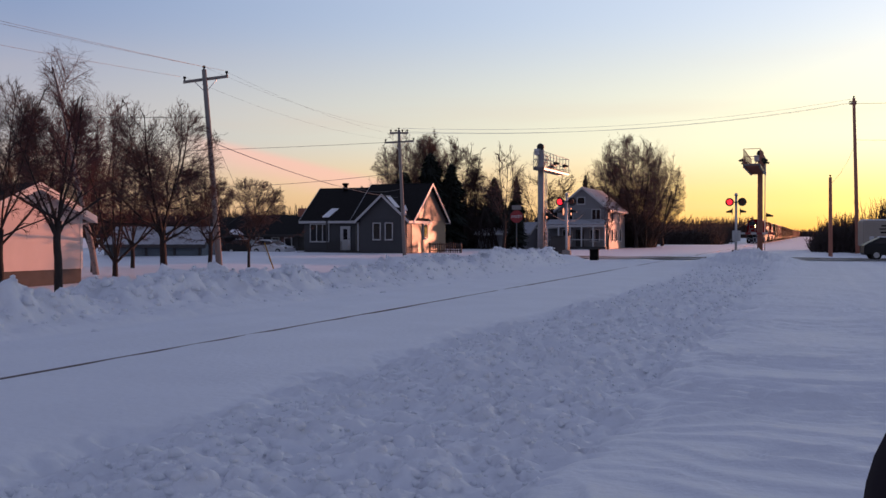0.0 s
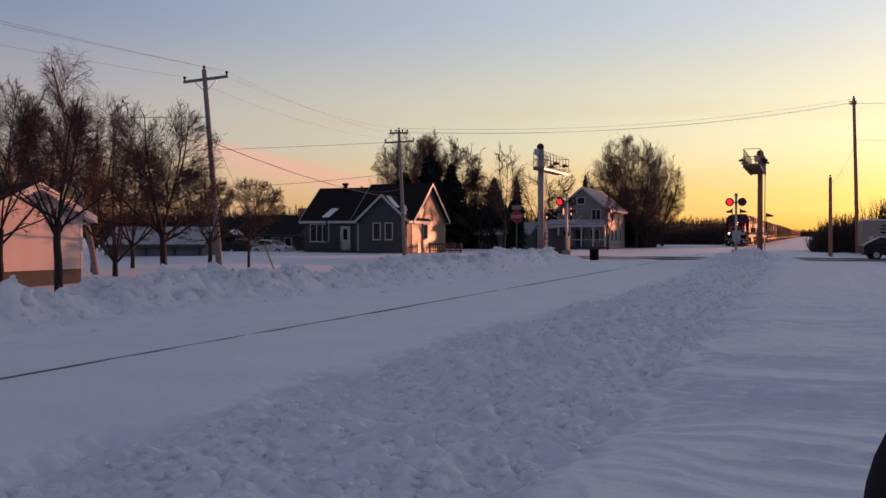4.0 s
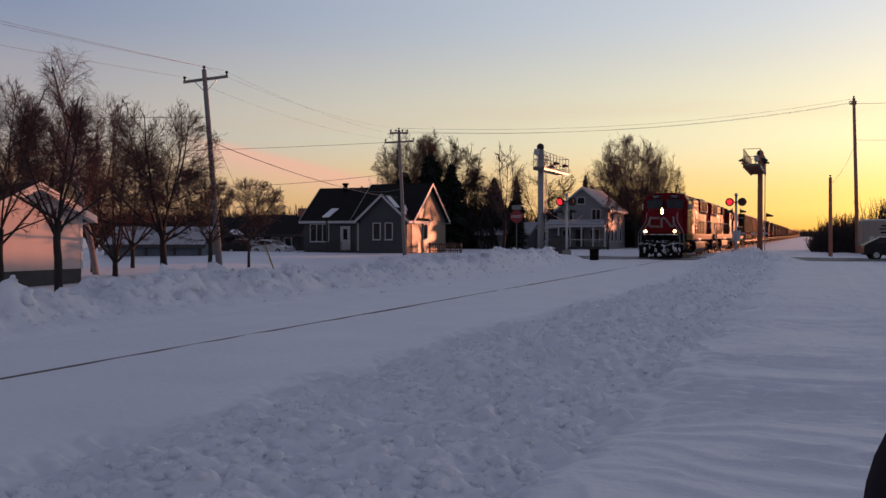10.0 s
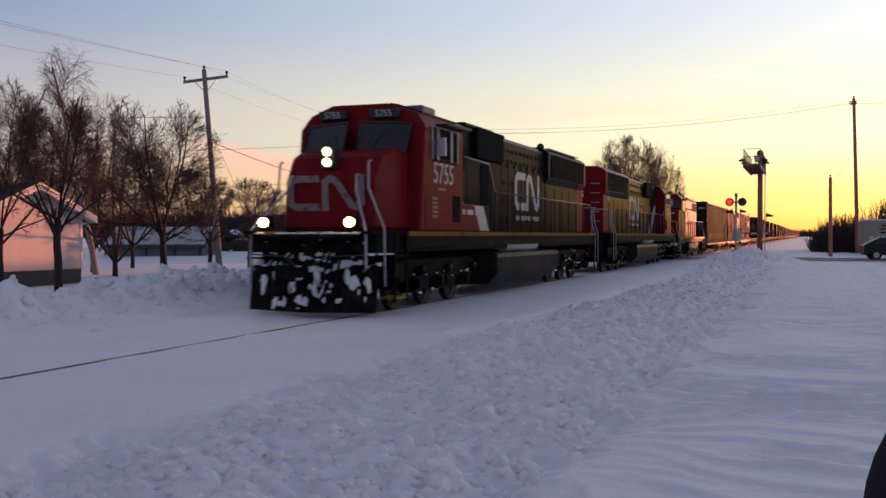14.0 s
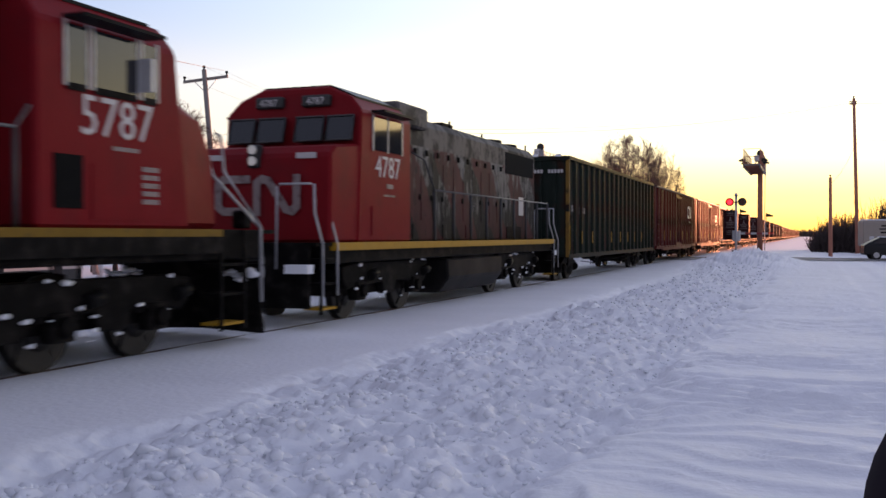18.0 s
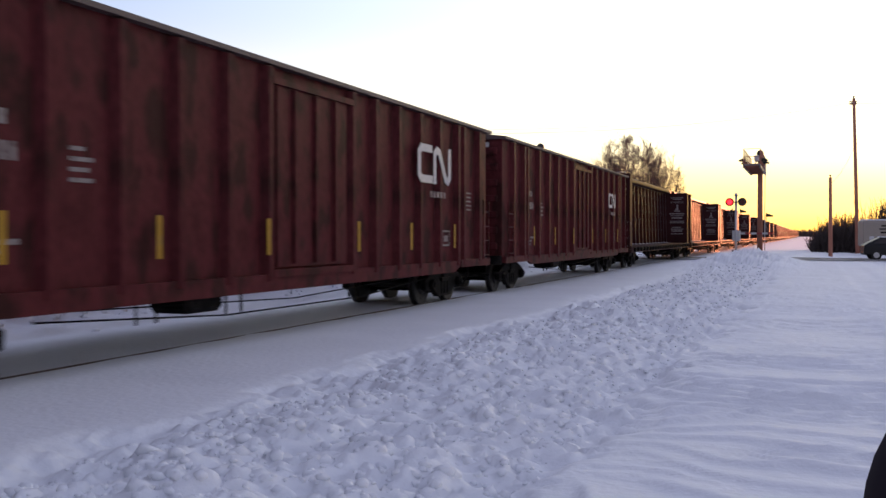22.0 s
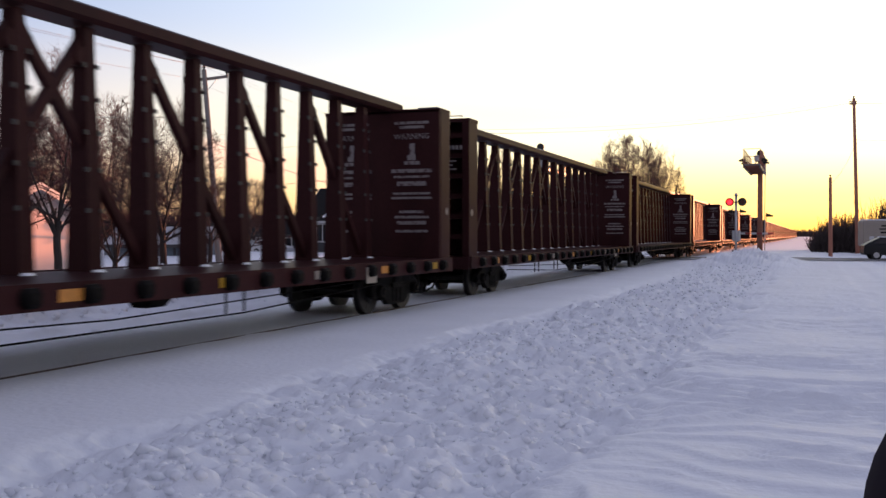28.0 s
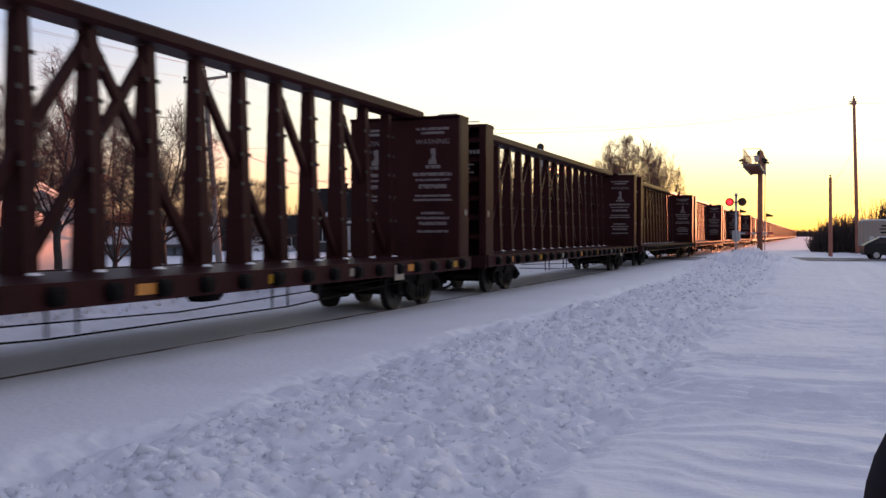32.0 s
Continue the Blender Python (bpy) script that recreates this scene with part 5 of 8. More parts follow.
def boxcar(emblem, label, keyed, plain=False):
    L = 20.5
    root = empty("boxcar", pose(0, 0, 0), label, "boxcar", "boxcars of the train")
    y0, y1 = 0.72, L - 0.78
    zb, zt = 0.9, 4.22
    boxpart("body", (-1.42, 1.42, y0, y1, zb, zt), M_BROWN, root, "ribbed brown steel body", bevel=0.02)
    bm = bmesh.new()
    prism(bm, [(-1.56, 4.2), (-1.56, 4.27), (-0.8, 4.37), (0.8, 4.37), (1.56, 4.27), (1.56, 4.2)], "y", y0 - 0.06, y1 + 0.06)
    part("roof", bm, M_ROOFSTEEL, root, "grey metal roof")
    for k in range(0 if plain else 16):
        bm = bmesh.new()
        yy = y0 + 0.5 + k * 1.18
        prism(bm, [(-1.54, 4.27), (-0.8, 4.4), (0.8, 4.4), (1.54, 4.27)], "y", yy, yy + 0.06)
        part("roof_seam", bm, M_ROOFSTEEL, root)
    ribs = [1.54, 2.6, 2.95, 4.25, 5.45, 6.6, 7.75, 8.85, 11.75, 12.75, 13.85, 15.0, 16.15, 17.35, 17.75, 18.9]
    for s in (-1, 1):
        for y in ribs:
            rib_mesh("side_post", root, y, s, zb, 4.17, 0.26, 0.13, 1.42, M_BROWN)
        a, b = sorted((s * 1.42, s * 1.54))
        boxpart("side_sill", (a, b, y0, 3.0, zb - 0.06, zb + 0.12), M_BROWN, root)
        boxpart("side_sill", (a, b, L - 3.0, y1, zb - 0.06, zb + 0.12), M_BROWN, root)
        bm = bmesh.new()
        prism(bm, [(2.9, zb), (3.4, zb - 0.16), (L - 3.4, zb - 0.16), (L - 2.9, zb), (L - 2.9, zb + 0.1), (2.9, zb + 0.1)], "x", min(s * 1.44, s * 1.52), max(s * 1.44, s * 1.52))
        part("side_sill", bm, M_BROWN, root)
        dx0, dx1 = sorted((s * 1.42, s * 1.5))
        d = boxpart("sliding_door", (dx0, dx1, 9.1, 11.5, zb + 0.2, 3.95), M_BROWN, root, "brown plug door")
        ax, bx = sorted((s * 1.5, s * 1.56))
        boxpart("door_rail", (ax, bx, 8.9, 11.7, 3.92, 4.02), M_BROWN, d)
        boxpart("door_rail", (ax, bx, 8.9, 11.7, zb + 0.05, zb + 0.17), M_BROWN, d)
        if plain:
            continue
        for yy in (9.6, 10.3, 11.0):
            boxpart("door_bar", (ax, bx, yy - 0.035, yy + 0.035, zb + 0.25, 3.9), M_BROWN, d)
        for yy in (3.55, 6.1, 8.75, 11.9, 14.4, 17.0):
            boxpart("reflector", (min(s * 1.552, s * 1.558), max(s * 1.552, s * 1.558), yy - 0.05, yy + 0.05, 1.3, 1.85), M_YELLOW, root, "yellow reflector strip")
        ladder(root, 1.1, s, 1.56, 1.0, 2.5, 0.42, M_BROWN)
        ladder(root, L - 1.2, s, 1.56, 1.0, 2.5, 0.42, M_BROWN)
        bars("reporting_mark", root, side(s * 1.428, 3.6, 2.75, s), [(-0.16, -0.05, 0, 0.16), (0.02, 0.13, 0, 0.16)], M_STENCIL, "white reporting mark")
        bars("car_number", root, side(s * 1.428, 3.6, 2.38, s), [(-0.33 + k * 0.13, -0.33 + k * 0.13 + 0.08, 0, 0.2) for k in range(5)], M_STENCIL, "row of white car numbers")
        bars("data_block", root, side(s * 1.428, 4.85, 2.2, s), [(-0.2, 0.2, 0.0, 0.05), (-0.2, 0.12, 0.12, 0.17), (-0.2, 0.2, 0.24, 0.29), (-0.2, 0.05, 0.36, 0.41)], M_STENCIL)
        bars("data_block", root, side(s * 1.428, 3.6, 1.3, s), [(-0.3, 0.0, 0, 0.06), (-0.3, 0.1, 0.1, 0.16), (-0.1, 0.3, 0.2, 0.26)], M_STENCIL)
        bars("data_block", root, side(s * 1.428, 16.75, 1.35, s), [(-0.25, 0.25, 0, 0.04), (-0.25, 0.25, 0.32, 0.36), (-0.25, -0.21, 0.04, 0.32), (0.21, 0.25, 0.04, 0.32), (-0.12, 0.12, 0.1, 0.24)], M_STENCIL)
        bars("data_block", root, side(s * 1.428, 18.3, 2.2, s), [(-0.2, 0.2, k * 0.1, k * 0.1 + 0.035) for k in range(5)], M_STENCIL)
        noodle(root, side(s * 1.555, 15.75, 2.72, s), emblem * 0.82, M_WHITE, "white railway emblem")
        tagged(bars("web_address", root, side(s * 1.555, 15.95, 2.42, s), [(-0.5 + k * 0.2, -0.5 + k * 0.2 + 0.12, 0, 0.13) for k in range(5)], M_FADED, "row of white lettering"), kind="stuff")
    for ye, out in () if plain else ((y0, -1), (y1, 1)):
        for k in range(7):
            z = 1.2 + k * 0.43
            boxpart("end_corrugation", (-1.3, 1.3, min(ye, ye + out * 0.07), max(ye, ye + out * 0.07), z, z + 0.2), M_BROWN, root, bevel=0.03)
        bars("car_number", root, pose(0.7 if out < 0 else -0.7, ye + out * 0.005, 4.0, 90, 0, 0 if out < 0 else 180), [(-0.4 + k * 0.13, -0.4 + k * 0.13 + 0.1, 0, 0.12) for k in range(6)], M_WHITE)
        boxpart("end_sill", (-1.42, 1.42, min(ye, ye + out * 0.12), max(ye, ye + out * 0.12), zb - 0.1, zb + 0.14), M_DARK, root)
        boxpart("end_step", (1.2, 1.5, min(ye, ye + out * 0.1), max(ye, ye + out * 0.1), 0.55, 0.6), M_DARK, root)
    end_gear(root, L, M_BROWN, zt)
    brake_rods(root, L)
    boxpart("brake_reservoir", (0.5, 1.2, 7.2, 8.1, 0.5, 0.85), M_DARK, root, bevel=0.08)
    freight_bogie(root, 2.85, 1, keyed)
    freight_bogie(root, L - 2.85, 1, keyed)
    return root, L


def green_gondola(keyed):
    L = 20.5
    root = empty("gondola", pose(0, 0, 0), "dark green high-sided woodchip gondola with ribbed sides", "gondola car")
    y0, y1 = 0.68, L - 0.6
    zb, zt = 0.85, 4.26
    for s in (-1, 1):
        a, b = sorted((s * 1.4, s * 1.45))
        boxpart("side_sheet", (a, b, y0, y1, zb, zt), M_GREEN, root, "dark green side sheet")
        n = 19
        for k in range(n + 1):
            y = y0 + 0.12 + (y1 - y0 - 0.24) * k / n
            if 0 < k < n:
                rib_mesh("side_post", root, y, s, zb, zt - 0.08, 0.2, 0.11, 1.45, M_GREEN)
        for y in (y0 + 0.06, y1 - 0.06):
            boxpart("corner_post", (min(s * 1.45, s * 1.56), max(s * 1.45, s * 1.56), y - 0.07, y + 0.07, zb, zt), M_OCHRE if y < 5 else M_GREEN, root, "ochre corner post" if y < 5 else "")
        boxpart("top_chord", (min(s * 1.38, s * 1.58), max(s * 1.38, s * 1.58), y0 - 0.03, y1 + 0.03, zt - 0.08, zt + 0.04), M_GREEN, root)
        boxpart("side_sill", (min(s * 1.4, s * 1.57), max(s * 1.4, s * 1.57), y0, y1, zb - 0.05, zb + 0.1), M_GREEN, root)
        bars("reporting_mark", root, side(s * 1.455, 1.82, 2.42, s), [(-0.35 + k * 0.19 + d, -0.35 + k * 0.19 + d + 0.04, 0, 0.22) for k in range(4) for d in (0, 0.09)], M_WHITE, "white reporting mark")
        bars("car_number", root, side(s * 1.455, 3.3, 2.38, s), [(-0.6 + k * 0.28 + d, -0.6 + k * 0.28 + d + 0.04, 0, 0.22) for k in range(5) for d in (0, 0.09)], M_WHITE, "white car number")
        bars("data_block", root, side(s * 1.455, 1.9, 1.3, s), [(-0.2, 0.2, 0, 0.06), (-0.2, 0.05, 0.12, 0.18)], M_WHITE)
        boxpart("green_panel", (min(s * 1.452, s * 1.459), max(s * 1.452, s * 1.459), 0.86, 1.4, 0.9, 2.05), M_GREENPATCH, root, "fresh green patch plate")
        boxpart("stripe_band", (min(s * 1.45, s * 1.566), max(s * 1.45, s * 1.566), y0 - 0.016, y0 + 0.136, 2.4, 2.64), M_GREEN, root)
        boxpart("pale_panel", (min(s * 1.452, s * 1.457), max(s * 1.452, s * 1.457), 7.1, 7.95, 1.06, 1.66), M_CBEAM, root)
        for yy in (0.76, 2.69, 4.48, 8.22, 10.24, 12.05, 13.9, 15.9):
            boxpart("reflector", (min(s * 1.575, s * 1.581), max(s * 1.575, s * 1.581), yy - 0.05, yy + 0.05, 1.3 if yy > 1 else 1.08, 1.74 if yy > 1 else 1.92), M_YELLOW, root, "yellow reflector strip")
        ladder(root, 0.98, s, 1.6, 0.95, 2.3, 0.36, M_GREEN)
    for ye, out in ((y0, -1), (y1, 1)):
        boxpart("end_sheet", (-1.45, 1.45, min(ye, ye - out * 0.05), max(ye, ye - out * 0.05), zb, zt), M_GREEN, root, "dark green end sheet")
        for x in (-1.05, -0.55, 0, 0.55, 1.05):
            boxpart("end_post", (x - 0.06, x + 0.06, min(ye, ye + out * 0.08), max(ye, ye + out * 0.08), zb, zt - 0.15), M_GREEN, root)
        boxpart("end_cap", (-1.5, 1.5, min(ye, ye + out * 0.1), max(ye, ye + out * 0.1), zt - 0.1, zt + 0.04), M_GREEN, root)
        for x in (-1.2, -0.4, 0.4, 1.2):
            boxpart("snow_clump", (x - 0.09, x + 0.09, min(ye, ye + out * 0.12), max(ye, ye + out * 0.12), zt + 0.02, zt + 0.1), M_ROOFSNOW, root)
        bars("car_number", root, pose(0.75, ye + out * 0.09, 3.72, 90, 0, 0 if out < 0 else 180), [(-0.5 + k * 0.11, -0.5 + k * 0.11 + 0.08, 0, 0.12) for k in range(4)] + [(0.1 + k * 0.11, 0.1 + k * 0.11 + 0.08, 0, 0.12) for k in range(5)], M_WHITE, "white reporting mark")
        boxpart("ochre_plate", (-0.15, 0.15, min(ye, ye + out * 0.09), max(ye, ye + out * 0.09), 3.5, 3.75), M_ORANGE, root)
    boxpart("floor", (-1.4, 1.4, y0, y1, zb, zb + 0.1), M_GREEN, root)
    boxpart("load", (-1.39, 1.39, y0 + 0.1, y1 - 0.1, zb + 0.1, 3.2), M_DARK, root, "dark load inside")
    end_gear(root, L, M_GREEN, zt)
    brake_rods(root, L)
    boxpart("hopper_gear", (0.3, 0.9, 8.2, 9.0, 0.6, 0.85), M_DARK, root, bevel=0.06)
    freight_bogie(root, 2.75, 1, keyed)
    freight_bogie(root, L - 2.75, 1, keyed)
    return root, L


def centre_beam(keyed):
    L = 24.67
    root = empty("centre_beam_car", pose(0, 0, 0), "empty dark brown centre-beam lumber flatcar with end bulkheads", "flatcar", "centre-beam cars of the train")
    ya, yb = 0.3, 23.6
    zd = 1.06
    bm = bmesh.new()
    prism(bm, [(-1.42, zd), (-1.42, zd - 0.1), (-0.3, zd - 0.28), (0.3, zd - 0.28), (1.42, zd - 0.1), (1.42, zd), (0, zd + 0.05)], "y", ya, yb)
    part("deck", bm, M_CBEAM, root, "snow-dusted steel deck")
    zt = 4.68
    for s in (-1, 1):
        a, b = sorted((s * 1.4, s * 1.5))
        boxpart("side_sill", (a, b, ya, yb, zd - 0.28, zd + 0.02), M_CBEAM, root, "brown side sill")
        for k in range(24):
            y = ya + 0.75 + k * 0.95
            key = "pocket"
            if key not in CACHE:
                CACHE[key] = boxpart("winch", (-0.1, 0.1, -0.13, 0.13, -0.24, -0.02), M_DARK, root, bevel=0.05)
                CACHE[key].matrix_basis = pose(s * 1.52, y, zd)
            else:
                share("winch", CACHE[key], root, pose(s * 1.52, y, zd))
        for k, y in enumerate((2.2, 5.4, 8.3, 11.0, 14.1, 16.9, 19.6, 22.1)):
            boxpart("reflector", (min(s * 1.503, s * 1.512), max(s * 1.503, s * 1.512), y, y + (0.5 if k % 2 else 0.34), zd - 0.2, zd - 0.06), (M_ORANGE, M_YELLOW, M_TRAILER)[k % 3], root, "worn sill plate")
    # centre truss
    step = 1.245
    for k in range(1, 18):
        y = 11.9 + (k - 9) * step
        if "post" not in CACHE:
            bm = bmesh.new()
            A = [bm.verts.new(p) for p in ((-0.2, -0.13, zd), (0.2, -0.13, zd), (0.2, 0.13, zd), (-0.2, 0.13, zd))]
            B = [bm.verts.new(p) for p in ((-0.1, -0.09, 4.4), (0.1, -0.09, 4.4), (0.1, 0.09, 4.4), (-0.1, 0.09, 4.4))]
            for i in range(4):
                bm.faces.new((A[i], A[(i + 1) % 4], B[(i + 1) % 4], B[i]))
            bm.faces.new(A[::-1])
            bm.faces.new(B)
            CACHE["post"] = part("post", bm, M_CBEAM, root)
            CACHE["post"].matrix_basis = pose(0, y, 0)
            bm = bmesh.new()
            for z in (1.9, 2.45, 2.95, 3.4, 3.85):
                for dy in (-0.13, 0.13):
                    w = 0.2 - 0.1 * (z - zd) / (4.4 - zd)
                    box(bm, w - 0.01, w + 0.03, dy - 0.02 - 0.01, dy + 0.01, z, z + 0.06)
            CACHE["hook"] = tagged(part("tie_hook_row", bm, M_RAILDARK, root), kind="stuff")
            CACHE["hook"].matrix_basis = pose(0, y, 0)
            bm = bmesh.new()
            v, f = lumps(np.random.RandomState(3))
            for sx in (-0.2, 0.22):
                vs = [bm.verts.new((sx + p[0] * 0.12, p[1] * 0.14, zd + 0.02 + p[2] * 0.05)) for p in v]
                for t in f:
                    bm.faces.new([vs[i] for i in t])
            CACHE["postsnow"] = tagged(part("snow_at_foot", bm, M_ROOFSNOW, root, smooth=True), kind="stuff")
            CACHE["postsnow"].matrix_basis = pose(0, y, 0)
        else:
            share("post", CACHE["post"], root, pose(0, y, 0))
            tagged(share("tie_hook_row", CACHE["hook"], root, pose(0, y, 0)), kind="stuff")
            tagged(share("snow_at_foot", CACHE["postsnow"], root, pose(0, y, 0, 0, 0, 180 * (k % 2))), kind="stuff")

    def diag(k0, k1):
        p = Vector((0, 11.9 + (k0 - 9) * step, zd + 0.05))
        q = Vector((0, 11.9 + (k1 - 9) * step, 4.3))
        up = 1 if k1 > k0 else -1
        bm = bmesh.new()
        d = (q - p).normalized()
        n = Vector((0, -d.z, d.y)) * 0.07
        for sx in (-0.06,):
            vs = [(sx, p - n), (sx, p + n), (sx, q + n), (sx, q - n)]
            A = [bm.verts.new((sx, v.y, v.z)) for _, v in vs]
            B = [bm.verts.new((-sx, v.y, v.z)) for _, v in vs]
            for i in range(4):
                bm.faces.new((A[i], A[(i + 1) % 4], B[(i + 1) % 4], B[i]))
            bm.faces.new(A[::-1])
            bm.faces.new(B)
        dg = part("diagonal", bm, M_CBEAM, root)
        bm = bmesh.new()
        tube(bm, [(-0.1, q.y - up * 0.12, q.z - 0.3), (0.1, q.y - up * 0.12, q.z - 0.3)], 0.13, n=10)
        part("gusset", bm, M_CBEAM, dg)
    for k in (1, 3, 5, 7):
        diag(k, k + 2)
        diag(18 - k, 16 - k)
    diag(8, 10)
    bm = bmesh.new()
    prism(bm, [(-0.24, 4.42), (-0.3, 4.48), (-0.3, zt - 0.06), (-0.18, zt), (0.18, zt), (0.3, zt - 0.06), (0.3, 4.48), (0.24, 4.42)], "y", ya + 0.1, yb - 0.1)
    part("top_chord", bm, M_CBEAM, root, "long top chord of the centre truss")
    # bulkheads
    for ye, out in ((ya, -1), (yb, 1)):
        y_in = ye - out * 0.66
        bm = bmesh.new()
        box(bm, -1.42, 1.42, min(y_in, y_in + out * 0.08), max(y_in, y_in + out * 0.08), zd, 4.42)
        bh = part("bulkhead", bm, M_CBEAM, root, "brown steel end bulkhead with warnings")
        for x in (-1.34, -0.5, 0.5, 1.34):
            boxpart("bulkhead_post", (x - 0.09, x + 0.09, min(y_in + out * 0.08, ye), max(y_in + out * 0.08, ye), zd - 0.25, 4.42), M_CBEAM, bh)
        for z in (1.5, 2.0, 2.5, 3.0, 3.5, 4.0):
            boxpart("stiffener", (-1.3, 1.3, min(y_in + out * 0.08, ye - out * 0.1), max(y_in + out * 0.08, ye - out * 0.1), z, z + 0.12), M_CBEAM, bh)
        boxpart("bulkhead_cap", (-1.44, 1.44, min(y_in, ye), max(y_in, ye), 4.38, 4.46), M_CBEAM, bh)
        rz = 180 if out < 0 else 0
        yi = y_in - out * 0.004
        for sx in (-0.75, 0.75):
            words("warning_word", "WARNING", 0.18, M_STENCIL, bh, pose(sx, yi, 3.78, 90, 0, rz), "worn white lettering")
            bars("warning_text", bh, pose(sx, yi, 0, 90, 0, rz),
                 [(-0.42, 0.42, 4.12, 4.18), (-0.3, 0.3, 4.02, 4.08), (-0.5, 0.5, 3.02, 3.1), (-0.44, 0.44, 2.9, 2.95), (-0.36, 0.36, 2.72, 2.82), (-0.46, 0.46, 2.52, 2.57), (-0.5, 0.5, 2.42, 2.47), (-0.3, 0.3, 2.1, 2.16), (-0.42, 0.42, 1.98, 2.04), (-0.36, 0.36, 1.84, 1.92), (-0.4, 0.4, 1.66, 1.72)], M_STENCIL, "rows of small white warning text")
            bars("warning_sign", bh, pose(sx, yi, 0, 90, 0, rz), [(-0.05, 0.08, 3.42, 3.68), (-0.1, 0.1, 3.3, 3.42), (-0.18, 0.2, 3.2, 3.28)], M_STENCIL, "white hazard sign")
        bars("reporting_mark", bh, pose(0.8 if out < 0 else -0.8, ye + out * 0.002, 3.7, 90, 0, 180 - rz), [(-0.42 + k * 0.1, -0.42 + k * 0.1 + 0.07, 0, 0.1) for k in range(9) if k != 3], M_STENCIL)
        bars("data_block", bh, pose(0.8 if out < 0 else -0.8, ye + out * 0.002, 3.2, 90, 0, 180 - rz), [(-0.3, 0.3, 0, 0.04), (-0.3, 0.2, 0.1, 0.14), (-0.3, 0.3, 0.2, 0.24)], M_STENCIL)
        for sx in (-1, 1):
            bm = bmesh.new()
            disc(bm, (sx * 1.434, ye - out * 0.2, 2.15), 0.085, "x", 0.008, 16)
            part("round_stencil", bm, M_STENCIL, bh)
        barpart("grab_iron", [(0.7, ye - out * 0.15, 4.46), (0.7, ye - out * 0.15, 4.54), (1.2, ye - out * 0.15, 4.54), (1.2, ye - out * 0.15, 4.46)], 0.015, M_RAILING, bh)
        boxpart("end_sill", (-1.45, 1.45, min(ye, ye + out * 0.1), max(ye, ye + out * 0.1), zd - 0.3, zd), M_CBEAM, root)
    end_gear(root, L, M_CBEAM, zt)
    brake_rods(root, L)
    boxpart("brake_cylinder", (0.4, 0.85, 13.4, 14.0, 0.6, 0.85), M_DARK, root, bevel=0.1)
    boxpart("consist_plate", (1.512, 1.52, 18.9, 19.35, zd - 0.36, zd - 0.06), M_TRAILER, root, "pale lined plate")
    freight_bogie(root, 3.3, 1, keyed)
    freight_bogie(root, L - 3.3, 1, keyed)
    return root, L


def build_train():
    a, L = six_axle("5755", True, 1)
    TRAIN.append((a, 4.0, 0))
    b, L = six_axle("5787", False, -1)
    TRAIN.append((b, 50.12, 180))
    c, L = four_axle("4787")
    TRAIN.append((c, 50.05, 0))
    d, L = green_gondola(True)
    TRAIN.append((d, 68.0, 0))
    bx, L = boxcar(1.0, "brown ribbed steel boxcar with large white emblem", True)
    TRAIN.append((bx, 88.5, 0))
    b2, L = boxcar(0.72, "brown ribbed steel boxcar with small white emblem", True)
    TRAIN.append((b2, 108.9, 0))
    u = 129.4
    cb, L = centre_beam(True)
    TRAIN.append((cb, u, 0))
    wheels = list(WHEELS)
    for k in range(1, 9):
        u += 24.67
        cc = copy_thing(cb, pose(0, 0, 0))
        TRAIN.append((cc, u, 0))
        if k < 5:
            for bg in cc.children:
                if bg.name.startswith("bogie"):
                    for w in bg.children:
                        if w.name.startswith("wheelset"):
                            WHEELS.append((w, w.matrix_basis.copy(), 0.46, 1))
    u += 24.67
    far, L = boxcar(0.72, "plain brown ribbed boxcar far back in the train", False, True)
    for k in range(26):
        TRAIN.append((copy_thing(far, pose(0, 0, 0)) if k else far, u, 0))
        u += 20.5


build_train()


# ---- trees ----
def bars_mesh(segs, name, material, parent, label="", kind=""):
    """Many tapered twigs in one mesh. segs: (p, q, r0, r1, sides)."""
    co, fa = [], []
    for p, q, r0, r1, n in segs:
        d = q - p
        if d.length < 1e-6:
            continue
        d.normalize()
        a = d.orthogonal().normalized()
        b = d.cross(a)
        i = len(co)
        for c, r in ((p, r0), (q, r1)):
            for k in range(n):
                w = 2 * math.pi * k / n
                co.append(c + (a * math.cos(w) + b * math.sin(w)) * r)
        for k in range(n):
            fa.append((i + k, i + (k + 1) % n, i + n + (k + 1) % n, i + n + k))
    me = bpy.data.meshes.new(name)
    me.from_pydata([tuple(v) for v in co], [], fa)
    me.materials.append(material)
    ob = new(name, me)
    if parent is not None:
        ob.parent = parent
    return tagged(ob, label, "", "", kind)


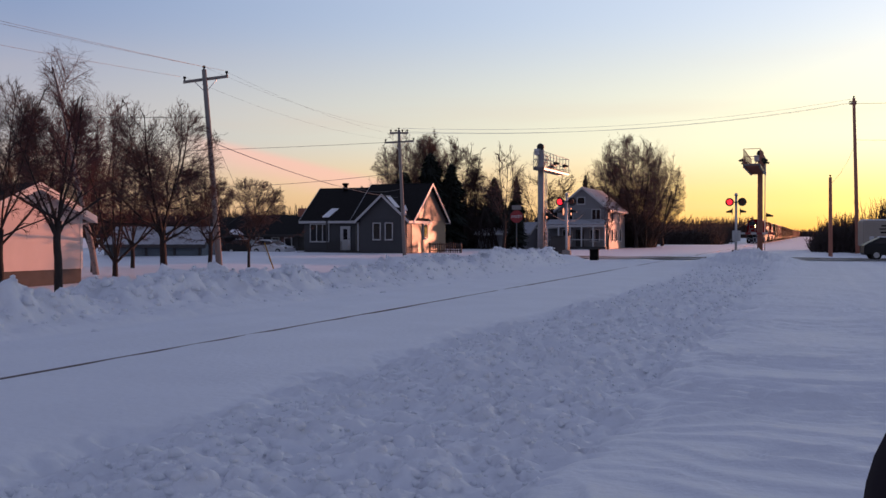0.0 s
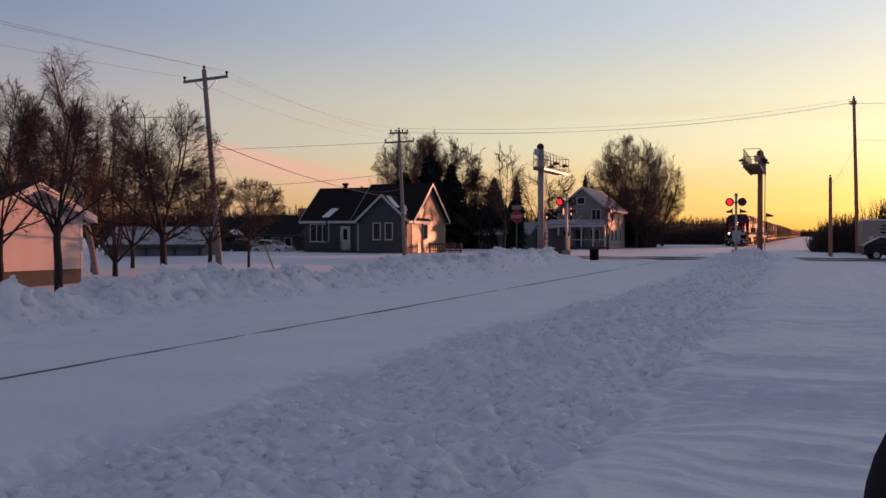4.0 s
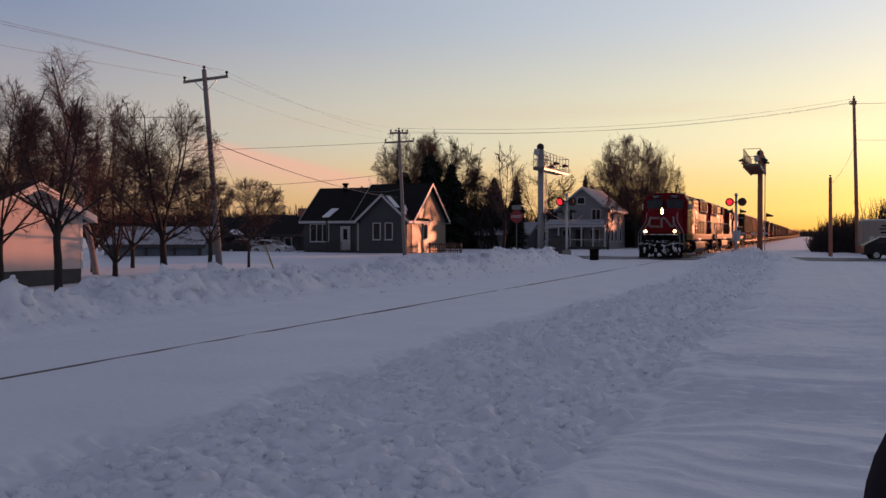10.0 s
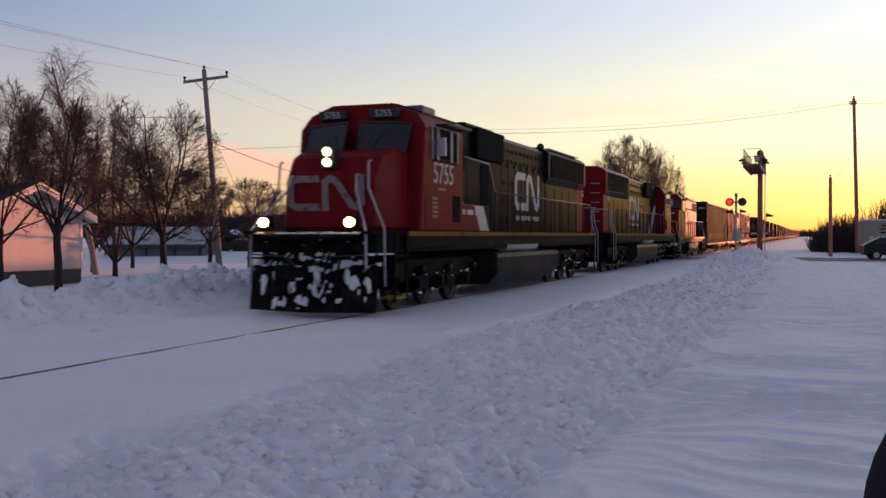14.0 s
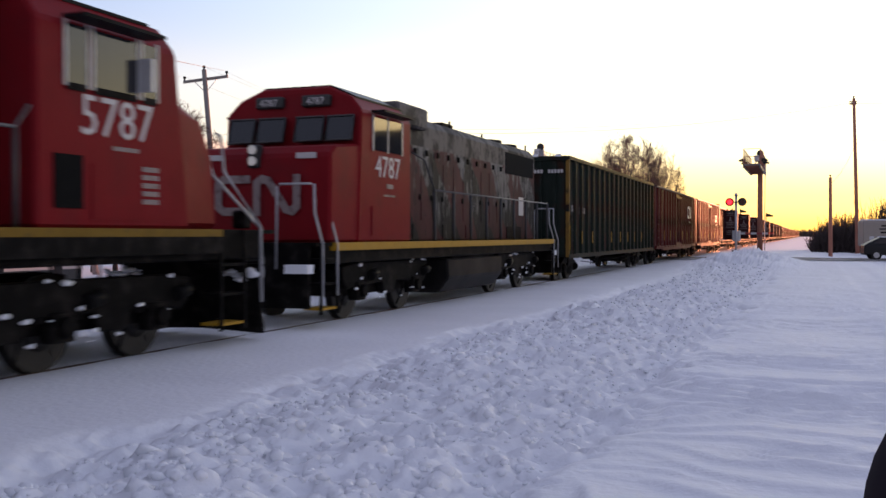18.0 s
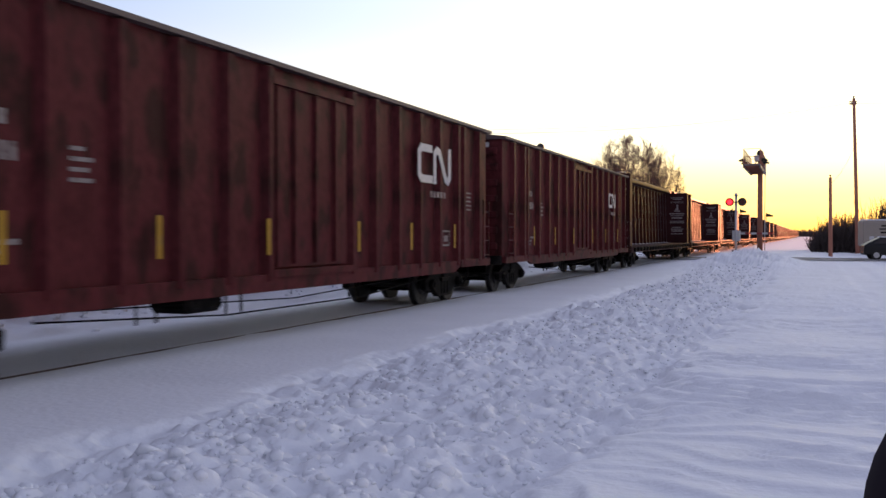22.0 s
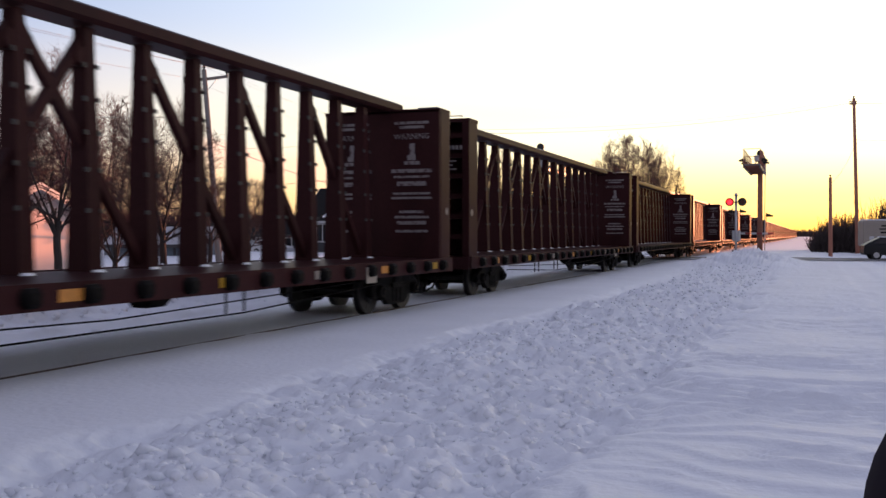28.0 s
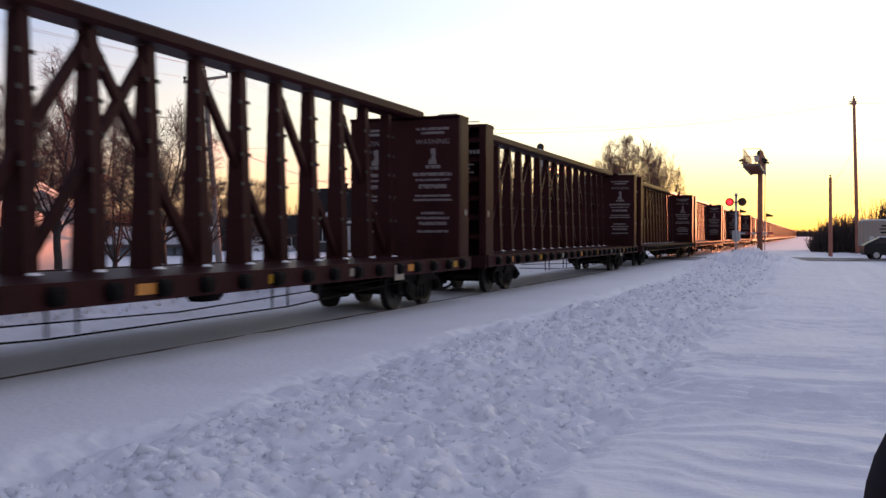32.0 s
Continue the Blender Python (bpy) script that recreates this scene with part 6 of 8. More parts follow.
def bare_tree(name, x, y, z, height, seed, label, trunk_mat, twig_mat, fork=0.24, lean=(0.0, 0.0), r=0.16, wide=0.3, droop=0.0, limbs=7, dens=1.0, thick=1.0, group="", leader=False, low=None):
    """A leafless tree inside a round uneven crown: trunk, rising limbs, three orders of branches down to fine twigs."""
    rng = random.Random(seed)
    root = empty(name, pose(x, y, z), label, "tree", group)
    trunk, limb, twig = [], [], []
    zl = height * (fork * 0.8 if low is None else low)
    zc, rz, rr = (zl + height) / 2, (height - zl) / 2, height * wide

    def inside(p):
        h = math.hypot(p.x, p.y)
        k = 1.0 + 0.28 * noise.noise(Vector((p.x * 0.9 + seed * 7.1, p.y * 0.9, p.z * 0.8)))
        return (h / rr) ** 2 + ((p.z - zc) / rz) ** 2 < k

    def rand_dir(d, ang):
        a = d.orthogonal().normalized()
        a.rotate(Matrix.Rotation(rng.uniform(0, 2 * math.pi), 3, d))
        return (d * math.cos(ang) + a * math.sin(ang)).normalized()

    def shoot(p, d, length, r0, level, store):
        n = (7, 8, 6, 4, 2)[level]
        step = length / n
        for i in range(n):
            bend = (0.06, 0.08, 0.09, 0.10, 0.11)[level]
            up = (0.05, 0.045, 0.05, 0.05, 0.04)[level] - droop * (0, 0.0, 0.12, 0.55, 0.9)[level]
            d = (d + Vector((rng.gauss(0, bend), rng.gauss(0, bend), rng.gauss(0, bend) + up))).normalized()
            q = p + d * step
            ra, rb = r0 * (1 - 0.86 * i / n), r0 * (1 - 0.86 * (i + 1) / n)
            low_r = 0.005 * thick
            store.append((p, q, max(ra, low_r), max(rb, low_r * 0.8), (7, 6, 4, 3, 3)[level]))
            if level < 4 and (i > 0 or level > 1):
                m = (0, 1.7, 1.75, 1.75)[level] * dens
                m = int(m) + (rng.random() < m - int(m))
                for _ in range(m):
                    b = p.lerp(q, rng.random())
                    dd = rand_dir(d, rng.uniform(0.5, 1.15))
                    out = Vector((b.x, b.y, (b.z - zc) * 0.6))
                    if out.length > 0.1:
                        dd = (dd + out.normalized() * 0.38).normalized()
                    lg = (0, height * rng.uniform(0.16, 0.30), height * rng.uniform(0.08, 0.15), height * rng.uniform(0.035, 0.07))[level]
                    shoot(b, dd, lg * (1 + droop * (level > 2)), max(rb * 0.55, (0.02, 0.013, 0.0075, 0.005)[level] * thick), level + 1, limb if level < 2 else twig)
            p = q
            if level > 0 and p.z > zl and not inside(p) or level > 1 and p.z < zl:
                break

    top = height * (0.9 if leader else fork)
    n = 9
    p, d = Vector((0, 0, -0.5)), Vector((0, 0, 1))
    pts = [p]
    for i in range(n):
        d = (d + Vector((rng.gauss(0, 0.045), rng.gauss(0, 0.045), 0.12))).normalized()
        q = pts[-1] + d * (top + 0.5) / n
        e = 0.85 if leader else 0.3
        trunk.append((pts[-1], q, r * (1.15 - e * i / n), r * (1.15 - e * (i + 1) / n), 10))
        pts.append(q)
    if leader:
        for k in range(limbs * 3):
            f = 0.3 + 0.68 * k / (limbs * 3)
            base = pts[int(f * n)].lerp(pts[min(n, int(f * n) + 1)], f * n - int(f * n))
            shoot(base, rand_dir(Vector((0, 0, 1)), rng.uniform(0.35, 0.9)), height * (1.1 - f) * rng.uniform(0.3, 0.5), r * 0.34 * (1.15 - f), 1, limb)
    else:
        for k in range(limbs):
            a = 2 * math.pi * (k + rng.uniform(-0.3, 0.3)) / limbs
            ang = math.atan2(rr, rz) * (0.2 + 1.6 * ((k * 0.618 + 0.2) % 1.0))
            dd = Vector((math.cos(a) * math.sin(ang), math.sin(a) * math.sin(ang), math.cos(ang)))
            shoot(pts[-1 - (k % 3)], dd, (height - pts[-1].z) * 1.15, r * rng.uniform(0.3, 0.48), 1, limb)
    for store in (trunk, limb, twig):
        for i, (p, q, ra, rb, m) in enumerate(store):
            store[i] = (p + Vector((lean[0], lean[1], 0)) * max(p.z, 0), q + Vector((lean[0], lean[1], 0)) * max(q.z, 0), ra, rb, m)
    bars_mesh(trunk, "trunk", trunk_mat, root)
    bars_mesh(limb, "branchwork", trunk_mat if not leader else twig_mat, root)
    bars_mesh(twig, "crown", twig_mat, root, "crown of fine bare twigs", "stuff")
    return root


def spruce(x, y, z, height, r, seed, label, full=0.62):
    """A conifer: trunk and drooping whorls of needle blades with gaps."""
    rng = random.Random(seed)
    root = empty("spruce_tree", pose(x, y, z), label, "tree")
    bars_mesh([(Vector((0, 0, -0.3)), Vector((0, 0, height * 0.97)), 0.16, 0.02, 7)], "trunk", M_BARK, root)
    co, fa = [], []
    for k in range(int(height * 240)):
        f = rng.random() ** 0.8
        zz = height * (0.06 + 0.93 * f)
        rad = r * (1 - f) ** full * rng.uniform(0.4, 1.12) + 0.05
        a = rng.uniform(0, 2 * math.pi)
        rad *= 0.9 + 0.55 * noise.noise(Vector((math.cos(a) * 1.3 + seed, math.sin(a) * 1.3, zz * 0.9)))
        w = 0.09 + 0.11 * (1 - f)
        c, s = math.cos(a), math.sin(a)
        r0 = rad * rng.uniform(0.1, 0.5)
        drop = rad * rng.uniform(0.15, 0.4)
        i = len(co)
        co += [(c * r0, s * r0, zz), (c * rad * 0.75 - s * w, s * rad * 0.75 + c * w, zz - drop * 0.6), (c * rad, s * rad, zz - drop), (c * rad * 0.75 + s * w, s * rad * 0.75 - c * w, zz - drop * 0.6), (c * rad * 0.6, s * rad * 0.6, zz - drop * 0.9)]
        fa += [(i, i + 1, i + 2), (i, i + 2, i + 3), (i, i + 1, i + 4), (i, i + 4, i + 3)]
    me = bpy.data.meshes.new("crown")
    me.from_pydata(co, [], fa)
    me.materials.append(M_SPRUCE)
    tagged(new("crown", me), "dark needle boughs", kind="stuff").parent = root
    return root


def thicket(name, label, x0, x1, y0, y1, hmin, hmax, n, seed, material, z=0.0, w=0.05, jit=0.35, profile=None):
    """A mass of upright bare stems, too many to count."""
    rng = random.Random(seed)
    segs = []
    for _ in range(n):
        u = rng.random()
        x = x0 + (x1 - x0) * u
        y = rng.uniform(y0, y1)
        h = rng.uniform(hmin, hmax) * (profile(u) if profile else 1.0)
        p = Vector((x, y, z - 0.2))
        q = p + Vector((rng.gauss(0, jit) * h * 0.4, rng.gauss(0, jit) * h * 0.4, h * 0.55))
        t = q + Vector((rng.gauss(0, jit) * h * 0.3, rng.gauss(0, jit) * h * 0.3, h * 0.45))
        segs.append((p, q, w, w * 0.7, 3))
        segs.append((q, t, w * 0.7, w * 0.2, 3))
        for _k in range(3):
            b = p.lerp(q, rng.uniform(0.3, 1.0))
            segs.append((b, b + Vector((rng.gauss(0, 0.35) * h * 0.6, rng.gauss(0, 0.35) * h * 0.6, h * rng.uniform(0.1, 0.35))), w * 0.5, w * 0.15, 3))
    ob = bars_mesh(segs, name, material, None)
    return tagged(ob, label, "bushes", kind="stuff")


GT = "row of bare trees by the road"
GF = "tall bare trees behind the houses"
bare_tree("bare_tree", -26.42, 26.37, -0.35, 7.21, 11, "bare dark-barked tree beside the cream garage", M_BARK, M_TWIG, wide=0.230, low=0.452, fork=0.3, r=0.104, limbs=10, group=GT, thick=1.15, dens=1.40)
bare_tree("bare_tree", -24.53, 27.08, -0.35, 6.86, 12, "bare dark-barked tree in front of the garage wall", M_BARK, M_TWIGRED, wide=0.200, low=0.476, fork=0.36, r=0.136, limbs=10, group=GT, thick=1.15, dens=1.40)
bare_tree("bare_tree", -31.38, 38.39, -0.35, 6.91, 13, "bare forked tree with two dark stems", M_BARK, M_TWIGRED, wide=0.222, low=0.327, fork=0.1, r=0.136, limbs=8, group=GT, thick=1.15, dens=1.45)
bare_tree("bare_tree", -28.56, 38.39, -0.35, 8.11, 14, "bare round-crowned tree with dark spreading limbs", M_BARK, M_TWIG, wide=0.339, low=0.321, fork=0.27, r=0.160, limbs=12, group=GT, thick=1.15, dens=1.45)
bare_tree("bare_tree", -26.51, 39.16, -0.35, 4.58, 15, "small bare tree next to the utility pole", M_BARK, M_TWIG, wide=0.235, low=0.463, fork=0.42, r=0.104, limbs=8, group=GT, thick=1.15, dens=1.40)
bare_tree("bare_tree", -29.63, 47.60, -0.35, 5.16, 16, "small round-crowned bare tree on the lawn", M_BARK, M_TWIG, wide=0.382, low=0.448, fork=0.3, r=0.080, limbs=10, group=GT, thick=1.15, dens=1.45)
bare_tree("birch_tree", -34.25, 40.51, -0.35, 11.67, 17, "tall pale-barked birch with drooping bare twigs", M_BIRCH, M_TWIGRED, wide=0.12, low=0.382, leader=True, droop=0.6, limbs=6, r=0.15, lean=(-0.13, -0.049), dens=0.62, fork=0.4)
bare_tree("bare_tree", -37.20, 43.68, -0.35, 9.84, 18, "dense reddish bare tree behind the garage", M_BARK, M_TWIGRED, wide=0.222, low=0.250, fork=0.15, r=0.160, limbs=13, thick=1.4, dens=1.55)
bare_tree("bare_tree", -39.98, 43.70, -0.35, 9.35, 19, "tall bare tree behind the garage roof", M_BARK, M_TWIGRED, wide=0.230, low=0.265, fork=0.2, r=0.160, limbs=11, thick=1.2, dens=1.40)
bare_tree("bare_tree", -39.05, 49.39, -0.35, 7.58, 20, "reddish bare tree in the back garden", M_BARK, M_TWIGRED, wide=0.258, low=0.287, fork=0.2, r=0.120, limbs=10, thick=1.3, dens=1.50)
bare_tree("bare_tree", -43.45, 44.53, -0.35, 10.11, 21, "tall bare tree behind the garage roof", M_BARK, M_TWIG, wide=0.256, low=0.279, fork=0.25, r=0.144, limbs=11, thick=1.2, dens=1.40)
bare_tree("bare_tree", -52.73, 74.18, -0.35, 7.90, 22, "bare tree in a far back garden", M_BARK, M_TWIGRED, wide=0.507, low=0.353, fork=0.2, r=0.144, limbs=10, thick=1.8, dens=1.45)
bare_tree("bare_tree", -47.27, 108.29, 0.00, 11.98, 31, "tall bare tree behind the grey house", M_BARK, M_TWIG, wide=0.244, low=0.342, fork=0.16, r=0.24, limbs=12, thick=2.16, dens=1.52, group=GF)
bare_tree("bare_tree", -46.98, 114.81, 0.00, 14.10, 32, "tall bare tree behind the grey house", M_BARK, M_TWIG, wide=0.274, low=0.300, fork=0.16, r=0.24, limbs=12, thick=2.16, dens=1.52, group=GF)
bare_tree("bare_tree", -43.76, 113.89, 0.00, 14.11, 33, "tall bare tree behind the grey house", M_BARK, M_TWIG, wide=0.281, low=0.296, fork=0.16, r=0.24, limbs=12, thick=2.16, dens=1.52, group=GF)
bare_tree("bare_tree", -40.24, 113.07, 0.00, 12.37, 34, "tall bare tree behind the grey house", M_BARK, M_TWIG, wide=0.253, low=0.335, fork=0.16, r=0.24, limbs=12, thick=2.16, dens=1.52, group=GF)
bare_tree("bare_tree", -37.96, 111.79, 0.00, 9.58, 35, "tall bare tree behind the grey house", M_BARK, M_TWIG, wide=0.224, low=0.427, fork=0.16, r=0.24, limbs=12, thick=2.16, dens=1.52, group=GF)
bare_tree("bare_tree", -27.93, 91.00, 0.00, 10.40, 36, "slender bare tree near the stop sign", M_BARK, M_TWIG, wide=0.203, low=0.320, fork=0.3, r=0.15, limbs=6, thick=2.16, dens=1.02)
bare_tree("bare_tree", -30.26, 114.69, 0.00, 10.61, 37, "bare tree behind the crossing mast", M_BARK, M_TWIG, wide=0.362, low=0.321, fork=0.25, r=0.16, limbs=8, thick=2.40, dens=1.07)
bare_tree("bare_tree", -28.65, 122.78, 0.00, 10.06, 38, "bare tree behind the crossing mast", M_BARK, M_TWIG, wide=0.283, low=0.350, fork=0.25, r=0.16, limbs=7, thick=2.40, dens=1.07)
bare_tree("bare_tree", -27.67, 139.17, 0.00, 13.35, 41, "tall bare tree beside the white house", M_BARK, M_TWIG, wide=0.232, low=0.250, fork=0.14, r=0.24, limbs=12, thick=1.75, dens=1.52, group=GF)
bare_tree("bare_tree", -26.35, 143.94, 0.00, 15.86, 42, "tall bare tree beside the white house", M_BARK, M_TWIG, wide=0.249, low=0.214, fork=0.14, r=0.24, limbs=12, thick=1.75, dens=1.52, group=GF)
bare_tree("bare_tree", -20.1, 121.4, 0.00, 13.5, 43, "tall bare tree beside the white house", M_BARK, M_TWIG, wide=0.268, low=0.211, fork=0.14, r=0.24, limbs=12, thick=1.75, dens=1.52, group=GF)
bare_tree("bare_tree", -21.49, 144.70, 0.00, 15.68, 44, "tall bare tree beside the white house", M_BARK, M_TWIG, wide=0.250, low=0.215, fork=0.14, r=0.24, limbs=12, thick=1.75, dens=1.52, group=GF)
bare_tree("bare_tree", -19.89, 143.17, 0.00, 11.96, 46, "tall bare tree beside the white house", M_BARK, M_TWIG, wide=0.261, low=0.280, fork=0.14, r=0.24, limbs=12, thick=1.75, dens=1.52, group=GF)
bare_tree("bare_tree", -20.6, 106.0, 0.00, 6.08, 45, "young bare tree by the white house", M_BARK, M_TWIG, wide=0.185, low=0.432, fork=0.3, r=0.09, limbs=5, thick=1.92, dens=1.02)
for x, y, h, r, sd, fl in ((-44.0, 104, 9.0, 3.2, 51, .5), (-41.8, 107, 11.4, 3.4, 52, .42), (-39.6, 108, 10.2, 3.0, 53, .5), (-35.2, 111, 8.6, 3.0, 54, .6), (-33.2, 113, 6.2, 3.0, 55, .5), (-31.0, 106, 8.4, 1.8, 56, .8), (-27.0, 124, 9.5, 1.8, 57, .7), (-47.0, 99, 7.2, 1.3, 58, .7), (-45.4, 100, 7.0, 1.3, 59, .7), (-23.4, 132, 8.4, 3.2, 61, .5)):
    spruce(x, y, 0, h, r, sd, "dark green spruce behind the houses", fl)

# distant and low growth
thicket("bushes", "dark brown bare bushes beside the track", 0.3, 6.5, 96, 116, 2.2, 3.6, 900, 71, M_BUSH, w=0.06, profile=lambda u: 0.3 + 0.85 * math.sin(math.pi * min(1, u * 0.8 + 0.08)))
thicket("bushes", "dark bare brush along the far side of the track", -34, -13.6, 165, 190, 2.2, 3.9, 1500, 72, M_BUSH, w=0.08, jit=0.6)
thicket("bushes", "dark bare brush beyond the crossing", -60, -16, 200, 240, 2.4, 4.6, 1500, 73, M_BUSH, w=0.11, jit=0.6)
thicket("bushes", "dark tangled brush behind the grey house", -43, -32.5, 108, 116, 4.5, 8.5, 900, 80, M_BUSH, w=0.08, profile=lambda u: 1.05 - 0.45 * u)
thicket("bushes", "dark tangled brush beside the white house", -23.0, -18.8, 123, 129, 2.8, 6.4, 450, 81, M_BUSH, w=0.08)
thicket("bushes", "dark reddish brush behind the sheds", -78, -44, 93, 97, 3.4, 5.2, 1300, 82, M_BUSH, w=0.07)
thicket("far_woods", "far belt of bare woods on the horizon", -420, -80, 380, 470, 8, 13, 1500, 74, M_BUSH, w=0.5)
thicket("far_woods", "far belt of bare woods on the horizon", -80, -24, 520, 600, 7, 12, 700, 75, M_BUSH, w=0.4)
thicket("far_woods", "far trees at the end of the line", -30, 140, 980, 1100, 4, 8, 900, 76, M_BUSH, w=0.9)
thicket("far_woods", "far belt of bare woods on the horizon", -900, -380, 300, 480, 8, 14, 800, 77, M_BUSH, w=0.8)
thicket("bushes", "tall bare bush behind the trailer", 6.2, 10.0, 100, 110, 4.0, 5.6, 380, 78, M_BUSH, w=0.05)
thicket("bushes", "bare hedge behind the gardens", -85, -46, 98, 106, 3.0, 4.6, 900, 79, M_BUSH, w=0.1)


# ---- buildings ----
def gable_roof(root, x0, x1, y0, y1, ze, zr, along_x, over, material, trim, thick=0.14, label=""):
    """Two roof slopes with overhang, plus pale rake and eave boards as parts."""
    if along_x:
        ym = (y0 + y1) / 2
        for s, ya in ((-1, y0), (1, y1)):
            k = (zr - ze) / abs(ym - ya)
            bm = bmesh.new()
            yo = ya + s * over
            zo = ze - k * over
            prism(bm, [(ym, zr), (yo, zo), (yo, zo + thick), (ym, zr + thick)], "x", x0 - over, x1 + over)
            rf = part("roof", bm, material, root, label)
            boxpart("eave_board", (x0 - over, x1 + over, min(yo, yo + s * 0.03), max(yo, yo + s * 0.03), zo - 0.08, zo + thick), trim, rf)
            for xa in (x0 - over - 0.04, x1 + over):
                bm = bmesh.new()
                prism(bm, [(ym, zr - 0.1), (yo, zo - 0.1), (yo, zo + thick + 0.02), (ym, zr + thick + 0.02)], "x", xa, xa + 0.04)
                part("rake_board", bm, trim, rf)
    else:
        xm = (x0 + x1) / 2
        for s, xa in ((-1, x0), (1, x1)):
            k = (zr - ze) / abs(xm - xa)
            bm = bmesh.new()
            xo = xa + s * over
            zo = ze - k * over
            prism(bm, [(xm, zr), (xo, zo), (xo, zo + thick), (xm, zr + thick)], "y", y0 - over, y1 + over)
            rf = part("roof", bm, material, root, label)
            boxpart("eave_board", (min(xo, xo + s * 0.03), max(xo, xo + s * 0.03), y0 - over, y1 + over, zo - 0.08, zo + thick), trim, rf)
            for ya in (y0 - over - 0.04, y1 + over):
                bm = bmesh.new()
                prism(bm, [(xm, zr - 0.1), (xo, zo - 0.1), (xo, zo + thick + 0.02), (xm, zr + thick + 0.02)], "y", ya, ya + 0.04)
                part("rake_board", bm, trim, rf)


def gable_walls(root, x0, x1, y0, y1, z0, ze, zr, along_x, material, label=""):
    bm = bmesh.new()
    if along_x:
        prism(bm, [(y0, z0), (y1, z0), (y1, ze), ((y0 + y1) / 2, zr), (y0, ze)], "x", x0, x1)
    else:
        prism(bm, [(x0, z0), (x1, z0), (x1, ze), ((x0 + x1) / 2, zr), (x0, ze)], "y", y0, y1)
    return part("wall", bm, material, root, label)


def siding(wall, x0, x1, y, z0, z1, material, step=0.2, face=-1):
    """Lapped boards on a wall that faces along Y."""
    z = z0
    while z < z1 - 0.02:
        bm = bmesh.new()
        zz = min(z + step, z1)
        prism(bm, [(y, z), (y + face * 0.022, z), (y + face * 0.004, zz), (y, zz)], "x", x0, x1)
        part("siding_board", bm, material, wall)
        z += step


def siding_x(wall, x, y0, y1, z0, z1, material, step=0.2):
    z = z0
    while z < z1 - 0.02:
        bm = bmesh.new()
        zz = min(z + step, z1)
        prism(bm, [(x, z), (x + 0.022, z), (x + 0.004, zz), (x, zz)], "y", y0, y1)
        part("siding_board", bm, material, wall)
        z += step


def window(root, x0, x1, y, z0, z1, panes=1, name="window", face=-1):
    """A window in a wall that faces along Y: frame, sill, panes."""
    w = boxpart(name, (x0, x1, min(y, y + face * 0.03), max(y, y + face * 0.03), z0, z1), M_GLASS, root, "dark window with white frame")
    f = 0.08
    a, b = min(y, y + face * 0.07), max(y, y + face * 0.07)
    boxpart("window_frame", (x0 - f, x0, a, b, z0 - f, z1 + f), M_TRIM, w)
    boxpart("window_frame", (x1, x1 + f, a, b, z0 - f, z1 + f), M_TRIM, w)
    boxpart("window_frame", (x0, x1, a, b, z1, z1 + f), M_TRIM, w)
    boxpart("window_sill", (x0 - f, x1 + f, a - 0.03, b + 0.03, z0 - f - 0.03, z0), M_TRIM, w)
    for k in range(1, panes):
        xm = x0 + (x1 - x0) * k / panes
        boxpart("mullion", (xm - 0.04, xm + 0.04, a, b, z0, z1), M_TRIM, w)
    return w


def window_x(root, x, y0, y1, z0, z1, material):
    w = boxpart("window", (x, x + 0.03, y0, y1, z0, z1), material, root, "window with pale frame")
    for a, b in ((y0 - 0.08, y0), (y1, y1 + 0.08)):
        boxpart("window_frame", (x, x + 0.07, a, b, z0 - 0.08, z1 + 0.08), M_TRIM, w)
    boxpart("window_sill", (x, x + 0.1, y0, y1, z0 - 0.1, z0), M_TRIM, w)
    return w


def door(root, x0, x1, y, z0, z1, material, face=-1):
    d = boxpart("door", (x0, x1, min(y, y + face * 0.06), max(y, y + face * 0.06), z0, z1), material, root, "white panelled door")
    xm = (x0 + x1) / 2
    boxpart("door_pane", (xm - 0.2, xm + 0.2, min(y + face * 0.06, y + face * 0.07), max(y + face * 0.06, y + face * 0.07), z0 + 0.95, z1 - 0.25), M_GLASS, d)
    boxpart("door_handle", (x1 - 0.16, x1 - 0.1, min(y + face * 0.06, y + face * 0.12), max(y + face * 0.06, y + face * 0.12), z0 + 0.95, z0 + 1.05), M_CHROME, d)
    return d


def snow_patch(root, pts, name="roof_snow"):
    """A thin quilt of snow over four roof points."""
    bm = bmesh.new()
    A = [bm.verts.new(p) for p in pts]
    B = [bm.verts.new((p[0], p[1], p[2] + 0.06)) for p in pts]
    n = len(pts)
    for i in range(n):
        bm.faces.new((A[i], A[(i + 1) % n], B[(i + 1) % n], B[i]))
    bm.faces.new(A[::-1])
    bm.faces.new(B)
    return part(name, bm, M_ROOFSNOW, root, "patch of snow on the roof")


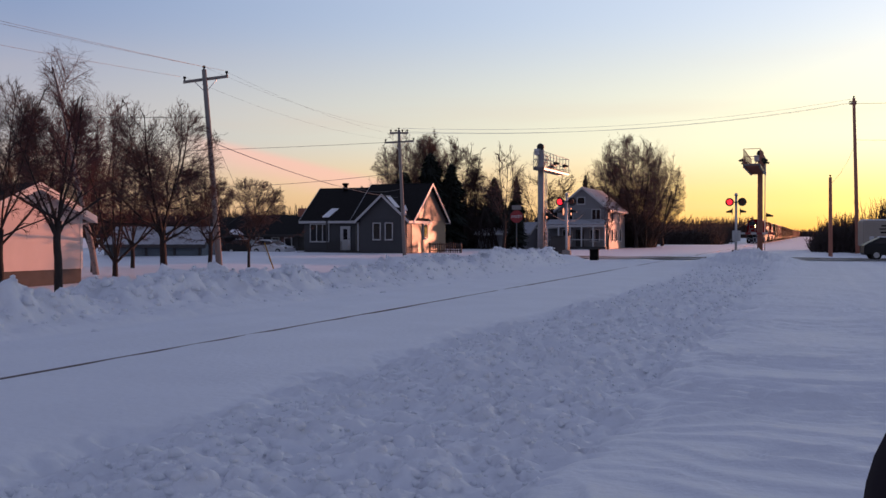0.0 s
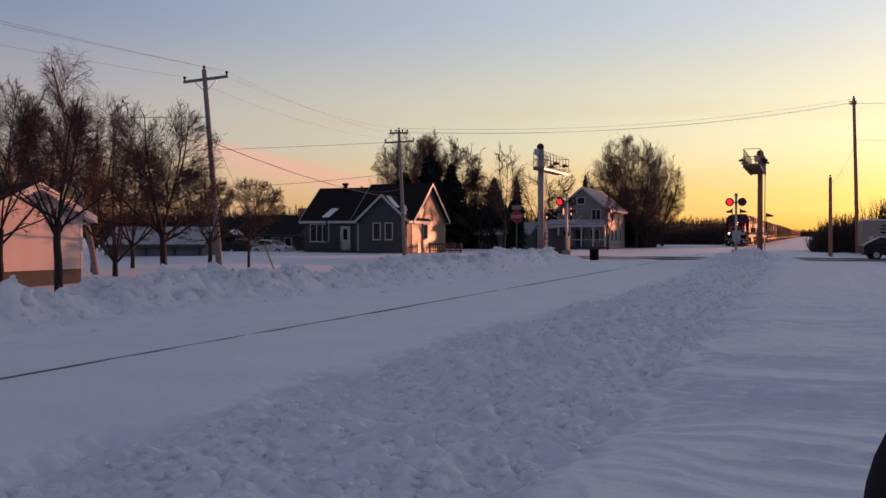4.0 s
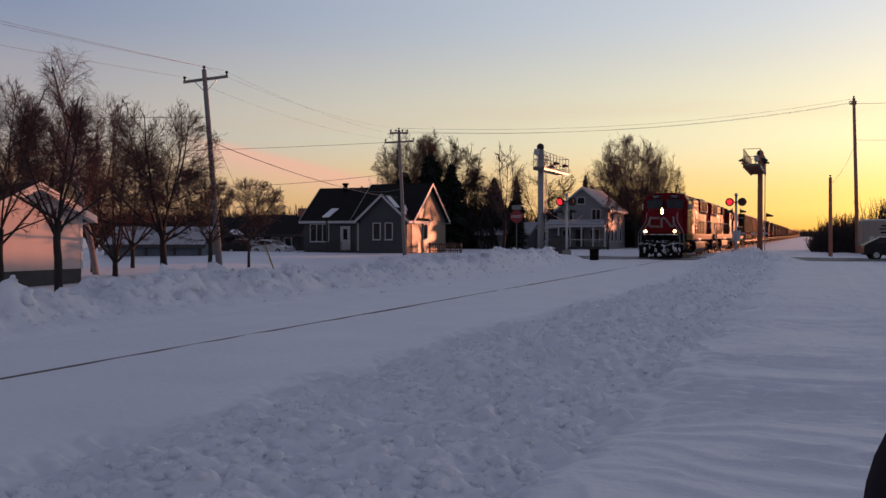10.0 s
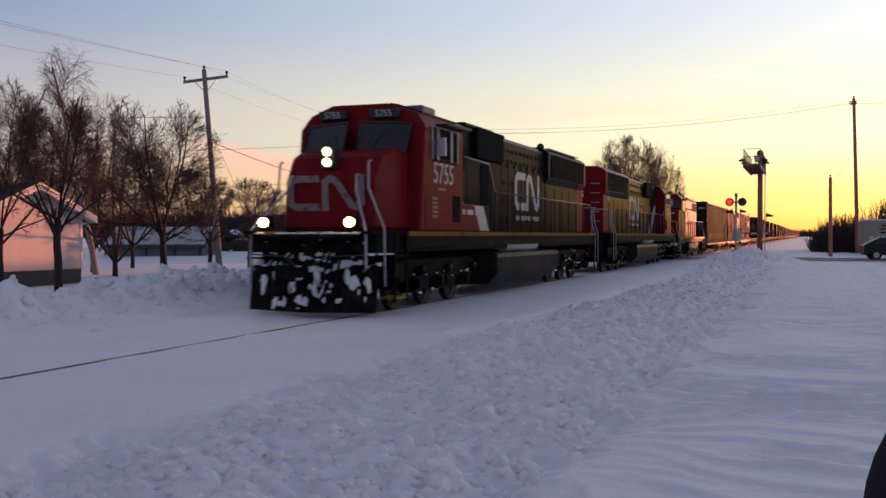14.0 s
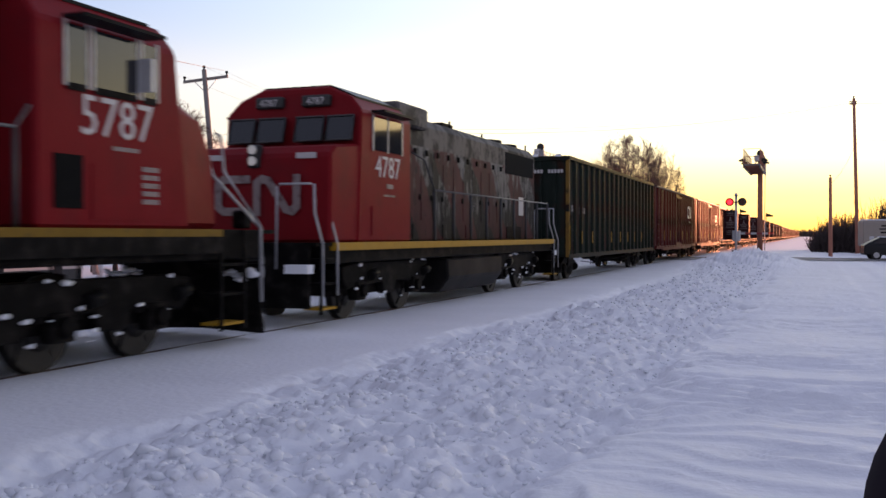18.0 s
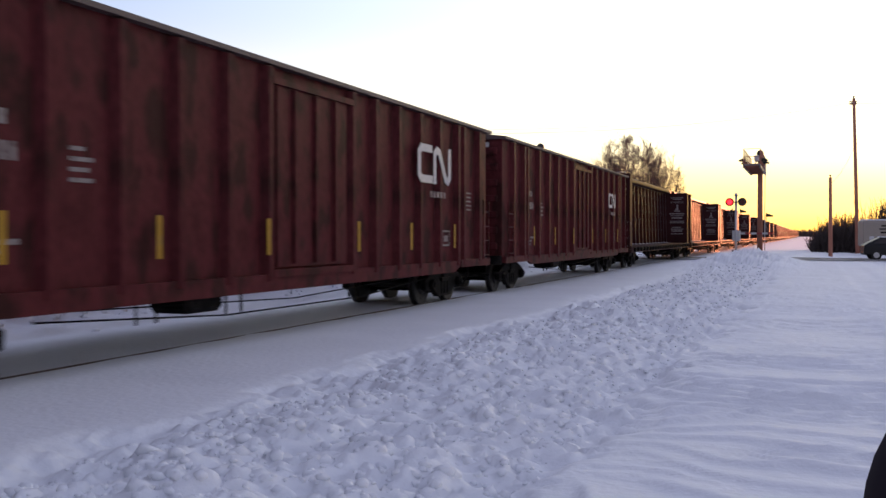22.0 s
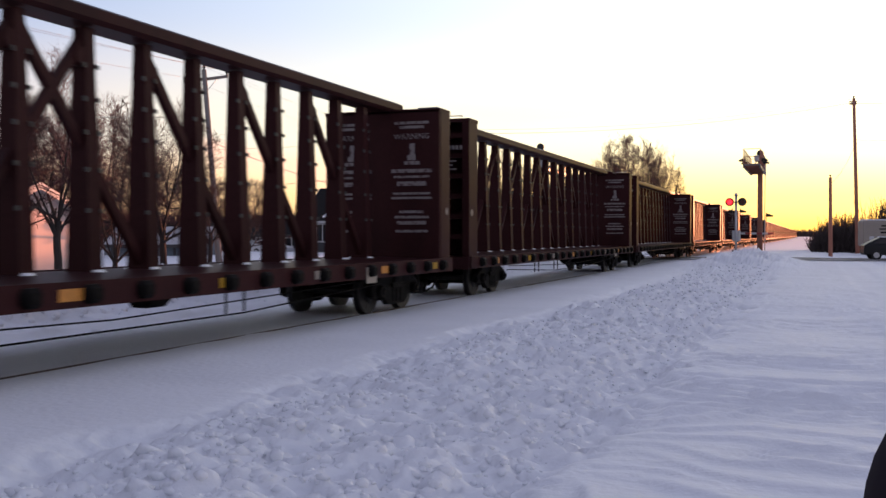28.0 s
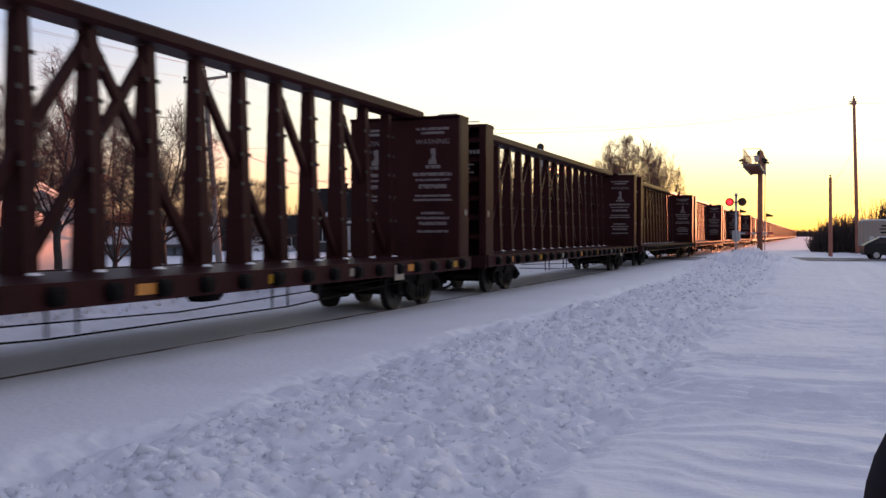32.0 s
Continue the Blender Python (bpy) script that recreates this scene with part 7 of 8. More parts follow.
def grey_house():
    root = empty("house", pose(0, 0, 0), "grey-sided bungalow with black shingle roof and white trim", "house")
    zb, ze = -0.3, 3.0
    w = gable_walls(root, -43.1, -37.6, 78.6, 86.2, zb, ze, 5.9, True, M_SIDING, "grey lapped siding")
    w2 = gable_walls(root, -37.6, -32.2, 77.9, 86.2, zb, ze, 6.15, True, M_SIDING_SUNLIT, "grey lapped siding, coloured paler for the sun")
    w3 = gable_walls(root, -36.7, -32.25, 76.9, 79.0, zb, ze, 5.0, False, M_SIDING, "grey lapped siding")
    siding(w, -43.1, -38.0, 78.6, zb + 0.4, 2.95, M_SIDING)
    siding(w3, -36.7, -32.25, 76.9, zb + 0.4, 2.95, M_SIDING)
    siding_x(w2, -32.2, 77.9, 86.2, zb + 0.4, 2.95, M_SIDING_SUNLIT)
    gable_roof(root, -43.1, -37.6, 78.6, 86.2, ze, 5.9, True, 0.35, M_SHINGLE, M_TRIM, label="black shingle roof")
    gable_roof(root, -37.6, -32.2, 77.9, 86.2, ze, 6.15, True, 0.35, M_SHINGLE, M_TRIM, label="black shingle roof")
    gable_roof(root, -36.7, -32.25, 76.9, 81.5, ze, 5.0, False, 0.35, M_SHINGLE, M_TRIM, label="black shingle roof")
    boxpart("foundation", (-43.0, -32.3, 77.0, 86.1, -0.6, 0.1), M_CONCRETE, root)
    window(root, -42.4, -40.6, 78.57, 1.05, 2.55, 3, "window")
    window(root, -35.35, -34.75, 76.87, 1.25, 2.6)
    window(root, -34.2, -33.6, 76.87, 1.25, 2.6)
    door(root, -39.4, -38.4, 78.57, 0.25, 2.4, M_TRIM)
    boxpart("porch_deck", (-40.3, -37.0, 77.2, 78.6, -0.4, 0.2), M_DARKWALL, root, "dark wooden porch deck")
    for x in (-40.2, -37.1):
        boxpart("porch_post", (x, x + 0.12, 77.25, 77.37, 0.2, 2.9), M_TRIM if x > -38 else M_DARKWALL, root)
    for k in range(12):
        x = -40.1 + k * 0.13
        boxpart("baluster", (x, x + 0.04, 77.25, 77.29, 0.2, 1.05), M_DARKWALL, root)
    barpart("stair_rail", [(-38.3, 77.2, 0.2), (-37.7, 77.0, 1.15)], 0.03, M_TRIM, root)
    window_x(root, -32.17, 80.5, 81.4, 1.3, 2.5, M_GLASS)
    bm = bmesh.new()
    tube(bm, [(-40.6, 82.0, 5.7), (-40.6, 82.0, 6.25)], 0.2, n=12)
    tube(bm, [(-40.6, 82.0, 6.25), (-40.6, 82.0, 6.45)], 0.3, n=12)
    part("roof_vent", bm, M_DARK, root, "round roof vent")
    snow_patch(root, [(-41.3, 78.6, 3.2), (-40.6, 78.6, 3.2), (-40.1, 79.6, 3.98), (-40.8, 79.6, 3.98)])
    snow_patch(root, [(-32.9, 77.0, 3.62), (-32.05, 77.0, 2.72), (-32.05, 80.2, 2.78), (-33.6, 80.2, 4.45)])
    snow_patch(root, [(-34.1, 76.7, 4.95), (-33.2, 76.7, 3.98), (-33.2, 77.6, 3.98), (-34.1, 77.6, 4.95)])
    barpart("downpipe", [(-37.05, 77.85, 2.9), (-37.05, 77.85, 0)], 0.05, M_TRIM, root)


def garage():
    root = empty("garage", pose(-28.6, 32.9, -0.35, 0, 0, 90), "cream-sided garage with gable end lit pink by the sun", "garage")
    # local: gable wall in the plane y = 0 facing -y, running to -x from the corner
    wd = 5.6
    w = gable_walls(root, -wd, 0, 0, 8.5, 0.55, 2.72, 3.85, False, M_PINKWALL, "cream horizontal siding")
    siding(w, -wd, 0, 0, 0.56, 2.72, M_PINKWALL, 0.18)
    gable_roof(root, -wd, 0, 0.0, 8.5, 2.72, 3.85, False, 0.42, M_SHINGLE, M_TRIM, 0.16, "dark shingle roof with pale soffit")
    boxpart("foundation", (-wd + 0.02, -0.02, 0.03, 8.4, -0.6, 0.55), M_CONCRETE, root, "grey concrete foundation")
    bm = bmesh.new()
    tube(bm, [(0.42, 0.1, 2.5), (0.15, 0.12, 2.42), (0.06, 0.14, 2.2), (0.06, 0.14, 0.3)], 0.045, n=8)
    part("downpipe", bm, M_TRIM, root, "white downpipe")
    # the higher roof of the dwelling behind runs off to the side
    bm = bmesh.new()
    prism(bm, [(1.2, 2.7), (4.2, 4.0), (7.2, 2.7)], "x", -14.0, -wd / 2 + 0.2)
    part("main_roof", bm, M_SHINGLE, root, "dark shingle roof")
    boxpart("main_wall", (-13.7, -wd - 0.01, 1.6, 6.8, -0.5, 2.75), M_PINKWALL, root, "cream horizontal siding")
    boxpart("corner_board", (-0.12, 0.02, -0.03, 0.1, 0.55, 2.7), M_TRIM, root)
    for s in (-1, 1):
        bm = bmesh.new()
        xm = -wd / 2
        xe = xm + s * (wd / 2 + 0.42)
        zo = 2.72 - (1.13 / (wd / 2)) * 0.42
        prism(bm, [(xm, 3.82), (xe, zo - 0.03), (xe, zo - 0.06), (xm, 3.79)], "y", -0.42, -0.01)
        part("soffit", bm, M_TRIM, root, "white soffit")


def shed():
    root = empty("shed", pose(-50.6, 61.2, -0.8, 0, 0, 20), "long blue-grey shed with snow on its roof", "shed")
    gable_walls(root, 0, 7.2, 0, 5, -0.6, 1.65, 2.9, True, M_BLUEWALL)
    gable_roof(root, 0, 7.2, 0, 5, 1.65, 2.9, True, 0.3, M_GREYSNOW, M_DARKWALL, 0.18, "snow-covered roof")
    for x in (0.9, 3.2, 5.2):
        d = boxpart("garage_door", (x, x + 1.6, -0.05, 0, -0.5, 1.35), M_BLUEWALL, root, "blue-grey panelled garage door")
        for z in (-0.1, 0.35, 0.8):
            boxpart("door_panel", (x + 0.08, x + 1.52, -0.08, -0.05, z, z + 0.36), M_BLUEWALL, d)
    for x in (0.2, 2.8, 5.0, 6.95):
        boxpart("pilaster", (x, x + 0.18, -0.1, 0, -0.5, 1.6), M_DARKWALL, root)
    r2 = empty("shed", pose(-53.0, 63.5, -0.8, 0, 0, 20), "small pale garden shed among the trees", "shed")
    gable_walls(r2, 0, 2.2, 0, 2.5, -0.6, 1.5, 2.5, False, M_WHITEWALL)
    gable_roof(r2, 0, 2.2, 0, 2.5, 1.5, 2.5, False, 0.2, M_GREYSNOW, M_TRIM)


def long_house():
    root = empty("house", pose(-58.2, 82.0, -0.4), "long low dark bungalow with brick chimney", "house")
    w = gable_walls(root, 3.4, 12.0, 1.0, 9, -0.2, 2.1, 3.9, True, M_DARKWALL)
    gable_roof(root, 3.4, 12.0, 1.0, 9, 2.1, 3.9, True, 0.4, M_SHINGLE, M_DARKWALL, label="dark roof")
    gable_walls(root, -0.8, 4.6, -1.5, 6, -0.2, 2.0, 3.7, False, M_DARKWALL)
    gable_roof(root, -0.8, 4.6, -1.5, 6, 2.0, 3.7, False, 0.35, M_SHINGLE, M_DARKWALL, label="dark roof with streaks of snow")
    boxpart("chimney", (10.0, 10.7, 4.6, 5.2, 3.2, 4.7), M_BRICK_SUNRED, root, "brick chimney")
    for x in (5.6, 7.4, 9.2, 10.6):
        window(root, x, x + 0.7, 0.97, 0.7, 1.7)
    snow_patch(root, [(4.2, 0.5, 2.05), (6.2, 0.5, 2.05), (5.2, 1.3, 2.5), (4.4, 1.3, 2.5)])
    boxpart("foundation", (-0.7, 11.9, -1.4, 8.9, -0.8, -0.2), M_CONCRETE, root)


def white_house():
    root = empty("house", pose(0, 0, 0), "white clapboard two-storey house with a front porch", "house")
    x0, x1, y0, y1 = -27.3, -21.4, 110.2, 121.0
    w = gable_walls(root, x0, x1, y0, y1, -0.2, 4.6, 7.0, False, M_WHITEWALL, "white clapboard")
    siding(w, x0, x1, y0, 0.2, 4.6, M_WHITEWALL, 0.24)
    gable_roof(root, x0, x1, y0, y1, 4.6, 7.0, False, 0.35, M_GREYSNOW, M_TRIM, label="roof under thin snow")
    w = gable_walls(root, -30.4, -27.3, 112, 119, -0.2, 2.6, 4.6, True, M_WHITEWALL)
    gable_roof(root, -30.4, -27.3, 112, 119, 2.6, 4.6, True, 0.3, M_SHINGLE, M_TRIM, label="dark roof")
    window(root, -26.3, -25.5, y0 - 0.03, 3.3, 4.5, 2)
    window(root, -23.2, -22.3, y0 - 0.03, 3.3, 4.5, 2)
    window(root, -24.9, -24.1, y0 - 0.03, 5.2, 5.9)
    window(root, -26.6, -25.6, y0 - 0.03, 0.9, 2.2, 2)
    window(root, -23.4, -22.4, y0 - 0.03, 0.9, 2.2, 2)
    door(root, -25.1, -24.2, y0 - 0.03, 0.2, 2.2, M_DARKWALL)
    window(root, -29.6, -28.8, 111.97, 0.9, 2.0)
    bm = bmesh.new()
    prism(bm, [(107.9, 2.75), (110.2, 3.3), (110.2, 3.42), (107.8, 2.87)], "x", -28.2, -21.2)
    part("porch_roof", bm, M_GREYSNOW, root, "snowy porch roof")
    boxpart("porch_beam", (-28.1, -21.3, 107.95, 108.1, 2.5, 2.78), M_TRIM, root)
    for k in range(6):
        x = -28.0 + k * 1.32
        boxpart("porch_post", (x, x + 0.14, 107.95, 108.09, 0.3, 2.5), M_TRIM, root)
    boxpart("porch_deck", (-28.2, -21.2, 107.8, 110.2, -0.2, 0.3), M_DARKWALL, root)
    for k in range(5):
        x = -28.0 + k * 1.32
        boxpart("porch_rail", (x + 0.14, x + 1.32, 107.98, 108.04, 1.05, 1.12), M_TRIM, root)
    for ya, yb, za in ((112.0, 113.0, 0.9), (114.4, 115.4, 0.9), (117.2, 118.2, 0.9), (112.4, 113.3, 3.2), (116.4, 117.3, 3.2)):
        window_x(root, x1, ya, yb, za, za + 1.3, M_GLASS)
    r2 = empty("house", pose(-36.5, 108.5, -0.2), "low white outbuilding with snow on its roof", "house")
    gable_walls(r2, 0, 6.2, 0, 6, -0.2, 2.0, 3.2, True, M_WHITEWALL)
    gable_roof(r2, 0, 6.2, 0, 6, 2.0, 3.2, True, 0.3, M_GREYSNOW, M_TRIM)
    door(r2, 4.6, 5.6, -0.03, 0, 1.9, M_DARKWALL)


grey_house()
garage()
shed()
long_house()
white_house()


# ---- poles, wires, signals ----
def insulator(parent, x, y, z):
    bm = bmesh.new()
    tube(bm, [(x, y, z), (x, y, z + 0.1)], 0.05, 0.03, n=8)
    tube(bm, [(x, y, z + 0.1), (x, y, z + 0.2)], 0.085, 0.06, n=8)
    part("insulator", bm, M_DARK, parent)


def utility_pole(x, y, z0, dx, dy, h, r, material, label, arms, az, brace=True):
    """A leaning round pole with crossarms (height, half length), braces and insulators. az: the arms' turn."""
    root = empty("utility_pole", pose(x, y, z0), label, "utility pole")
    bm = bmesh.new()
    tube(bm, [(0, 0, -0.5), (dx * 0.5, dy * 0.5, h * 0.5), (dx, dy, h)], r, r * 0.68, n=12)
    part("pole", bm, material, root)
    for ha, half, tilt in arms:
        f = ha / h
        c = Vector((dx * f, dy * f, ha))
        u = Vector((math.cos(radians(az)), math.sin(radians(az)), tilt))
        v = Vector((-u.y, u.x, 0)).normalized()
        bm = bmesh.new()
        A = []
        for e in (-1, 1):
            for a, b in ((-1, -1), (1, -1), (1, 1), (-1, 1)):
                A.append(bm.verts.new(c + v * (r + 0.02) + u * half * e + v * 0.05 * a + Vector((0, 0, 0.07 * b))))
        for fc in ((0, 1, 2, 3), (4, 7, 6, 5), (0, 4, 5, 1), (1, 5, 6, 2), (2, 6, 7, 3), (3, 7, 4, 0)):
            bm.faces.new([A[i] for i in fc])
        arm = part("crossarm", bm, material, root, "wooden crossarm")
        for e in ((-0.95, 0.95) if half > 0.9 else (-0.9, -0.35, 0.35, 0.9)):
            q = c + v * (r + 0.02) + u * half * e
            insulator(arm, q.x, q.y, q.z + 0.07)
        if brace:
            for e in (-1, 1):
                q = c + v * (r + 0.05) + u * half * 0.55 * e
                barpart("brace", [q, (dx * (f - 0.07), dy * (f - 0.07), ha - 0.7)], 0.018, M_GALV, arm)
    insulator(root, dx, dy, h)
    return root


pa = utility_pole(-27.6, 41.65, -0.1, -0.85, -0.1, 10.0, 0.17, M_POLE, "leaning grey wooden utility pole with one crossarm", ((9.55, 1.12, 0.13),), 20)
barpart("guy_marker", [(2.35, 1.2, 0.0), (1.95, 1.0, 1.3)], 0.035, M_YELLOW, pa, "yellow guy-wire guard")
barpart("guy_wire", [(2.35, 1.2, 0.0), (-0.5, -0.05, 6.9)], 0.008, M_WIRE, pa)
utility_pole(-28.2, 11.8, -0.3, 0.0, 0.0, 9.5, 0.17, M_POLE, "grey wooden utility pole with one crossarm by the street", ((9.1, 1.12, 0.0),), 20)
pb = utility_pole(-29.55, 70.1, -0.15, -0.5, -0.05, 9.95, 0.16, M_POLE, "grey wooden utility pole with two crossarms by the house", ((9.75, 0.72, 0), (9.05, 1.15, 0.05)), 20)
bm = bmesh.new()
tube(bm, [(0.1, -0.22, 3.3), (0.1, -0.22, 3.75)], 0.1, n=10)
part("meter_box", bm, M_GALV, pb)
# these two poles carry the sunset's red in their colour
pc = utility_pole(4.15, 95.6, 0.0, -0.4, 0, 14.0, 0.19, M_BRICK_SUNRED, "tall wooden utility pole, reddened in place of sunlight", ((13.5, 0.3, 0),), 20, False)
pd = utility_pole(1.58, 80.75, 0.0, -0.05, 0, 6.05, 0.17, M_BRICK_SUNRED, "short wooden pole stub, reddened in place of sunlight", (), 20, False)


def wire(a, b, sag, r=0.007, n=14, material=None):
    """A sagging wire between two points."""
    a, b = Vector(a), Vector(b)
    pts = [a.lerp(b, k / n) - Vector((0, 0, sag * 4 * (k / n) * (1 - k / n))) for k in range(n + 1)]
    bm = bmesh.new()
    tube(bm, pts, r, n=5)
    tagged(part("overhead_wire", bm, material or M_WIRE), "thin sagging overhead power wire", "wire", "overhead wires")


wire((-29.55, 41.1, 9.55), (-28.3, 12.0, 8.3), 0.15)
wire((-28.45, 41.5, 10.05), (-27.8, 12.0, 9.3), 0.15)
wire((-27.5, 41.9, 9.85), (-28.4, 12.0, 9.2), 0.15)
wire((-28.2, 41.5, 7.5), (-38.0, 24.0, 6.2), 0.1, 0.014)
wire((-29.5, 41.2, 9.6), (-31.0, 69.7, 9.1), 0.5, 0.004)
wire((-27.5, 41.9, 9.85), (-29.0, 70.4, 9.2), 0.5, 0.004)
wire((-28.45, 41.5, 10.05), (-30.0, 70.0, 9.9), 0.5, 0.004)
wire((-28.1, 41.5, 6.3), (-34.0, 79.0, 4.9), 0.45, 0.02)
wire((-30.0, 70.1, 6.5), (-46.5, 62.5, 5.2), 0.3, 0.016)
wire((-29.95, 70.0, 5.2), (-38.5, 80.0, 5.9), 0.3, 0.02)
for dx, dz in ((-0.65, 9.65), (0.65, 9.65), (0.0, 9.95)):
    wire((-30.0 + dx, 70.0, dz), (3.75 + dx * 0.3, 95.6, 13.6 + (0.35 if dx == 0 else 0)), 1.0, 0.010, material=M_GALV)
wire((3.75, 95.6, 13.5), (45, 104, 14.6), 0.4, 0.016)
wire((3.75, 95.6, 10.2), (40, 100, 10.4), 0.3, 0.014)
wire((3.8, 95.6, 9.6), (1.6, 80.8, 5.6), 0.4, 0.012)
wire((-29.6, 70.0, 8.9), (-95, 50, 8.8), 0.8, 0.014)
wire((-17.0, 64.1, 3.7), (-24.0, 110.0, 4.2), 1.1, 0.02)


def lamp_pair(parent, x, y, z, lit, face=-1, gap=0.78):
    """Two round crossing lamps with black targets and hoods, facing along Y."""
    for s, on in ((-1, lit), (1, False)):
        cx = x + s * gap / 2
        bm = bmesh.new()
        disc(bm, (cx, y, z), 0.27, "y", 0.02, 24)
        tgt = part("target", bm, M_SIGNBLACK, parent, "round black target")
        bm = bmesh.new()
        disc(bm, (cx, y + face * 0.03, z), 0.165 if on else 0.15, "y", 0.04, 20)
        part("lens", bm, M_REDON if on else M_REDOFF, tgt, "lit red lens" if on else "unlit red lens")
        bm = bmesh.new()
        n = 12
        for k in range(n):
            a0, a1 = math.pi * (-0.1 + 1.2 * k / n), math.pi * (-0.1 + 1.2 * (k + 1) / n)
            P = [(cx + math.cos(a) * 0.17, yy, z + math.sin(a) * 0.17) for a in (a0, a1) for yy in (y + face * 0.01, y + face * 0.3)]
            v = [bm.verts.new(p) for p in (P[0], P[1], P[3], P[2])]
            bm.faces.new(v)
        part("hood", bm, M_SIGNBLACK, tgt)
        boxpart("lamp_case", (cx - 0.12, cx + 0.12, min(y, y - face * 0.22), max(y, y - face * 0.22), z - 0.12, z + 0.12), M_SIGNBLACK, tgt, bevel=0.03)
    barpart("cross_tube", [(x - gap / 2, y - face * 0.1, z), (x + gap / 2, y - face * 0.1, z)], 0.04, M_SIGNBLACK, parent)


def crossing_mast(x, y, z0, zl, label, gate):
    root = empty("crossing_signal", pose(x, y, z0), label, "crossing signal", "crossing signals")
    bm = bmesh.new()
    tube(bm, [(0, 0, -0.3), (0, 0, zl - z0 + 0.45)], 0.075, n=12)
    part("mast", bm, M_GALV, root, "grey steel mast")
    boxpart("mast_base", (-0.25, 0.25, -0.25, 0.25, -0.3, 0.35), M_POLE, root, bevel=0.05)
    lamp_pair(root, 0, -0.18, zl - z0, True)
    # a second pair faces along the road, seen edge-on
    for s in (-1, 1):
        bm = bmesh.new()
        disc(bm, (0.25 * s, 0.1, zl - z0 - 0.62), 0.24, "x", 0.03, 20)
        part("target", bm, M_SIGNBLACK, root, "black target seen edge-on")
        barpart("hood", [(0.25 * s, 0.1, zl - z0 - 0.58), (0.62 * s, 0.1, zl - z0 - 0.64)], 0.12, M_SIGNBLACK, root, n=10, r1=0.05)
    bm = bmesh.new()
    tube(bm, [(0, 0, zl - z0 + 0.4), (0, 0, zl - z0 + 0.58)], 0.12, 0.08, n=10)
    part("bell", bm, M_GALV, root)
    if gate:
        boxpart("gate_mechanism", (-0.25, 0.25, 0.15, 0.6, 0.9, 1.6), M_GALV, root, bevel=0.04)
        for k in range(6):
            boxpart("gate_arm", (0.2 + k * 0.35, 0.55 + k * 0.35, 0.35, 0.39, 1.35, 1.47), (M_TRIM, M_SIGNRED)[k % 2], root, "striped gate arm section")
    return root


crossing_mast(-4.42, 65.7, 0.3, 3.74, "railway crossing signal with a lit red lamp beside the track", True)
crossing_mast(-14.45, 60.8, 0.3, 3.72, "railway crossing signal with a lit red lamp across the track", False)


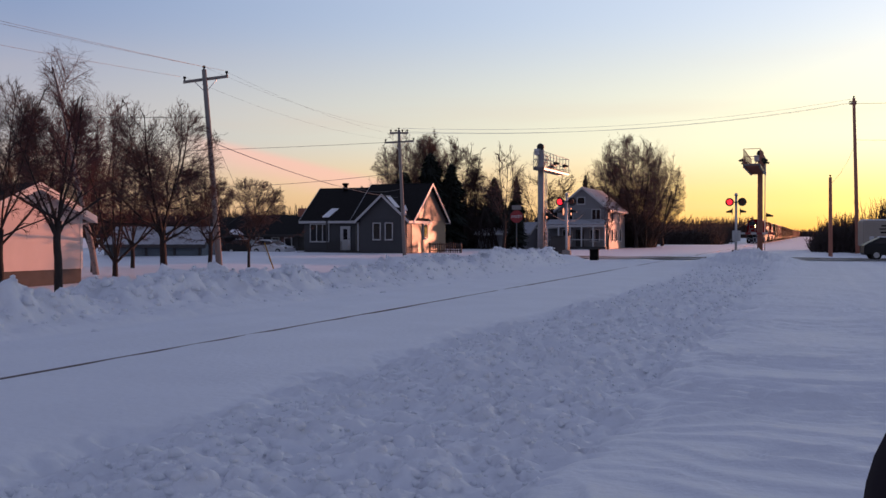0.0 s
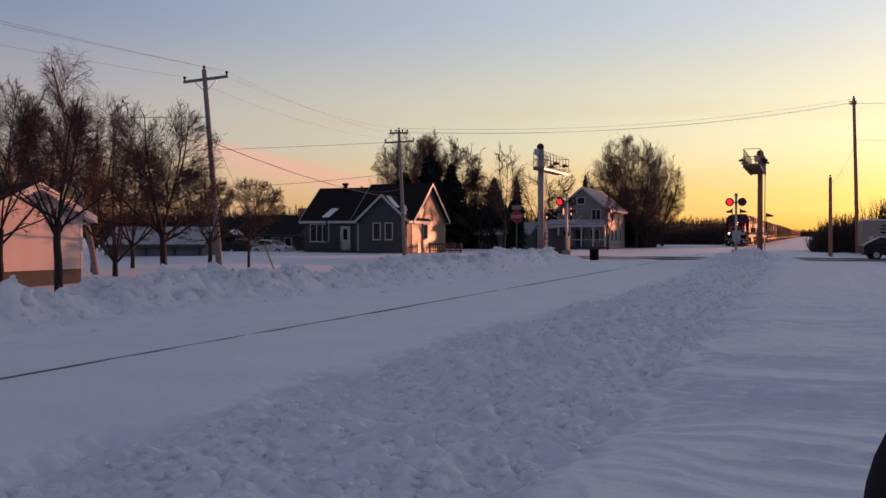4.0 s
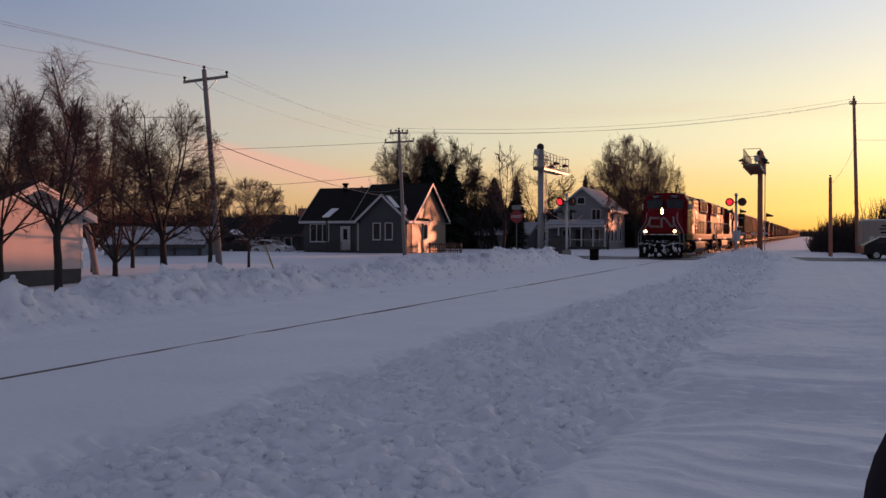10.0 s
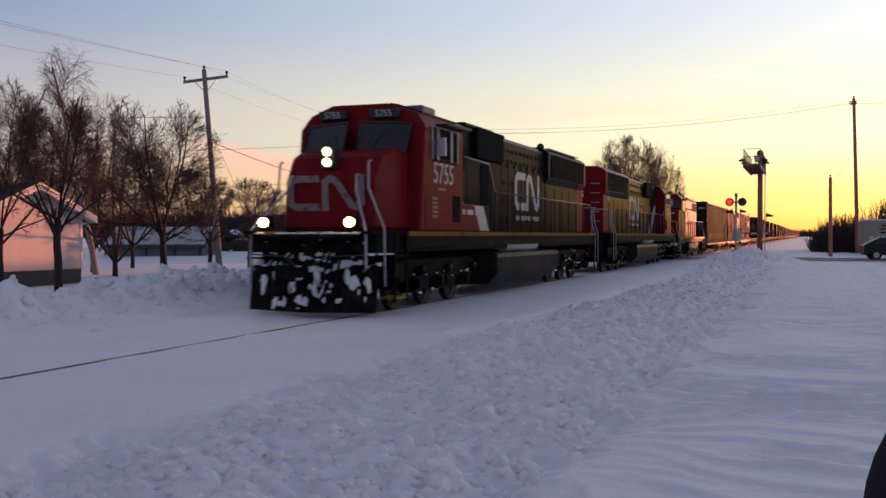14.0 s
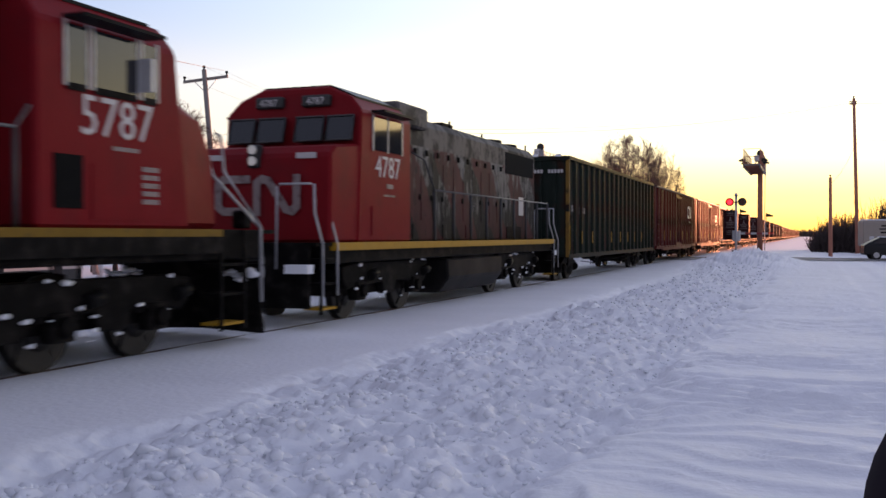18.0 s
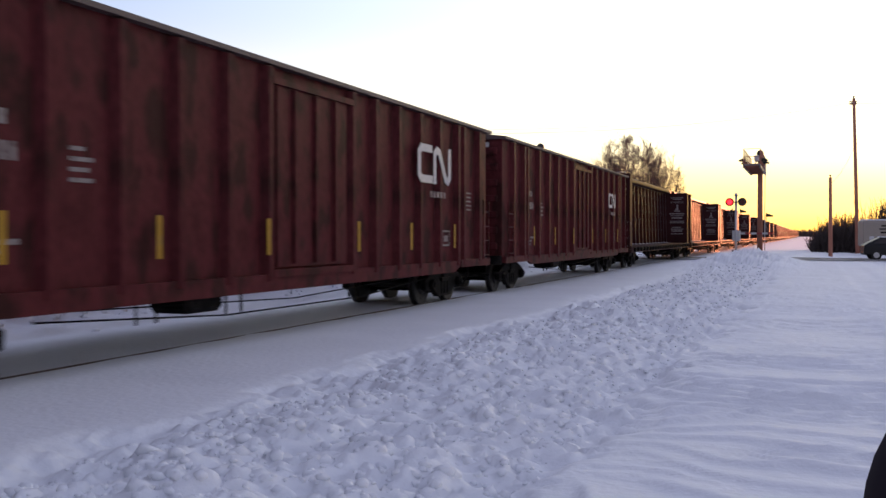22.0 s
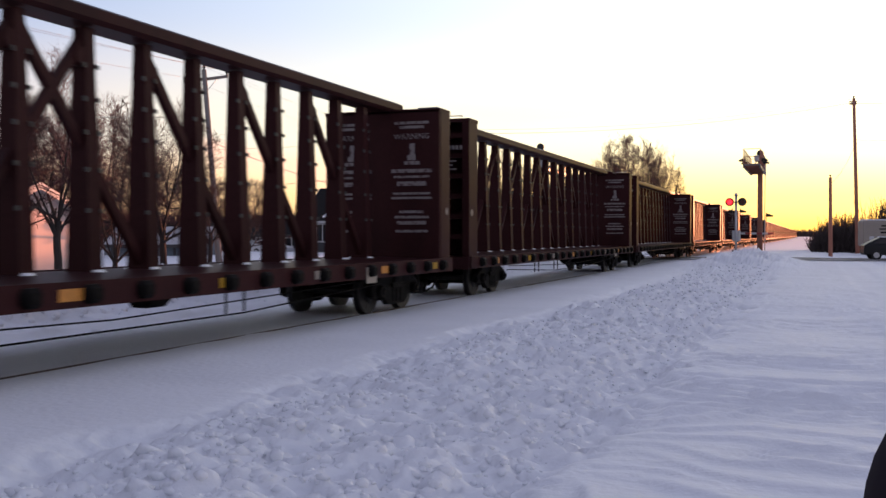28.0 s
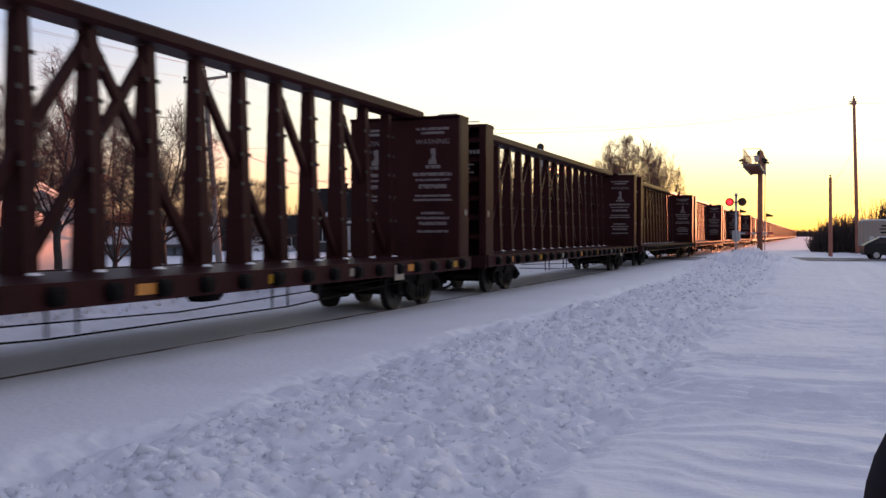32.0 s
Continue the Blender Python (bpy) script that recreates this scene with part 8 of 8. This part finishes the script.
def cantilever(x, y, z0, h, r, y_a, y_b, x_a, x_b, zp, label, material):
    """A tall signal mast with a long railed service walk that reaches over the road, along Y."""
    root = empty("cantilever_signal", pose(x, y, z0), label, "crossing signal", "crossing signals")
    bm = bmesh.new()
    tube(bm, [(0, 0, -0.3), (0, 0, h)], r, r * 0.9, n=14)
    part("mast", bm, material, root, "thick steel mast")
    boxpart("mast_base", (-0.4, 0.4, -0.4, 0.4, -0.3, 0.25), M_CONCRETE, root)
    zp -= z0
    ya, yb, xa, xb = y_a - y, y_b - y, x_a - x, x_b - x
    p = boxpart("service_walk", (xa, xb, ya, yb, zp, zp + 0.07), M_POLE, root, "grated walk dusted with snow")
    for xx in (xa + 0.05, xb - 0.05):
        boxpart("walk_beam", (xx - 0.05, xx + 0.05, ya, yb, zp - 0.14, zp), M_RAILMID, p)
    n = 8
    for k in range(n + 1):
        yy = ya + (yb - ya) * k / n
        for xx in (xa + 0.04, xb - 0.04):
            barpart("rail_post", [(xx, yy, zp + 0.07), (xx, yy, zp + 1.07)], 0.024, material, p)
        if k < n:
            boxpart("cross_member", (xa + 0.1, xb - 0.1, yy + 0.3, yy + 0.38, zp - 0.12, zp - 0.004), material, p)
    for xx in (xa + 0.04, xb - 0.04):
        for zz in (zp + 0.57, zp + 1.07):
            barpart("rail", [(xx, ya, zz), (xx, yb, zz)], 0.022, material, p)
    for yy in (ya, yb):
        for zz in (zp + 0.57, zp + 1.07):
            barpart("rail", [(xa + 0.04, yy, zz), (xb - 0.04, yy, zz)], 0.022, material, p)
    far = yb if abs(yb) > abs(ya) else ya
    # lamps to both ways of the road, seen edge-on
    for f in (0.3, 0.72):
        yy = far * f
        for sx, xx in ((-1, xa - 0.12), (1, xb + 0.12)):
            bm = bmesh.new()
            disc(bm, (xx, yy, zp + 0.45), 0.2, "x", 0.03, 20)
            tgt = part("target", bm, M_SIGNBLACK, root, "round black target")
            barpart("hood", [(xx, yy, zp + 0.48), (xx + sx * 0.26, yy, zp + 0.42)], 0.11, M_SIGNBLACK, tgt, n=10, r1=0.06)
            boxpart("lamp_case", (xx - sx * 0.1 - 0.09, xx - sx * 0.1 + 0.09, yy - 0.11, yy + 0.11, zp + 0.34, zp + 0.56), M_SIGNBLACK, tgt, bevel=0.03)
        barpart("lamp_bracket", [(xa - 0.1, yy, zp + 0.2), (xb + 0.1, yy, zp + 0.2)], 0.03, material, root)
    bm = bmesh.new()
    disc(bm, (0.0, -0.12, h + 0.12), 0.24, "y", 0.14, 18)
    part("bell", bm, M_SIGNBLACK, root, "round black bell")
    boxpart("junction_box", (-0.4, -0.06, -0.3, 0.3, h - 0.42, h), M_GALV, root, bevel=0.02)
    barpart("tie_rod", [(0, 0, h - 0.05), ((xa + xb) / 2, far * 0.7, zp + 0.05)], 0.03, material, root)
    # ladder on the far side of the mast
    xl = r + 0.14
    for dy in (-0.2, 0.2):
        barpart("ladder_rail", [(xl, dy, 0.2), (xl, dy, zp + 1.0)], 0.024, M_GALV, root, n=5)
    for k in range(int(zp / 0.33)):
        barpart("ladder_rung", [(xl, -0.2, 0.35 + k * 0.33), (xl, 0.2, 0.35 + k * 0.33)], 0.015, M_GALV, root, n=5)
    bm = bmesh.new()
    disc(bm, (0.42, -0.1, 2.75), 0.24, "x", 0.03, 18)
    tgt = part("target", bm, M_SIGNBLACK, root, "round black target")
    barpart("hood", [(0.42, -0.1, 2.82), (0.9, -0.1, 2.74)], 0.14, M_SIGNBLACK, tgt, n=10, r1=0.05)
    return root


cantilever(-17.05, 64.2, 0.2, 7.25, 0.225, 63.3, 70.6, -17.35, -16.6, 6.12, "pale steel cantilever signal mast with railed walk", M_MAST)
# the red of this mast is sunset light put into its colour
cantilever(-3.25, 72.6, 0.2, 7.05, 0.19, 66.4, 75.4, -4.05, -2.95, 6.15, "steel cantilever signal mast, reddened in place of sunlight, with railed walk", M_BRICK_SUNRED)


def stop_sign():
    root = empty("stop_sign", pose(-17.45, 59.7, 0.1, 0, 0, 16), "red octagonal stop sign on a grey post", "stop sign")
    boxpart("post", (-0.04, 0.04, 0, 0.05, -0.3, 3.0), M_RAILMID, root)
    bm = bmesh.new()
    prism(bm, [(math.cos(math.pi / 8 + k * math.pi / 4) * 0.42, 2.68 + math.sin(math.pi / 8 + k * math.pi / 4) * 0.42) for k in range(8)], "y", -0.02, 0.0)
    pl = part("plate", bm, M_SIGNRED, root, "red octagon plate")
    words("sign_word", "ARRÊT", 0.24, M_TRIM, pl, pose(0, -0.025, 2.6, 90, 0, 0), "white word")
    boxpart("upper_plate", (-0.3, 0.3, -0.02, 0.0, 3.12, 3.4), M_POLE, root)


stop_sign()


# ---- small things by the crossing and the houses ----
def relay_box(x, y, z, sx, sy, sz, material, label):
    root = empty("equipment_cabinet", pose(x, y, z), label, "cabinet")
    boxpart("body", (-sx / 2, sx / 2, -sy / 2, sy / 2, -0.2, sz), material, root, bevel=0.02)
    boxpart("lid", (-sx / 2 - 0.04, sx / 2 + 0.04, -sy / 2 - 0.04, sy / 2 + 0.04, sz, sz + 0.06), material, root)
    boxpart("door", (-sx / 2 + 0.06, sx / 2 - 0.06, -sy / 2 - 0.02, -sy / 2, 0.05, sz - 0.08), material, root)


relay_box(-12.4, 59.5, 0.25, 0.5, 0.4, 0.42, M_DARK, "small black equipment box in the snow")
relay_box(-15.3, 62.6, 0.2, 1.1, 0.8, 1.3, M_DARKWALL, "dark grey signal equipment cabinet by the crossing")


def picket_fence():
    root = empty("fence", pose(-31.6, 80.5, -0.1), "dark picket fence beside the grey house", "fence")
    for k in range(4):
        boxpart("post", (k * 1.0 - 0.05, k * 1.0 + 0.05, 0, 0.1, -0.3, 1.05), M_DARKWALL, root)
    for z in (0.3, 0.85):
        boxpart("rail", (0, 3.0, 0.02, 0.06, z, z + 0.08), M_DARKWALL, root)
    for k in range(14):
        boxpart("picket", (0.12 + k * 0.21, 0.2 + k * 0.21, -0.03, 0.01, 0.1, 1.0), M_DARKWALL, root)


picket_fence()


def parked_car(x, y, z, rz, paint, label, snow):
    """A hatchback: body, glasshouse, wheels, lamps."""
    root = empty("car", pose(x, y, z, 0, 0, rz), label, "car")
    bm = bmesh.new()
    prof = [(-2.0, 0.32), (-2.05, 0.62), (-1.9, 0.78), (-0.95, 0.92), (-0.25, 1.38), (1.0, 1.44), (1.7, 1.1), (1.98, 0.95), (2.02, 0.4), (1.9, 0.3)]
    prism(bm, prof, "x", -0.84, 0.84)
    for v in bm.verts:
        if v.co.z > 1.0:
            v.co.x *= 0.8
    part("body", bm, paint, root, "", bevel=0.06)
    for s in (-1, 1):
        bm = bmesh.new()
        prism(bm, [(-0.75, 0.97), (-0.2, 1.3), (0.95, 1.36), (1.5, 1.05)], "x", min(s * 0.72, s * 0.8), max(s * 0.72, s * 0.8))
        part("side_window", bm, M_GLASS, root)
        for yy in (-1.28, 1.28):
            bm = bmesh.new()
            disc(bm, (s * 0.78, yy, 0.31), 0.31, "x", 0.2, 18)
            wh = part("wheel", bm, M_TYRE, root)
            bm = bmesh.new()
            disc(bm, (s * 0.885, yy, 0.31), 0.18, "x", 0.02, 14)
            part("rim", bm, M_GALV, wh)
        boxpart("headlight", (s * 0.62 - 0.16, s * 0.62 + 0.16, -2.03, -1.9, 0.62, 0.76), M_CHROME, root)
    bm = bmesh.new()
    prism(bm, [(-0.92, 0.95), (-0.3, 1.36), (-0.28, 1.38), (-0.9, 0.97)], "x", -0.6, 0.6)
    part("windscreen", bm, M_GLASS, root)
    if snow:
        boxpart("snow_cover", (-0.6, 0.6, -0.1, 1.0, 1.43, 1.49), M_ROOFSNOW, root, "snow on the car roof", bevel=0.02)


parked_car(5.2, 68.2, 0.02, 96, M_CARDARK, "dark hatchback waiting on the road at the crossing", True)
parked_car(-46.6, 79.0, -0.25, 80, M_CARWHITE, "white hatchback parked by the houses", False)
parked_car(-49.8, 79.8, -0.25, 85, M_CARDARK, "dark car parked by the houses under snow", True)


def trailer():
    root = empty("trailer", pose(4.2, 87.4, 0.1, 0, 0, 8), "cream box trailer with snow on top", "trailer")
    boxpart("body", (0, 6.5, 0, 2.3, 0.6, 2.7), M_TRAILER, root, bevel=0.08)
    bars("writing", root, pose(1.75, -0.005, 1.9, 90, 0, 0), [(-0.35, 0.35, 0.3, 0.42), (-0.5, 0.5, 0.05, 0.15), (-0.4, 0.4, -0.25, -0.12)], M_DARK, "rows of unreadable dark writing")
    boxpart("snow_cover", (0.1, 6.4, 0.1, 2.2, 2.7, 2.8), M_ROOFSNOW, root, bevel=0.04)
    boxpart("hatch", (0.5, 0.85, -0.03, 0, 1.05, 1.4), M_GALV, root)
    for x in (1.8, 4.6):
        for yy in (0.15, 2.15):
            bm = bmesh.new()
            disc(bm, (x, yy, 0.35), 0.35, "y", 0.22, 16)
            part("wheel", bm, M_TYRE, root)
    boxpart("chassis", (0.3, 6.2, 0.2, 2.1, 0.45, 0.6), M_DARK, root)


trailer()

# a dark car mirror close by the lens
mir = empty("car_mirror", pose(0.231, 1.133, 1.262, 0, 0, 20.62), "black plastic car door mirror close to the camera", "mirror")
bm = bmesh.new()
for yy, k in ((-0.05, 0.86), (-0.035, 0.97), (-0.01, 1.0), (0.03, 0.98), (0.055, 0.9), (0.07, 0.7)):
    ring = []
    for j in range(40):
        w = 2 * math.pi * j / 40
        c, sn = math.cos(w), math.sin(w)
        ring.append(bm.verts.new((0.185 * k * math.copysign(abs(c) ** 0.75, c), yy, 0.2 * k * math.copysign(abs(sn) ** 0.75, sn))))
    if yy > -0.05:
        for j in range(40):
            bm.faces.new((prev[j], prev[(j + 1) % 40], ring[(j + 1) % 40], ring[j])).smooth = True
    else:
        bm.faces.new(ring)
    prev = ring
bm.faces.new(prev)
part("housing", bm, M_PLASTIC, mir)
boxpart("arm", (0.05, 0.12, -0.03, 0.03, -1.35, -0.16), M_PLASTIC, mir)

# an unseen wall, added to keep the low sun off the near track
tagged(boxpart("wall_north", (11.6, 150.0, 118.0, 119.0, -0.5, 15.5), M_DARKWALL, None), "plain unseen wall added to keep the low sun off the near track", "wall", kind="structure")


# ---- loose clods of snow on the windrows ----
def clods():
    rng = np.random.RandomState(9)
    n1, n2 = 6500, 4600
    y = np.concatenate([4.5 + 42 * rng.rand(n1) ** 1.7, 6 + 46 * rng.rand(n2) ** 1.3])
    x = TRACK_X + np.concatenate([4.3 + 3.2 * rng.rand(n1), rng.normal(-4.2, 0.7, n2)])
    s = np.concatenate([np.minimum(rng.gamma(1.8, 0.015, n1) + 0.014, 0.09), np.minimum(rng.gamma(2.0, 0.024, n2) + 0.02, 0.13)])
    z = ground_z(x, y)
    co, fa = [], []
    for k in range(n1 + n2):
        v, f = lumps(rng)
        a = rng.uniform(0, 6.28)
        c, sn = math.cos(a), math.sin(a)
        q = np.stack([x[k] + (v[:, 0] * c - v[:, 1] * sn) * s[k], y[k] + (v[:, 0] * sn + v[:, 1] * c) * s[k] * 0.85, z[k] + v[:, 2] * s[k] * 0.7 - s[k] * 0.32], -1)
        fa += [(12 * k + p[0], 12 * k + p[1], 12 * k + p[2]) for p in f]
        co += q.tolist()
    me = bpy.data.meshes.new("snow_clods")
    me.from_pydata(co, [], fa)
    me.materials.append(M_SNOWLUMP)
    me.polygons.foreach_set("use_smooth", [True] * len(me.polygons))
    tagged(new("snow_clods", me), "broken clods of ploughed snow on the windrows", "snow", kind="stuff")


clods()


# ---- what moves ----
def motions():
    """The train rolls along the track; the wheels of its leading part turn."""
    for ob, u, turn in TRAIN:
        walk(ob, [(t, pose(TRACK_X, along(u, t), 0, 0, 0, turn)) for t in (0, 4, 8, 12, 16, 20, 24, 28, 32)])
    times = [k / 30 for k in range(0, 961)]
    for ob, m, r, sense in WHEELS:
        walk(ob, [(t, m @ Matrix.Rotation(sense * (along(0, 0) - along(0, t)) / r, 4, "X")) for t in times])


motions()
